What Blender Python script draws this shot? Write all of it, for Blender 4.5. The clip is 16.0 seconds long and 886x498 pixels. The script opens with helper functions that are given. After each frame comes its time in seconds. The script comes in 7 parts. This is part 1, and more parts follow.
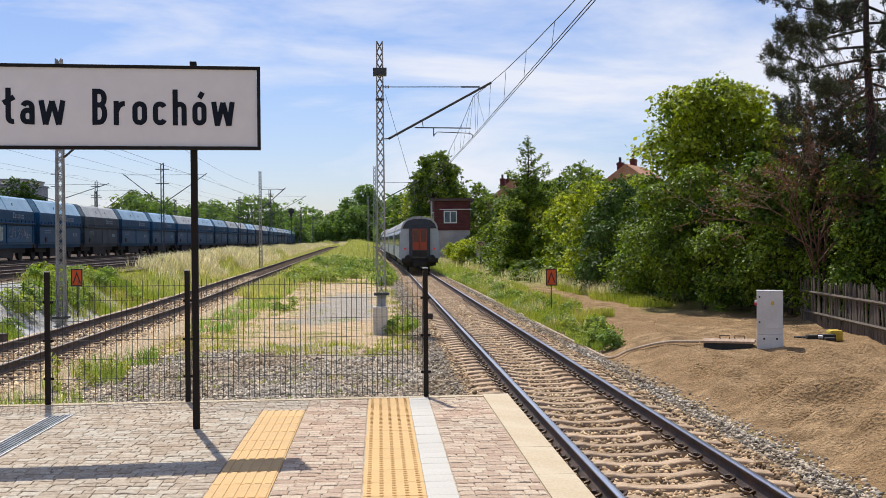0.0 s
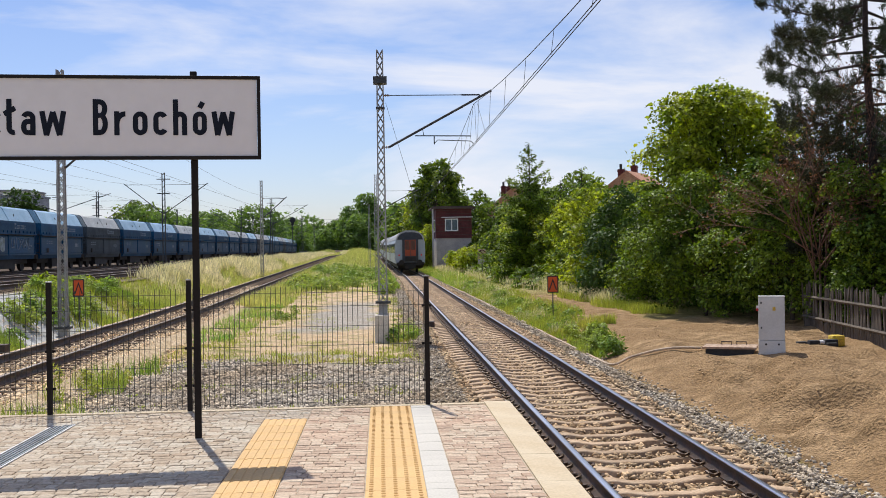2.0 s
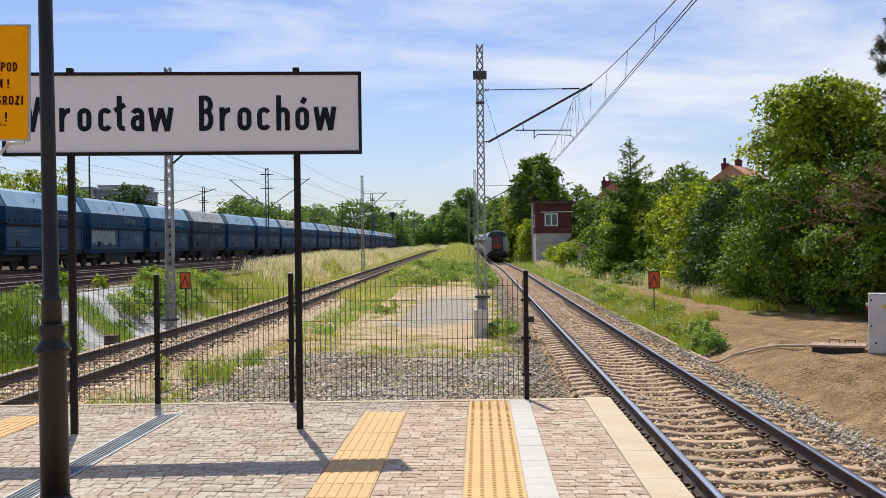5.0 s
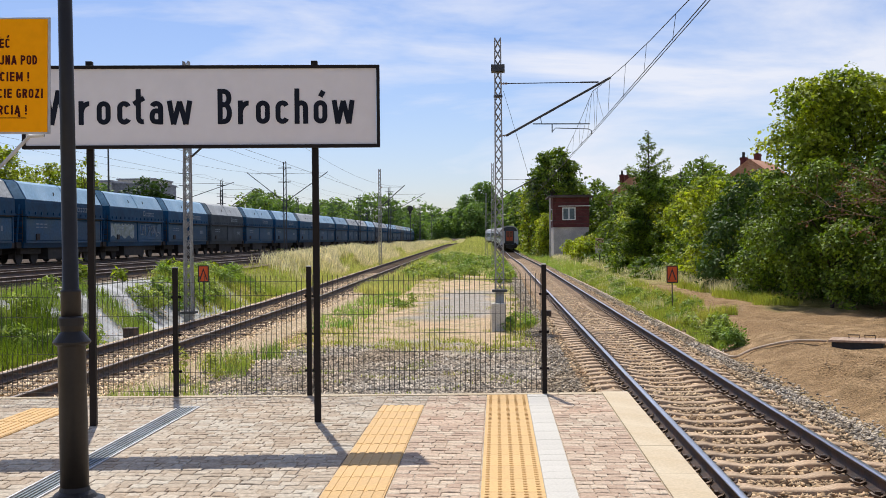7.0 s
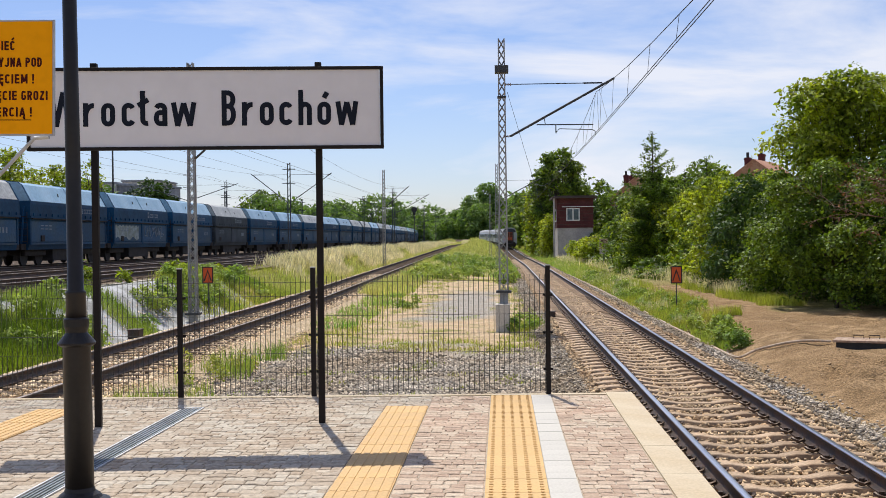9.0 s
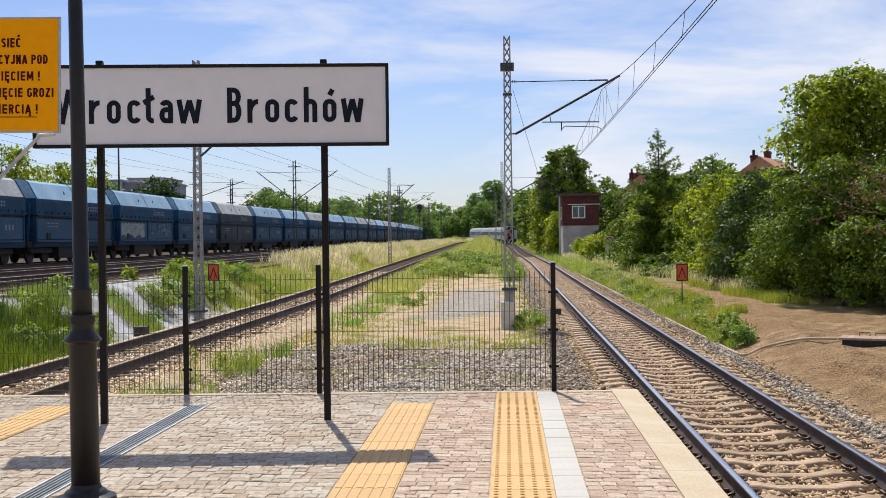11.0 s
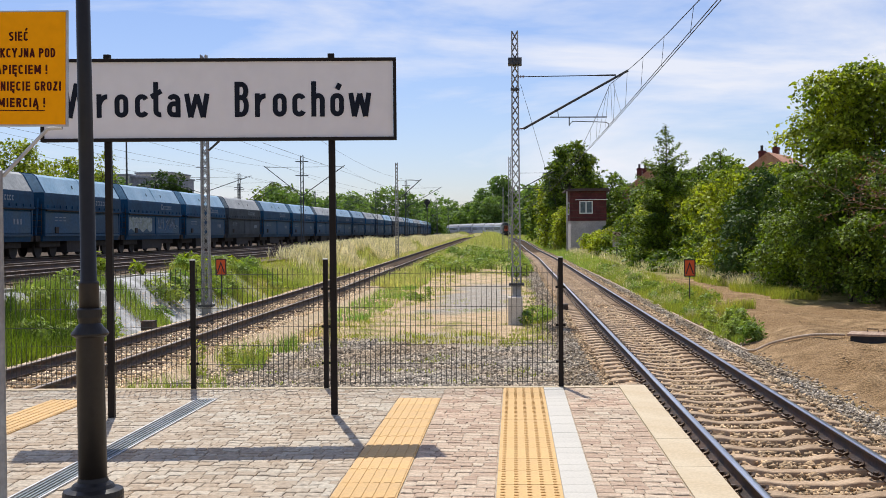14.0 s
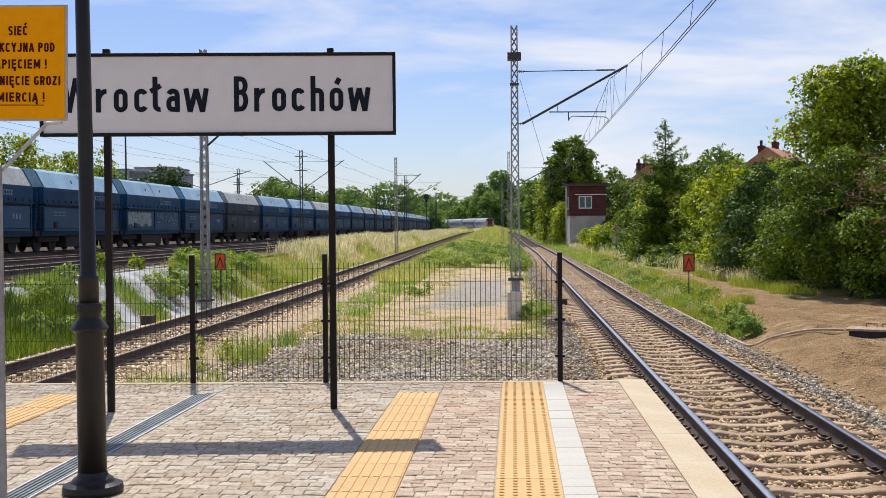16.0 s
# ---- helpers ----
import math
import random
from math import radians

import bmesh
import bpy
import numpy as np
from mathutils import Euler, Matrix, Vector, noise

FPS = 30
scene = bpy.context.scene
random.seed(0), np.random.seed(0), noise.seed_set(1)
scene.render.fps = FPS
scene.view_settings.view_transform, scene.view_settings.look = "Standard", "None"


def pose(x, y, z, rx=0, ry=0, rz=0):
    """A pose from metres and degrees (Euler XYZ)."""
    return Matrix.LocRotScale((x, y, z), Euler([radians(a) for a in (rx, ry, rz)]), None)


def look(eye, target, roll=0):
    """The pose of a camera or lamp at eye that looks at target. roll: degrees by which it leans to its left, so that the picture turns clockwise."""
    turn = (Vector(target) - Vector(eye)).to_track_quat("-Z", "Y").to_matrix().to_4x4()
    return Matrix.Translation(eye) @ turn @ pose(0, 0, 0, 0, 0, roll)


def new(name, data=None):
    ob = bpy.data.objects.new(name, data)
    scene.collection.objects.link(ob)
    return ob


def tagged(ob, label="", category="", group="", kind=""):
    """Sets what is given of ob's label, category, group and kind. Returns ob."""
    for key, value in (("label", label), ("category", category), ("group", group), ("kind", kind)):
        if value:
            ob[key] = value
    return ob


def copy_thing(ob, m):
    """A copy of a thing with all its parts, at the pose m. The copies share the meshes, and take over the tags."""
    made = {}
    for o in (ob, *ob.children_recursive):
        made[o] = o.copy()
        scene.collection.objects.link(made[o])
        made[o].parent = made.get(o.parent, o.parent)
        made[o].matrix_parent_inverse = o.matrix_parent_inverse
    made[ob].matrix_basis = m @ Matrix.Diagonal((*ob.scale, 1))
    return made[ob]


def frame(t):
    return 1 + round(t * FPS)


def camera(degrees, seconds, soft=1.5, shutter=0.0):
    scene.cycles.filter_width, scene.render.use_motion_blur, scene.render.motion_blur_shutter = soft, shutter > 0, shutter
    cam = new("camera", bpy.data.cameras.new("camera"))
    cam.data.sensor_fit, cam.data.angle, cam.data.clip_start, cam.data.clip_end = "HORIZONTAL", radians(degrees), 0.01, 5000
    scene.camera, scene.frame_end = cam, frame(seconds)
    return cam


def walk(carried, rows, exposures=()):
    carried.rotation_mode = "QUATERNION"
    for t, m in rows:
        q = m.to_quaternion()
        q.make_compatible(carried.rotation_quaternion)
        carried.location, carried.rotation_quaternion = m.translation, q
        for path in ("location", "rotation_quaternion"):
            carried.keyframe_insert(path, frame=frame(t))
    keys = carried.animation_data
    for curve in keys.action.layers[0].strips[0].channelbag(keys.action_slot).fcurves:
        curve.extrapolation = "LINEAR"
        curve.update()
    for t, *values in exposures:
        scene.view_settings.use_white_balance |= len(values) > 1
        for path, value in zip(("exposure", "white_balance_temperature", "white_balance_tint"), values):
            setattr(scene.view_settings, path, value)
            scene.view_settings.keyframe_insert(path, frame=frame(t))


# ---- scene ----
# seconds, place, yaw, pitch, roll
PATH = [
    (0, -0.003, -0.007, 1.574, -3.243, -0.424, 0.448),
    (0.5, -0.004, 0.001, 1.575, -3.215, -0.337, 0.226),
    (1, -0.003, -0.006, 1.575, -3.273, -0.249, 0.118),
    (1.5, 0.002, -0.008, 1.579, -3.420, -0.100, 0.670),
    (2, 0.004, -0.022, 1.572, -3.167, -0.022, 0.843),
    (2.5, 0.012, -0.016, 1.572, -2.753, 0.074, 0.814),
    (3, 0.010, -0.011, 1.572, -1.257, 0.148, 0.718),
    (3.5, 0.009, -0.007, 1.569, -0.194, 0.179, 0.871),
    (4, 0.004, -0.017, 1.567, 0.638, 0.134, 0.741),
    (4.2, 0.004, -0.016, 1.567, 0.950, 0.075, 0.720),
    (5.2, 0.003, -0.008, 1.567, 2.020, -0.290, 0.630),
    (6.3, 0.001, 0.000, 1.567, 2.565, -0.530, 0.530),
    (6.5, 0.001, -0.000, 1.567, 2.636, -0.530, 0.523),
    (7, -0.003, 0.004, 1.565, 2.745, -0.521, 0.533),
    (7.5, -0.001, 0.003, 1.563, 2.847, -0.501, 0.857),
    (8, -0.001, -0.003, 1.565, 2.909, -0.484, 0.845),
    (8.5, 0.001, -0.010, 1.566, 2.924, -0.466, 0.891),
    (9, 0.001, -0.011, 1.564, 2.953, -0.471, 0.638),
    (11.5, 0.002, -0.008, 1.560, 3.333, -0.626, 0.731),
    (12, 0.002, -0.007, 1.561, 3.422, -0.651, 0.808),
    (12.5, 0.004, -0.009, 1.559, 3.469, -0.665, 0.731),
    (13, 0.005, -0.005, 1.559, 3.557, -0.726, 0.520),
    (13.5, 0.004, -0.001, 1.560, 3.619, -0.784, 0.575),
    (14, -0.000, 0.005, 1.557, 3.600, -0.833, 0.503),
    (14.5, -0.001, 0.005, 1.555, 3.637, -0.859, 0.579),
    (15, -0.003, 0.004, 1.554, 3.654, -0.934, 0.353),
    (15.5, -0.000, 0.005, 1.553, 3.620, -1.027, 0.402),
    (16, 0.000, 0.000, 1.556, 3.563, -1.094, 0.484),
]
cam = camera(42.81, 16.0, soft=0.8)
walk(cam, [(t, pose(x, y, z, 90 + pitch, roll, yaw)) for t, x, y, z, yaw, pitch, roll in PATH])

# ---- world, sun, exposure ----
scene.view_settings.exposure = 0.0
SUN = Vector((-0.17, 0.59, 1.0)).normalized()
world = bpy.data.worlds.new("sky")
scene.world = world
world.use_nodes = True
wt = world.node_tree
wt.nodes.clear()
w_out = wt.nodes.new("ShaderNodeOutputWorld")
w_bg = wt.nodes.new("ShaderNodeBackground")
w_bg.inputs["Strength"].default_value = 0.105
w_sky = wt.nodes.new("ShaderNodeTexSky")
w_sky.sky_type = "NISHITA"
w_sky.sun_disc = False
w_sky.sun_elevation = math.asin(SUN.z)
w_sky.sun_rotation = math.atan2(SUN.x, SUN.y)
w_sky.air_density, w_sky.dust_density, w_sky.ozone_density = 1.0, 0.5, 3.0
# thin drifting cloud over the blue
w_tc = wt.nodes.new("ShaderNodeTexCoord")
w_map = wt.nodes.new("ShaderNodeMapping")
w_map.inputs["Scale"].default_value = (1.0, 1.0, 5.0)
w_map.inputs["Location"].default_value = (0.3, 0.1, 0.55)
w_n = wt.nodes.new("ShaderNodeTexNoise")
w_n.inputs["Scale"].default_value = 2.6
w_n.inputs["Detail"].default_value = 8
w_n.inputs["Roughness"].default_value = 0.55
w_n.inputs["Distortion"].default_value = 0.35
w_r = wt.nodes.new("ShaderNodeMapRange")
w_r.inputs["From Min"].default_value = 0.43
w_r.inputs["From Max"].default_value = 0.6
w_mix = wt.nodes.new("ShaderNodeMix")
w_mix.data_type = "RGBA"
w_mix.inputs[7].default_value = (8.3, 8.45, 9.2, 1)
wt.links.new(w_tc.outputs["Generated"], w_map.inputs["Vector"])
wt.links.new(w_map.outputs["Vector"], w_n.inputs["Vector"])
wt.links.new(w_n.outputs["Fac"], w_r.inputs["Value"])
# the cloud lies thick towards the horizon and thin overhead
w_sep = wt.nodes.new("ShaderNodeSeparateXYZ")
wt.links.new(w_tc.outputs["Generated"], w_sep.inputs[0])
w_thin = wt.nodes.new("ShaderNodeMapRange")
w_thin.inputs["From Min"].default_value, w_thin.inputs["From Max"].default_value = 0.12, 0.6
w_thin.inputs["To Min"].default_value, w_thin.inputs["To Max"].default_value = 0.88, 0.42
wt.links.new(w_sep.outputs[2], w_thin.inputs["Value"])
w_mul = wt.nodes.new("ShaderNodeMath")
w_mul.operation = "MULTIPLY"
wt.links.new(w_r.outputs["Result"], w_mul.inputs[0])
wt.links.new(w_thin.outputs["Result"], w_mul.inputs[1])
wt.links.new(w_mul.outputs[0], w_mix.inputs[0])
w_tint = wt.nodes.new("ShaderNodeMix")
w_tint.data_type, w_tint.blend_type = "RGBA", "MULTIPLY"
w_tint.inputs[0].default_value = 1.0
w_tint.inputs[7].default_value = (0.93, 0.935, 1.13, 1)
wt.links.new(w_sky.outputs["Color"], w_tint.inputs[6])
wt.links.new(w_tint.outputs[2], w_mix.inputs[6])
wt.links.new(w_mix.outputs[2], w_bg.inputs["Color"])
wt.links.new(w_bg.outputs["Background"], w_out.inputs["Surface"])

sun_data = bpy.data.lights.new("sun", "SUN")
sun_data.energy, sun_data.angle, sun_data.color = 4.6, radians(0.53), (1.0, 0.95, 0.87)
sun = new("sun", sun_data)
sun.matrix_world = look(SUN * 60, (0, 0, 0))


# ---- materials ----
def mat(name, a, b=None, scale=3.0, fine=40.0, rough=0.8, metal=0.0, bump=0.3, depth=0.01, rnd=0.0, isl=0.0, lo=0.4, hi=0.6, grain=0.25, rmix=0.0, spec=0.5, stretch=(1, 1, 1)):
    """A surface of two colours in blotches, with a fine grain and relief; rnd, isl: change of brightness from object to object, from island to island."""
    m = bpy.data.materials.new(name)
    m.use_nodes = True
    t = m.node_tree
    p = t.nodes["Principled BSDF"]
    b = b or tuple(c * 0.7 for c in a)
    tc = t.nodes.new("ShaderNodeTexCoord")
    mp = t.nodes.new("ShaderNodeMapping")
    mp.inputs["Scale"].default_value = stretch
    t.links.new(tc.outputs["Object"], mp.inputs["Vector"])
    n1, n2 = t.nodes.new("ShaderNodeTexNoise"), t.nodes.new("ShaderNodeTexNoise")
    for n, s in ((n1, scale), (n2, fine)):
        n.inputs["Scale"].default_value = s
        n.inputs["Detail"].default_value = 6
        t.links.new(mp.outputs["Vector"], n.inputs["Vector"])
    r1 = t.nodes.new("ShaderNodeMapRange")
    r1.inputs["From Min"].default_value, r1.inputs["From Max"].default_value = lo, hi
    t.links.new(n1.outputs["Fac"], r1.inputs["Value"])
    mx = t.nodes.new("ShaderNodeMix")
    mx.data_type = "RGBA"
    mx.inputs[6].default_value, mx.inputs[7].default_value = (*a, 1), (*b, 1)
    fac = r1.outputs["Result"]
    if rmix:
        src = t.nodes.new("ShaderNodeObjectInfo" if rnd else "ShaderNodeNewGeometry")
        mr = t.nodes.new("ShaderNodeMix")
        mr.inputs[0].default_value = rmix
        t.links.new(fac, mr.inputs[2])
        t.links.new(src.outputs["Random" if rnd else "Random Per Island"], mr.inputs[3])
        fac = mr.outputs[0]
    t.links.new(fac, mx.inputs[0])
    r2 = t.nodes.new("ShaderNodeMapRange")
    r2.inputs["From Min"].default_value, r2.inputs["From Max"].default_value = 0.3, 0.7
    r2.inputs["To Min"].default_value, r2.inputs["To Max"].default_value = 1 - grain, 1 + grain
    t.links.new(n2.outputs["Fac"], r2.inputs["Value"])
    val = r2.outputs["Result"]
    for amount, node, out in ((rnd, "ShaderNodeObjectInfo", "Random"), (isl, "ShaderNodeNewGeometry", "Random Per Island")):
        if amount:
            src = t.nodes.new(node)
            r3 = t.nodes.new("ShaderNodeMapRange")
            r3.inputs["To Min"].default_value, r3.inputs["To Max"].default_value = 1 - amount, 1 + amount
            t.links.new(src.outputs[out], r3.inputs["Value"])
            mul = t.nodes.new("ShaderNodeMath")
            mul.operation = "MULTIPLY"
            t.links.new(val, mul.inputs[0])
            t.links.new(r3.outputs["Result"], mul.inputs[1])
            val = mul.outputs[0]
    hs = t.nodes.new("ShaderNodeHueSaturation")
    t.links.new(mx.outputs[2], hs.inputs["Color"])
    t.links.new(val, hs.inputs["Value"])
    t.links.new(hs.outputs["Color"], p.inputs["Base Color"])
    p.inputs["Roughness"].default_value, p.inputs["Metallic"].default_value, p.inputs["Specular IOR Level"].default_value = rough, metal, spec
    if bump:
        bp = t.nodes.new("ShaderNodeBump")
        bp.inputs["Strength"].default_value, bp.inputs["Distance"].default_value = bump, depth
        t.links.new(n2.outputs["Fac"], bp.inputs["Height"])
        t.links.new(bp.outputs["Normal"], p.inputs["Normal"])
    return m


def leafy(name, a, b, glow=0.4, scale=0.35, isl=0.4, rough=0.62, spec=0.35, through_tint=(1.7, 1.75, 0.6)):
    """Leaves or blades: two greens in drifts, a change from leaf to leaf, and light that shines through."""
    m = mat(name, a, b, scale=scale, fine=3.0, rough=rough, spec=spec, bump=0, isl=isl, grain=0.15, lo=0.35, hi=0.65)
    t = m.node_tree
    p, hs = t.nodes["Principled BSDF"], t.nodes["Hue/Saturation/Value"]
    tr = t.nodes.new("ShaderNodeBsdfTranslucent")
    gain = t.nodes.new("ShaderNodeMix")
    gain.data_type, gain.blend_type = "RGBA", "MULTIPLY"
    gain.inputs[0].default_value = 1.0
    gain.inputs[7].default_value = (*through_tint, 1)
    t.links.new(hs.outputs["Color"], gain.inputs[6])
    t.links.new(gain.outputs[2], tr.inputs["Color"])
    ms = t.nodes.new("ShaderNodeMixShader")
    ms.inputs[0].default_value = glow
    t.links.new(p.outputs["BSDF"], ms.inputs[1])
    t.links.new(tr.outputs["BSDF"], ms.inputs[2])
    t.links.new(ms.outputs["Shader"], t.nodes["Material Output"].inputs["Surface"])
    return m


M = dict(
    paver=mat("paver", (0.5, 0.335, 0.235), (0.5, 0.42, 0.315), scale=1.2, fine=30, rough=0.9, rnd=0.16, rmix=0.55, spec=0.25, depth=0.006, bump=0.5),
    paver_pink=mat("paver_pink", (0.5, 0.335, 0.235), (0.5, 0.42, 0.315), scale=1.2, fine=30, rough=0.9, isl=0.16, rmix=0.55, spec=0.25, depth=0.006, bump=0.5),
    paver_tan=mat("paver_tan", (0.46, 0.35, 0.245), (0.45, 0.4, 0.32), scale=1.2, fine=30, rough=0.9, isl=0.16, rmix=0.7, spec=0.25, depth=0.006, bump=0.5),
    joint=mat("joint", (0.4, 0.33, 0.25), (0.46, 0.39, 0.3), scale=6, fine=60, rough=0.95),
    yellow=mat("yellow", (0.64, 0.4, 0.15), (0.59, 0.375, 0.155), scale=2, fine=50, rough=0.75, rnd=0.05, grain=0.1, depth=0.003),
    stud=mat("stud", (0.5, 0.28, 0.085), (0.54, 0.31, 0.1), scale=4, fine=50, rough=0.8, grain=0.15),
    whitepave=mat("whitepave", (0.56, 0.53, 0.465), (0.51, 0.48, 0.42), scale=2, fine=60, rough=0.8, rnd=0.04, grain=0.08, depth=0.003),
    kerb=mat("kerb", (0.53, 0.42, 0.27), (0.58, 0.48, 0.33), scale=1.6, fine=50, rough=0.85, grain=0.1, depth=0.004),
    concrete=mat("concrete", (0.62, 0.57, 0.49), (0.5, 0.46, 0.39), scale=2, fine=35, rough=0.9, rnd=0.1),
    sleeper=mat("sleeper", (0.5, 0.37, 0.25), (0.4, 0.28, 0.18), scale=3, fine=30, rough=0.9, rnd=0.16, spec=0.2),
    sleeper_old=mat("sleeper_old", (0.2, 0.15, 0.11), (0.14, 0.1, 0.07), scale=3, fine=30, rough=0.95, rnd=0.16, spec=0.1),
    railworn=mat("railworn", (0.3, 0.26, 0.23), (0.2, 0.16, 0.13), scale=3, fine=50, rough=0.5, metal=0.6, bump=0.05, grain=0.1, stretch=(1, 0.1, 1)),
    railtop=mat("railtop", (0.62, 0.62, 0.66), (0.5, 0.5, 0.54), scale=3, fine=50, rough=0.28, metal=1.0, bump=0.05, grain=0.06, stretch=(1, 0.1, 1)),
    railside=mat("railside", (0.06, 0.046, 0.04), (0.1, 0.06, 0.042), scale=4, fine=30, rough=0.75, metal=0.2),
    iron=mat("iron", (0.06, 0.04, 0.03), (0.11, 0.07, 0.045), scale=6, fine=40, rough=0.55, metal=0.5),
    stone=mat("stone", (0.46, 0.4, 0.32), (0.38, 0.3, 0.21), scale=0.5, fine=14, rough=0.95, isl=0.55, bump=0.4, spec=0.12),
    stone_rust=mat("stone_rust", (0.42, 0.28, 0.155), (0.55, 0.4, 0.24), scale=0.6, fine=14, rough=0.95, isl=0.42, bump=0.4),
    stone_pale=mat("stone_pale", (0.8, 0.64, 0.44), (0.66, 0.49, 0.3), scale=0.6, fine=14, rough=0.95, isl=0.45, bump=0.4, spec=0.12),
    clod=mat("clod", (0.46, 0.31, 0.16), (0.34, 0.22, 0.105), scale=0.8, fine=14, rough=0.95, isl=0.4, bump=0.4, spec=0.1),
    bed=mat("bed", (0.16, 0.125, 0.085), (0.23, 0.185, 0.13), scale=3, fine=22, rough=0.95, bump=1.0, depth=0.05, grain=0.5, spec=0.1),
    bed_pale=mat("bed_pale", (0.44, 0.33, 0.2), (0.54, 0.42, 0.28), scale=3, fine=22, rough=0.95, bump=1.0, depth=0.05, grain=0.5, spec=0.1),
    signface=mat("signface", (0.78, 0.75, 0.74), (0.74, 0.71, 0.7), scale=1, fine=8, rough=0.5, bump=0.02, grain=0.03),
    navy=mat("navy", (0.008, 0.011, 0.02), (0.011, 0.014, 0.024), scale=4, fine=30, rough=0.6, spec=0.15, bump=0.05, grain=0.1),
    blackpost=mat("blackpost", (0.012, 0.009, 0.008), (0.016, 0.012, 0.01), scale=3, fine=40, rough=0.6, spec=0.2, bump=0.05, grain=0.1),
    lampiron=mat("lampiron", (0.016, 0.0145, 0.014), (0.021, 0.0185, 0.017), scale=4, fine=30, rough=0.42, spec=0.3, bump=0.1, grain=0.12),
    wire=mat("wire", (0.03, 0.033, 0.03), (0.045, 0.045, 0.04), scale=4, fine=30, rough=0.6, bump=0),
    ysign=mat("ysign", (1.0, 0.385, 0.0), (0.96, 0.37, 0.0), scale=2, fine=20, rough=0.6, spec=0.1, bump=0.02, grain=0.04),
    ytext=mat("ytext", (0.06, 0.008, 0.006), (0.075, 0.01, 0.008), scale=5, fine=20, rough=0.7, spec=0.1, bump=0, grain=0.05),
    galv=mat("galv", (0.5, 0.5, 0.5), (0.4, 0.4, 0.41), scale=5, fine=30, rough=0.5, metal=0.6, bump=0.08, grain=0.1),
    mast=mat("mast", (0.36, 0.36, 0.35), (0.28, 0.27, 0.26), scale=3, fine=30, rough=0.6, metal=0.35, bump=0.1, grain=0.12),
    mastdark=mat("mastdark", (0.04, 0.045, 0.05), (0.06, 0.065, 0.07), scale=3, fine=30, rough=0.65, metal=0.0, bump=0.1),
    cable=mat("cable", (0.03, 0.035, 0.04), (0.05, 0.055, 0.06), scale=1, fine=5, rough=0.7, metal=0.0, bump=0),
    porcelain=mat("porcelain", (0.2, 0.12, 0.08), (0.3, 0.2, 0.14), scale=3, fine=10, rough=0.25, bump=0),
    orange=mat("orange", (0.75, 0.1, 0.012), (0.7, 0.09, 0.012), scale=3, fine=20, rough=0.5, bump=0.02, grain=0.06),
    cabinet=mat("cabinet", (0.62, 0.62, 0.6), (0.55, 0.55, 0.53), scale=2, fine=30, rough=0.55, bump=0.05, grain=0.05),
    dark=mat("dark", (0.02, 0.02, 0.022), (0.03, 0.03, 0.03), scale=3, fine=20, rough=0.7, bump=0.1),
    oldwood=mat("oldwood", (0.085, 0.066, 0.05), (0.14, 0.112, 0.086), scale=4, fine=40, rough=0.9, rnd=0.25, stretch=(4, 4, 0.4), depth=0.004),
    lidwood=mat("lidwood", (0.34, 0.23, 0.16), (0.44, 0.32, 0.23), scale=4, fine=40, rough=0.9, rnd=0.15, stretch=(4, 0.5, 4)),
    hose=mat("hose", (0.55, 0.42, 0.3), (0.45, 0.34, 0.24), scale=3, fine=40, rough=0.7, bump=0.1),
    brickred=mat("brickred", (0.12, 0.03, 0.03), (0.09, 0.022, 0.022), scale=1.5, fine=12, rough=0.9, rnd=0.12),
    plaster=mat("plaster", (0.5, 0.46, 0.44), (0.4, 0.36, 0.35), scale=0.8, fine=12, rough=0.9),
    darkroof=mat("darkroof", (0.07, 0.045, 0.04), (0.1, 0.07, 0.06), scale=1, fine=10, rough=0.85),
    rooftile=mat("rooftile", (0.42, 0.19, 0.11), (0.5, 0.27, 0.17), scale=0.8, fine=8, rough=0.9, rnd=0.08),
    glass=mat("glass", (0.1, 0.13, 0.16), (0.14, 0.17, 0.2), scale=1, fine=5, rough=0.08, bump=0),
    frame_white=mat("frame_white", (0.75, 0.75, 0.74), (0.7, 0.7, 0.7), scale=2, fine=20, rough=0.5, bump=0.02, grain=0.05),
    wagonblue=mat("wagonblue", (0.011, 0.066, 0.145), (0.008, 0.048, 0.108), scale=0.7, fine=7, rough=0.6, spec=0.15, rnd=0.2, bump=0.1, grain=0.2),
    # roof blue lightened: the sky's reflection on the flaps is put into the colour
    wagonsheen=mat("wagonsheen", (0.3, 0.45, 0.56), (0.22, 0.37, 0.49), scale=0.6, fine=7, rough=0.38, spec=0.5, rnd=0.22, bump=0.08, grain=0.15),
    wagongrey=mat("wagongrey", (0.065, 0.08, 0.095), (0.045, 0.056, 0.068), scale=0.7, fine=7, rough=0.7, spec=0.15, rnd=0.2, bump=0.1, grain=0.2),
    wagongreylight=mat("wagongreylight", (0.45, 0.46, 0.44), (0.36, 0.37, 0.36), scale=0.6, fine=7, rough=0.5, rnd=0.1, bump=0.08),
    wagonmark=mat("wagonmark", (0.22, 0.27, 0.32), (0.14, 0.18, 0.23), scale=2, fine=15, rough=0.6, bump=0),
    graffiti=mat("graffiti", (0.3, 0.36, 0.38), (0.2, 0.24, 0.2), scale=3, fine=15, rough=0.6, bump=0),
    wagonpanel=mat("wagonpanel", (0.02, 0.072, 0.148), (0.036, 0.08, 0.13), scale=0.9, fine=9, rough=0.55, spec=0.2, rnd=0.2, bump=0.1, grain=0.25),
    bogie=mat("bogie", (0.02, 0.017, 0.016), (0.035, 0.028, 0.024), scale=3, fine=20, rough=0.8),
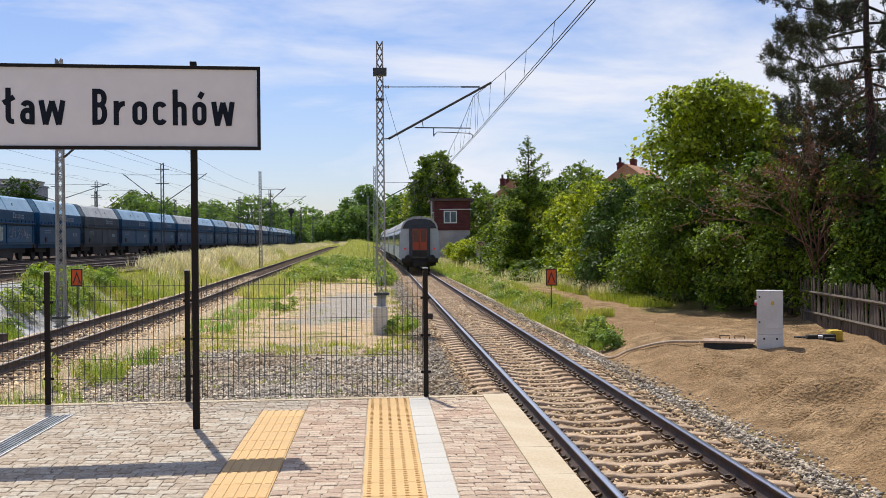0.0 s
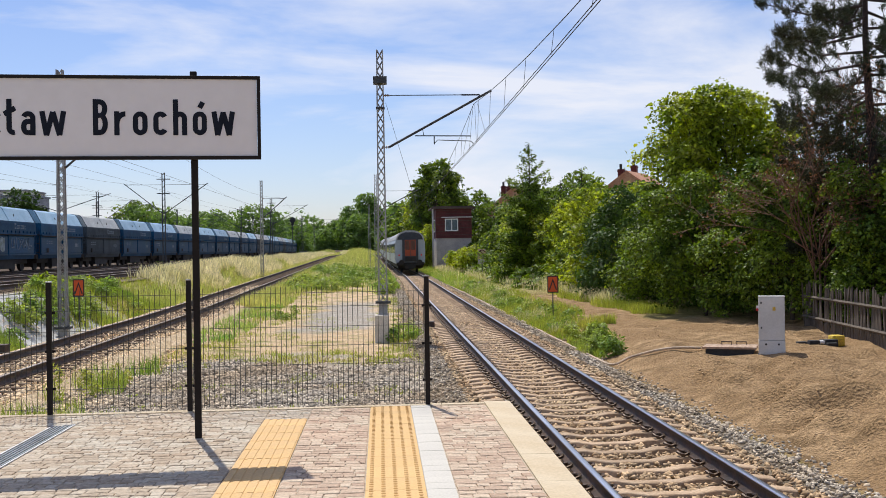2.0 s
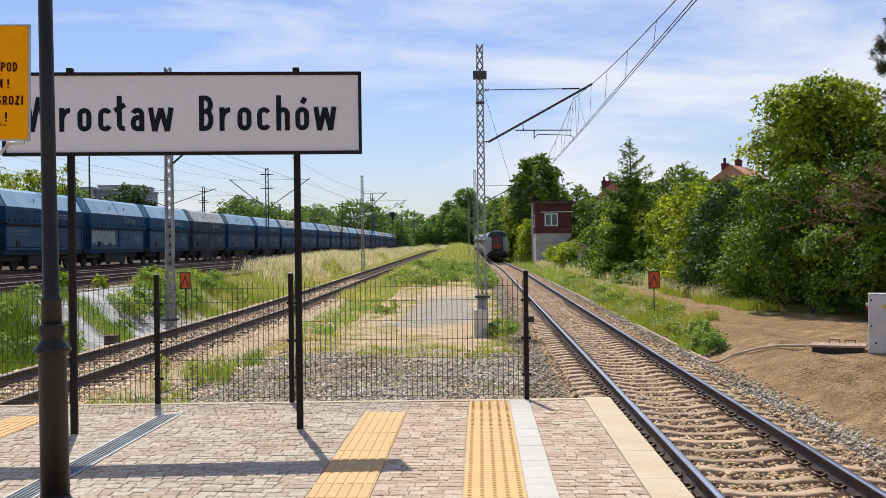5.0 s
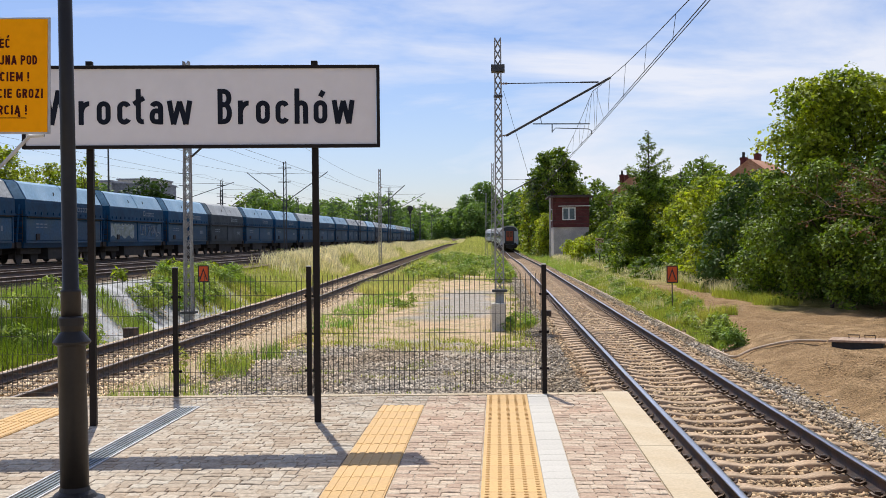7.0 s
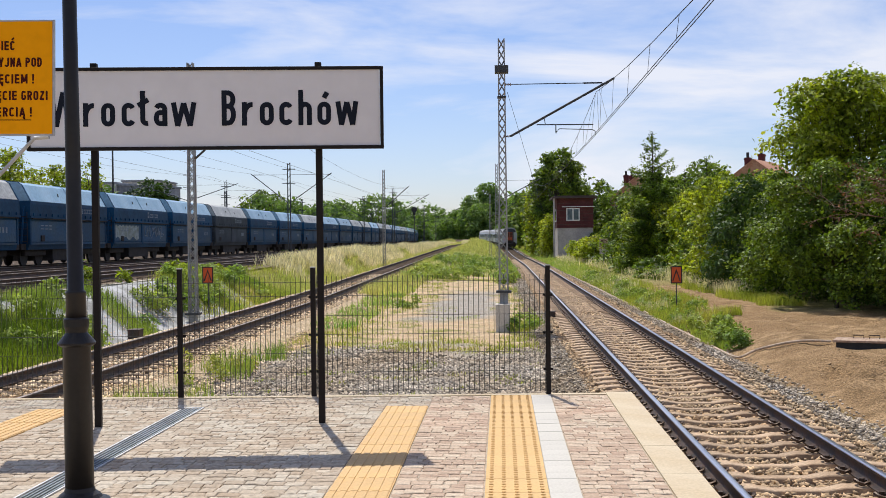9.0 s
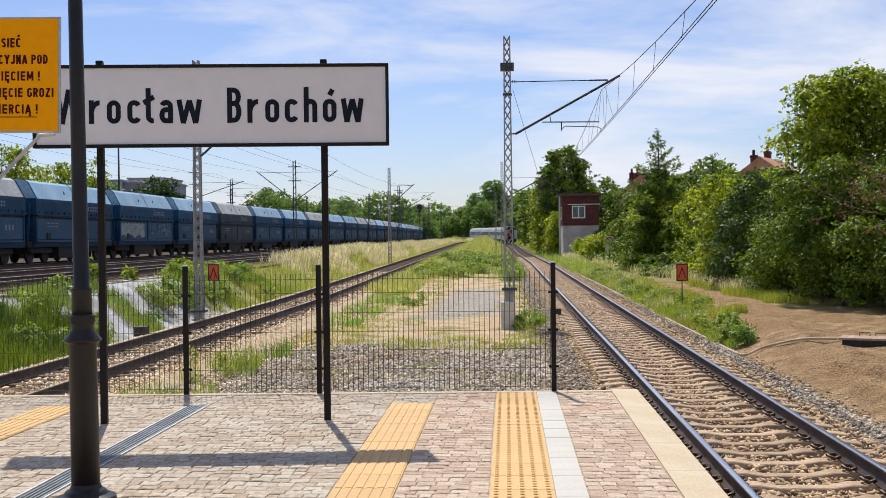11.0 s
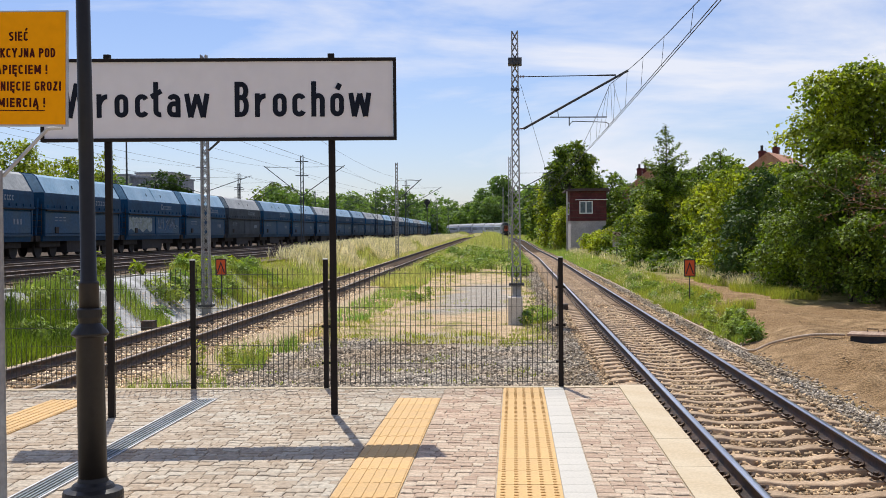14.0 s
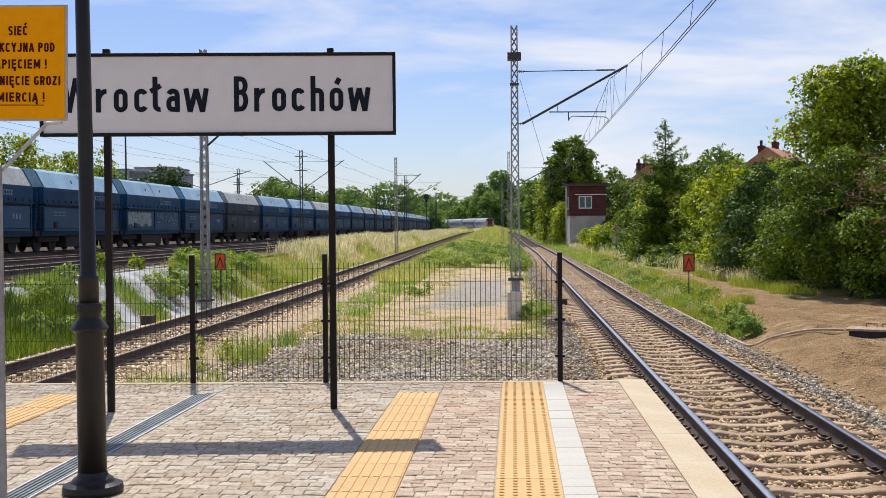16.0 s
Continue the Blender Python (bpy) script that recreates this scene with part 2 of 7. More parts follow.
    coach=mat("coach", (0.42, 0.46, 0.52), (0.36, 0.4, 0.46), scale=0.8, fine=8, rough=0.45, bump=0.03, grain=0.06),
    coachroof=mat("coachroof", (0.4, 0.4, 0.41), (0.34, 0.34, 0.35), scale=1, fine=8, rough=0.6, bump=0.05),
    coachdark=mat("coachdark", (0.02, 0.025, 0.045), (0.03, 0.035, 0.05), scale=1, fine=8, rough=0.4, bump=0.03),
    coachdoor=mat("coachdoor", (0.42, 0.065, 0.02), (0.35, 0.055, 0.02), scale=1, fine=8, rough=0.45, bump=0.03, grain=0.06),
    bark=mat("bark", (0.1, 0.07, 0.05), (0.06, 0.042, 0.032), scale=3, fine=18, rough=0.95, bump=0.8, depth=0.03),
    pinebark=mat("pinebark", (0.07, 0.05, 0.042), (0.045, 0.034, 0.03), scale=3, fine=18, rough=0.95, bump=0.8, depth=0.03),
    greywall=mat("greywall", (0.33, 0.34, 0.36), (0.28, 0.29, 0.31), scale=0.2, fine=3, rough=0.9),
    whitewall=mat("whitewall", (0.62, 0.6, 0.55), (0.55, 0.54, 0.5), scale=0.2, fine=3, rough=0.9),
    trash=mat("trash", (0.7, 0.5, 0.05), (0.6, 0.4, 0.05), scale=6, fine=30, rough=0.5),
    fleece=mat("fleece", (0.46, 0.46, 0.46), (0.28, 0.28, 0.26), scale=1.5, fine=14, rough=0.95, bump=0.6, depth=0.04),
    leaf=leafy("leaf", (0.19, 0.26, 0.024), (0.055, 0.105, 0.014), glow=0.26, scale=0.6, isl=0.7, rough=0.56, spec=0.3),
    leaf_light=leafy("leaf_light", (0.36, 0.39, 0.028), (0.15, 0.215, 0.02), glow=0.34, scale=0.6, isl=0.65, rough=0.58, spec=0.3),
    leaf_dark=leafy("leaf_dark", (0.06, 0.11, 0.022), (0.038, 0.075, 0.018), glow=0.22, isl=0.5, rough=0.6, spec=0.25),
    lush=leafy("lush", (0.16, 0.26, 0.045), (0.33, 0.38, 0.1), glow=0.3, scale=0.5, isl=0.45),
    twig=mat("twig", (0.14, 0.075, 0.05), (0.2, 0.11, 0.075), scale=2, fine=12, rough=0.95, bump=0),
    grass_yellow=leafy("grass_yellow", (0.27, 0.34, 0.05), (0.42, 0.4, 0.12), glow=0.3, scale=0.6, isl=0.4),
    grate=mat("grate", (0.2, 0.24, 0.27), (0.14, 0.17, 0.19), scale=3, fine=30, rough=0.5, metal=0.3, bump=0.05),
    # leaf_far is lightened so that distance haze sits in the leaf colour
    leaf_far=leafy("leaf_far", (0.15, 0.235, 0.07), (0.1, 0.17, 0.055), scale=0.1),
    needle=leafy("needle", (0.04, 0.058, 0.028), (0.055, 0.056, 0.03), glow=0.1, isl=0.4),
    dead=leafy("dead", (0.23, 0.1, 0.055), (0.16, 0.08, 0.045), glow=0.15),
    grass=leafy("grass", (0.31, 0.37, 0.13), (0.52, 0.48, 0.26), glow=0.35, scale=0.25),
    grass_green=leafy("grass_green", (0.19, 0.34, 0.1), (0.4, 0.45, 0.17), glow=0.35, scale=0.4),
    grass_pale=leafy("grass_pale", (0.85, 0.76, 0.52), (0.66, 0.61, 0.32), glow=0.35, scale=0.25, through_tint=(1.15, 1.15, 1.0)),
    weed=leafy("weed", (0.38, 0.44, 0.075), (0.26, 0.36, 0.06), glow=0.35),
)


# ---- mesh tools ----
def part(name, bm, material, parent=None, label="", smooth=False):
    me = bpy.data.meshes.new(name)
    bm.to_mesh(me)
    bm.free()
    me.materials.append(material)
    if smooth:
        for f in me.polygons:
            f.use_smooth = True
    ob = new(name, me)
    ob.parent = parent
    if label:
        tagged(ob, label)
    return ob


def raw(name, V, F, material, parent=None, label=""):
    """One mesh from an array of corners and an array of faces of equal size."""
    V, F = np.asarray(V, np.float32), np.asarray(F, np.int32)
    me = bpy.data.meshes.new(name)
    me.vertices.add(len(V))
    me.vertices.foreach_set("co", V.ravel())
    k = F.shape[1]
    me.loops.add(F.size)
    me.loops.foreach_set("vertex_index", F.ravel())
    me.polygons.add(len(F))
    me.polygons.foreach_set("loop_start", np.arange(0, F.size, k, dtype=np.int32))
    me.update(calc_edges=True)
    me.validate()
    me.materials.append(material)
    ob = new(name, me)
    ob.parent = parent
    if label:
        tagged(ob, label)
    return ob


def shared(name, me, parent, m):
    ob = new(name, me)
    ob.parent = parent
    ob.matrix_local = m
    return ob


def thing(name, m, label, category, group="", kind=""):
    ob = new(name)
    ob.empty_display_size = 0.2
    ob.matrix_world = m
    return tagged(ob, label, category, group, kind)


def box(bm, x0, x1, y0, y1, z0, z1, bevel=0.0):
    vs = [bm.verts.new((x, y, z)) for z in (z0, z1) for x, y in ((x0, y0), (x1, y0), (x1, y1), (x0, y1))]
    fs = [bm.faces.new([vs[i] for i in q]) for q in ((3, 2, 1, 0), (4, 5, 6, 7), (0, 1, 5, 4), (1, 2, 6, 5), (2, 3, 7, 6), (3, 0, 4, 7))]
    if bevel:
        edges = list({e for f in fs for e in f.edges})
        bmesh.ops.bevel(bm, geom=edges, offset=bevel, segments=2, affect="EDGES", profile=0.6)


def tube(bm, a, b, r, r2=None, n=8, caps=True):
    a, b = Vector(a), Vector(b)
    r2 = r if r2 is None else r2
    q = (b - a).to_track_quat("Z", "Y")
    rings = []
    for c, rr in ((a, r), (b, r2)):
        rings.append([bm.verts.new(c + q @ Vector((rr * math.cos(2 * math.pi * i / n), rr * math.sin(2 * math.pi * i / n), 0))) for i in range(n)])
    for i in range(n):
        bm.faces.new((rings[0][i], rings[0][(i + 1) % n], rings[1][(i + 1) % n], rings[1][i]))
    if caps:
        bm.faces.new(rings[0][::-1])
        bm.faces.new(rings[1])


def lathe(bm, profile, n=24, at=(0, 0, 0)):
    """Turn (radius, height) pairs round the upright axis."""
    rings = [[bm.verts.new((at[0] + r * math.cos(2 * math.pi * i / n), at[1] + r * math.sin(2 * math.pi * i / n), at[2] + z)) for i in range(n)] for r, z in profile]
    for p, q in zip(rings, rings[1:]):
        for i in range(n):
            bm.faces.new((p[i], p[(i + 1) % n], q[(i + 1) % n], q[i]))
    bm.faces.new(rings[0][::-1])
    bm.faces.new(rings[-1])


def polytube(bm, pts, r, n=6):
    """One bent tube through the points."""
    pts = [Vector(p) for p in pts]
    rings = []
    for i, p in enumerate(pts):
        d = pts[min(i + 1, len(pts) - 1)] - pts[max(i - 1, 0)]
        if d.length < 1e-6:
            d = pts[1] - pts[0]
        q = d.to_track_quat("Z", "Y")
        rings.append([bm.verts.new(p + q @ Vector((r * math.cos(2 * math.pi * k / n), r * math.sin(2 * math.pi * k / n), 0))) for k in range(n)])
    for a, b in zip(rings, rings[1:]):
        off = min(range(n), key=lambda o: sum((a[k].co - b[(k + o) % n].co).length for k in range(n)))
        for k in range(n):
            bm.faces.new((a[k], a[(k + 1) % n], b[(k + 1 + off) % n], b[(k + off) % n]))
    bm.faces.new(rings[0][::-1])
    bm.faces.new(rings[-1])


def extrude_x(bm, prof, x0, x1):
    """A prism from a closed outline of (y, z), counter-clockwise seen from +x."""
    a = [bm.verts.new((x0, y, z)) for y, z in prof]
    b = [bm.verts.new((x1, y, z)) for y, z in prof]
    n = len(prof)
    for i in range(n):
        bm.faces.new((a[i], b[i], b[(i + 1) % n], a[(i + 1) % n]))
    bm.faces.new(a[::-1])
    bm.faces.new(b)
    bmesh.ops.recalc_face_normals(bm, faces=bm.faces)


def extrude_y(bm, prof, y0, y1):
    """A prism from a closed outline of (x, z)."""
    a = [bm.verts.new((x, y0, z)) for x, z in prof]
    b = [bm.verts.new((x, y1, z)) for x, z in prof]
    n = len(prof)
    for i in range(n):
        bm.faces.new((a[i], b[i], b[(i + 1) % n], a[(i + 1) % n]))
    bm.faces.new(a[::-1])
    bm.faces.new(b)
    bmesh.ops.recalc_face_normals(bm, faces=bm.faces)


def smooth01(x):
    x = np.clip(x, 0, 1)
    return x * x * (3 - 2 * x)


# ---- the lie of the land ----
RAIL = -0.75          # top of the rails beside the platform
YARD = 0.5            # top of the rails in the yard


def bend(y):
    """How far the near line has swung to the west at y."""
    y = np.asarray(y, float)
    return np.clip(y - 200, 0, 210) ** 3 / 600000 + np.clip(y - 410, 0, None) * 0.22 + 0.011 * np.clip(y - 100, 0, None)


def near_line(y):
    return 2.92 - bend(y)


def middle_line(y):
    y = np.asarray(y, float)
    return -8.06 - np.clip(y - 210, 0, 300) ** 2 / 5200 - np.clip(y - 510, 0, None) * 0.115


def rise(y):
    """How far the near line has climbed at y."""
    return np.clip(np.asarray(y, float) - 150, 0, 260) * 0.005


def ramp_up(y):
    """How far the middle line has climbed towards the yard at y."""
    return np.clip(np.asarray(y, float) - 44, 0, 150) * 0.0088


def yard_line(x):
    return lambda y: x + 1.6 * smooth01((np.asarray(y, float) - 85) / 75) - np.clip(np.asarray(y, float) - 190, 0, None) ** 2 / 6000


def lumps(x, y, s, seed):
    """Smooth random relief between -1 and 1, in cells of s metres."""
    u, v = np.asarray(x, float) / s, np.asarray(y, float) / s
    i, j = np.floor(u), np.floor(v)
    f, g = smooth01(u - i), smooth01(v - j)

    def at(a, b):
        k = np.sin(a * 127.1 + b * 311.7 + seed * 74.7) * 43758.5453
        return 2 * (k - np.floor(k)) - 1
    return (at(i, j) * (1 - f) + at(i + 1, j) * f) * (1 - g) + (at(i, j + 1) * (1 - f) + at(i + 1, j + 1) * f) * g


def height(x, y):
    """Ground level."""
    x, y = np.asarray(x, float), np.asarray(y, float)
    n = near_line(np.clip(y, 0, 420))
    z = np.full(np.broadcast(x, y).shape, -1.12)
    # dug earth beside the near line
    z = z + smooth01((x - n - 2.1) / 1.7) * 0.36 - smooth01((x - n - 6.0) / 4) * 0.06 * smooth01((y - 30) / 10)
    z = z + smooth01((x - 7.5) / 4) * 0.25 * smooth01((y - 45) / 30)
    dug = smooth01((x - n - 2.45) / 0.5) * smooth01((42 - y) / 8)
    near_dug = dug * smooth01((24 - y) / 3)
    z = z + near_dug * (0.03 + 0.09 * lumps(x, y, 1.3, 1) + 0.15 * lumps(x, y, 0.5, 2) + 0.08 * lumps(x, y, 0.27, 3))
    z = z + dug * (0.025 * lumps(x, y, 0.6, 4) + 0.018 * lumps(x, y, 0.25, 5))
    z = z + dug * (0.045 * np.sin(x * 2.3 + 1.2 * np.sin(y * 0.8)) * np.sin(y * 1.1 + x) + 0.03 * np.sin(x * 5.3 + y * 2.1) * np.sin(y * 4.7 - x * 1.9))
    z = z + rise(y) * np.exp(-((x - n) / 9) ** 2)
    # bank up to the yard
    mid = middle_line(np.clip(y, 0, 420))
    lift = smooth01((mid - 1.75 - x) / (2.6 + 0.6 * np.sin(y * 0.13)))
    z = z + (1 - lift) * ramp_up(y) * smooth01((0.5 - x) / 7)
    z = z + lift * (1.32 + 0.36 * smooth01((y - 60) / 40) * smooth01((x - mid + 5.0) / 1.0))
    return z + 0.03 * np.sin(x * 1.7 + y * 0.6) * np.sin(y * 0.9 - x * 0.5) + 0.02 * np.sin(x * 4.1) * np.sin(y * 3.3)


# ---- ground ----
def ground_material():
    """Worn grass, bare earth and sandy track, each where it lies, with ragged borders."""
    m = bpy.data.materials.new("ground")
    m.use_nodes = True
    t = m.node_tree
    p = t.nodes["Principled BSDF"]
    p.inputs["Roughness"].default_value = 0.95
    p.inputs["Specular IOR Level"].default_value = 0.15
    geo = t.nodes.new("ShaderNodeNewGeometry")
    sep = t.nodes.new("ShaderNodeSeparateXYZ")
    t.links.new(geo.outputs["Position"], sep.inputs[0])

    def noise_node(scale, detail=6):
        n = t.nodes.new("ShaderNodeTexNoise")
        n.inputs["Scale"].default_value, n.inputs["Detail"].default_value = scale, detail
        t.links.new(geo.outputs["Position"], n.inputs["Vector"])
        return n.outputs["Fac"]

    def math_node(op, a, b):
        n = t.nodes.new("ShaderNodeMath")
        n.operation = op
        for i, v in enumerate((a, b)):
            if isinstance(v, (int, float)):
                n.inputs[i].default_value = v
            else:
                t.links.new(v, n.inputs[i])
        return n.outputs[0]

    def ramp(v, a, b):
        n = t.nodes.new("ShaderNodeMapRange")
        n.inputs["From Min"].default_value, n.inputs["From Max"].default_value = a, b
        t.links.new(v, n.inputs["Value"])
        return n.outputs["Result"]

    def blend(fac, a, b):
        n = t.nodes.new("ShaderNodeMix")
        n.data_type = "RGBA"
        t.links.new(fac, n.inputs[0])
        for i, v in ((6, a), (7, b)):
            if isinstance(v, tuple):
                n.inputs[i].default_value = (*v, 1)
            else:
                t.links.new(v, n.inputs[i])
        return n.outputs[2]

    big, mid, fine = noise_node(0.35), noise_node(2.2), noise_node(22, 8)
    wob = math_node("MULTIPLY", math_node("SUBTRACT", big, 0.5), 5.0)
    wx = math_node("ADD", sep.outputs[0], math_node("MULTIPLY", wob, 0.7))
    wy = math_node("ADD", sep.outputs[1], math_node("MULTIPLY", wob, 2.0))
    grass = blend(ramp(mid, 0.35, 0.65), (0.24, 0.24, 0.07), (0.4, 0.34, 0.14))
    earth = blend(ramp(mid, 0.35, 0.65), (0.22, 0.14, 0.068), (0.5, 0.335, 0.18))
    earth = blend(ramp(big, 0.4, 0.62), earth, (0.33, 0.21, 0.105))
    sand = blend(ramp(mid, 0.3, 0.7), (0.72, 0.55, 0.36), (0.56, 0.4, 0.23))
    grey = blend(ramp(mid, 0.3, 0.7), (0.5, 0.46, 0.4), (0.4, 0.34, 0.27))
    # a sandy, trodden strip between the two lines, grey fines in its middle
    inside = math_node("MULTIPLY", ramp(wx, -6.3, -5.0), math_node("MULTIPLY", ramp(wx, 2.2, 0.4), ramp(wy, 105, 80)))
    small = noise_node(0.9)
    col = blend(math_node("MULTIPLY", inside, ramp(small, 0.36, 0.5)), grass, sand)
    patch = math_node("MULTIPLY", ramp(wx, -3.0, -2.3), math_node("MULTIPLY", ramp(wx, 0.3, -0.4), math_node("MULTIPLY", ramp(wy, 37, 40), ramp(wy, 60, 54))))
    col = blend(patch, col, grey)
    near = math_node("MULTIPLY", ramp(wy, 29, 26), math_node("MULTIPLY", ramp(wx, 3, 2), ramp(wx, -7.2, -6.4)))
    col = blend(near, col, grey)
    # dug earth on the far side of the near line
    dug = math_node("MULTIPLY", ramp(sep.outputs[0], 4.85, 5.2), ramp(wy, 40, 34))
    trail = math_node("MULTIPLY", ramp(wx, 6.2, 7.0), math_node("MULTIPLY", ramp(wx, 9.4, 8.4), ramp(wy, 62, 52)))
    col = blend(math_node("MAXIMUM", dug, trail), col, earth)
    yard = ramp(sep.outputs[0], -13.0, -13.6)
    col = blend(yard, col, (0.11, 0.082, 0.06))
    shade = t.nodes.new("ShaderNodeHueSaturation")
    t.links.new(col, shade.inputs["Color"])
    val = t.nodes.new("ShaderNodeMapRange")
    val.inputs["From Min"].default_value, val.inputs["From Max"].default_value = 0.3, 0.7
    val.inputs["To Min"].default_value, val.inputs["To Max"].default_value = 0.65, 1.35
    t.links.new(fine, val.inputs["Value"])
    t.links.new(val.outputs["Result"], shade.inputs["Value"])
    t.links.new(shade.outputs["Color"], p.inputs["Base Color"])
    bp = t.nodes.new("ShaderNodeBump")
    bp.inputs["Strength"].default_value, bp.inputs["Distance"].default_value = 1.0, 0.1
    t.links.new(fine, bp.inputs["Height"])
    t.links.new(bp.outputs["Normal"], p.inputs["Normal"])
    return m


def axis(stops):
    """Numbers that run through (start, step) stretches."""
    out = []
    for (a, s), (b, _) in zip(stops, stops[1:]):
        out += list(np.arange(a, b, s))
    return np.array(out + [stops[-1][0]])


gx = axis([(-3000, 600), (-600, 100), (-100, 20), (-40, 2), (-16, 0.35), (5, 0.13), (10, 0.35), (14, 1), (30, 10), (100, 100), (600, 600), (3000, 1)])
gy = axis([(-800, 200), (-200, 40), (-40, 8), (0, 2), (8, 0.13), (28, 0.35), (60, 1.5), (160, 8), (400, 100), (1000, 500), (4000, 1)])
GX, GY = np.meshgrid(gx, gy)
GZ = height(GX, GY)
GZ[(GX > -7) & (GX < 1.6) & (GY < 11.6)] = -1.2
gi = np.arange(GX.size).reshape(GX.shape)
ground = raw("ground", np.c_[GX.ravel(), GY.ravel(), GZ.ravel()], np.c_[gi[:-1, :-1].ravel(), gi[:-1, 1:].ravel(), gi[1:, 1:].ravel(), gi[1:, :-1].ravel()], ground_material())
ground.data.polygons.foreach_set("use_smooth", np.ones(len(ground.data.polygons), bool))
tagged(ground, "dry earth, sand and worn grass beside the rails", "ground", kind="structure")


# ---- tracks ----
def sweep(name, line, y0, y1, dx, prof, z, material, parent, step=4.0, closed=True, climb=None):
    """A profile of (x, z) drawn along a line."""
    ys = np.append(np.arange(y0, y1, step), y1)
    xs = line(ys)
    n = len(prof)
    up = climb(ys) if climb else 0 * ys
    V = np.array([(x + dx + px, y, z + u + pz) for x, y, u in zip(xs, ys, up) for px, pz in prof])
    F = [(i * n + j, i * n + (j + 1) % n, (i + 1) * n + (j + 1) % n, (i + 1) * n + j) for i in range(len(ys) - 1) for j in range(n if closed else n - 1)]
    return raw(name, V, F, material, parent)


RAIL_SIDE = [(-0.075, -0.172), (0.075, -0.172), (0.075, -0.16), (0.014, -0.135), (0.01, -0.05), (0.034, -0.036), (0.035, -0.006), (-0.035, -0.006), (-0.034, -0.036), (-0.01, -0.05), (-0.014, -0.135), (-0.075, -0.16)]
RAIL_HEAD = [(-0.036, -0.014), (0.036, -0.014), (0.036, -0.004), (0.026, 0.0), (-0.026, 0.0), (-0.036, -0.004)]


def sleeper_mesh():
    bm = bmesh.new()
    rings = []
    for x, zt, hw in ((-1.3, -0.03, 0.105), (-1.05, 0.0, 0.11), (-0.45, 0.0, 0.11), (-0.25, -0.035, 0.085), (0.25, -0.035, 0.085), (0.45, 0.0, 0.11), (1.05, 0.0, 0.11), (1.3, -0.03, 0.105)):
        rings.append([bm.verts.new((x, y, z)) for y, z in ((-hw - 0.03, -0.16), (hw + 0.03, -0.16), (hw, zt - 0.01), (hw - 0.012, zt), (-hw + 0.012, zt), (-hw, zt - 0.01))])
    for a, b in zip(rings, rings[1:]):
        for i in range(6):
            bm.faces.new((a[i], b[i], b[(i + 1) % 6], a[(i + 1) % 6]))
    bm.faces.new(rings[0])
    bm.faces.new(rings[-1][::-1])
    bmesh.ops.recalc_face_normals(bm, faces=bm.faces)
    me = bpy.data.meshes.new("sleeper")
    bm.to_mesh(me)
    bm.free()
    me.materials.append(M["sleeper"])
    return me


def clip_mesh():
    """A spring clip with its screw."""
    bm = bmesh.new()
    pts = [(0.055 * math.cos(a), 0.06 * math.sin(a), 0.035 + 0.012 * math.cos(2 * a)) for a in np.linspace(0, 2 * math.pi, 9)]
    pts = [(px * 1.25, py * 1.25, pz * 1.2) for px, py, pz in pts]
    polytube(bm, pts, 0.018, n=5)
    tube(bm, (0, 0, 0), (0, 0, 0.075), 0.028, n=6)
    me = bpy.data.meshes.new("clip")
    bm.to_mesh(me)
    bm.free()
    me.materials.append(M["iron"])
    return me


SLEEPER, CLIP = sleeper_mesh(), clip_mesh()


OLD_SLEEPER = SLEEPER.copy()
OLD_SLEEPER.materials[0] = M["sleeper_old"]


def track(line, z, y0, y1, label, bed, singles=300, clips=0, start=6.0, wide=0.85, climb=None, old=True):
    """Two rails on concrete sleepers in a bed of ballast."""
    top = thing("railway_track", Matrix.Identity(4), label, "track", kind="structure")
    half = 0.7535
    for s in (-half, half):
        sweep("rail", line, y0, y1, s, RAIL_SIDE, z, M["railside"], top, climb=climb)
        sweep("rail_head", line, y0, y1, s, RAIL_HEAD, z + 0.001, M["railworn"] if old else M["railtop"], top, climb=climb)
    sweep("ballast_bed", line, y0, y1, 0, [(-1.75 - wide, -0.23 - wide * 0.38), (-1.75, -0.23), (-1.4, -0.22), (-1.3, -0.27), (1.3, -0.27), (1.4, -0.22), (1.75, -0.23), (1.75 + wide, -0.23 - wide * 0.38)], z, bed, top, closed=False, climb=climb)
    far, i, y = [], 0, start
    slab = np.array([(sx * 1.3, sy * 0.12, sz) for sz in (-0.12, -0.012) for sx, sy in ((-1, -1), (1, -1), (1, 1), (-1, 1))])
    while y < y1:
        x = float(line(y))
        a = math.atan2(float(line(y + 1)) - x, 1.0)
        jit = random.uniform(-0.012, 0.012)
        if i < singles:
            sl = shared("sleeper", OLD_SLEEPER if old else SLEEPER, top, pose(x + jit, y + jit, z + (float(climb(y)) if climb else 0.0) - 0.18 + random.uniform(-0.004, 0.004), 0, 0, -math.degrees(a)))
            if i < clips:
                for s in (-half, half):
                    for d in (-0.125, 0.125):
                        shared("clip", CLIP, sl, pose(s + d, 0, 0, 0, 0, 0))
        else:
            far.append(slab + (x, y, z - 0.18 + (float(climb(y)) if climb else 0.0)))
        i, y = i + 1, y + 0.6
    if far:
        F4 = np.array([(4, 5, 6, 7), (0, 1, 5, 4), (1, 2, 6, 5), (3, 0, 4, 7)])
        tagged(raw("far_sleepers", np.concatenate(far), np.concatenate([F4 + k * 8 for k in range(len(far))]), M["sleeper_old"], top), kind="stuff")
    return top


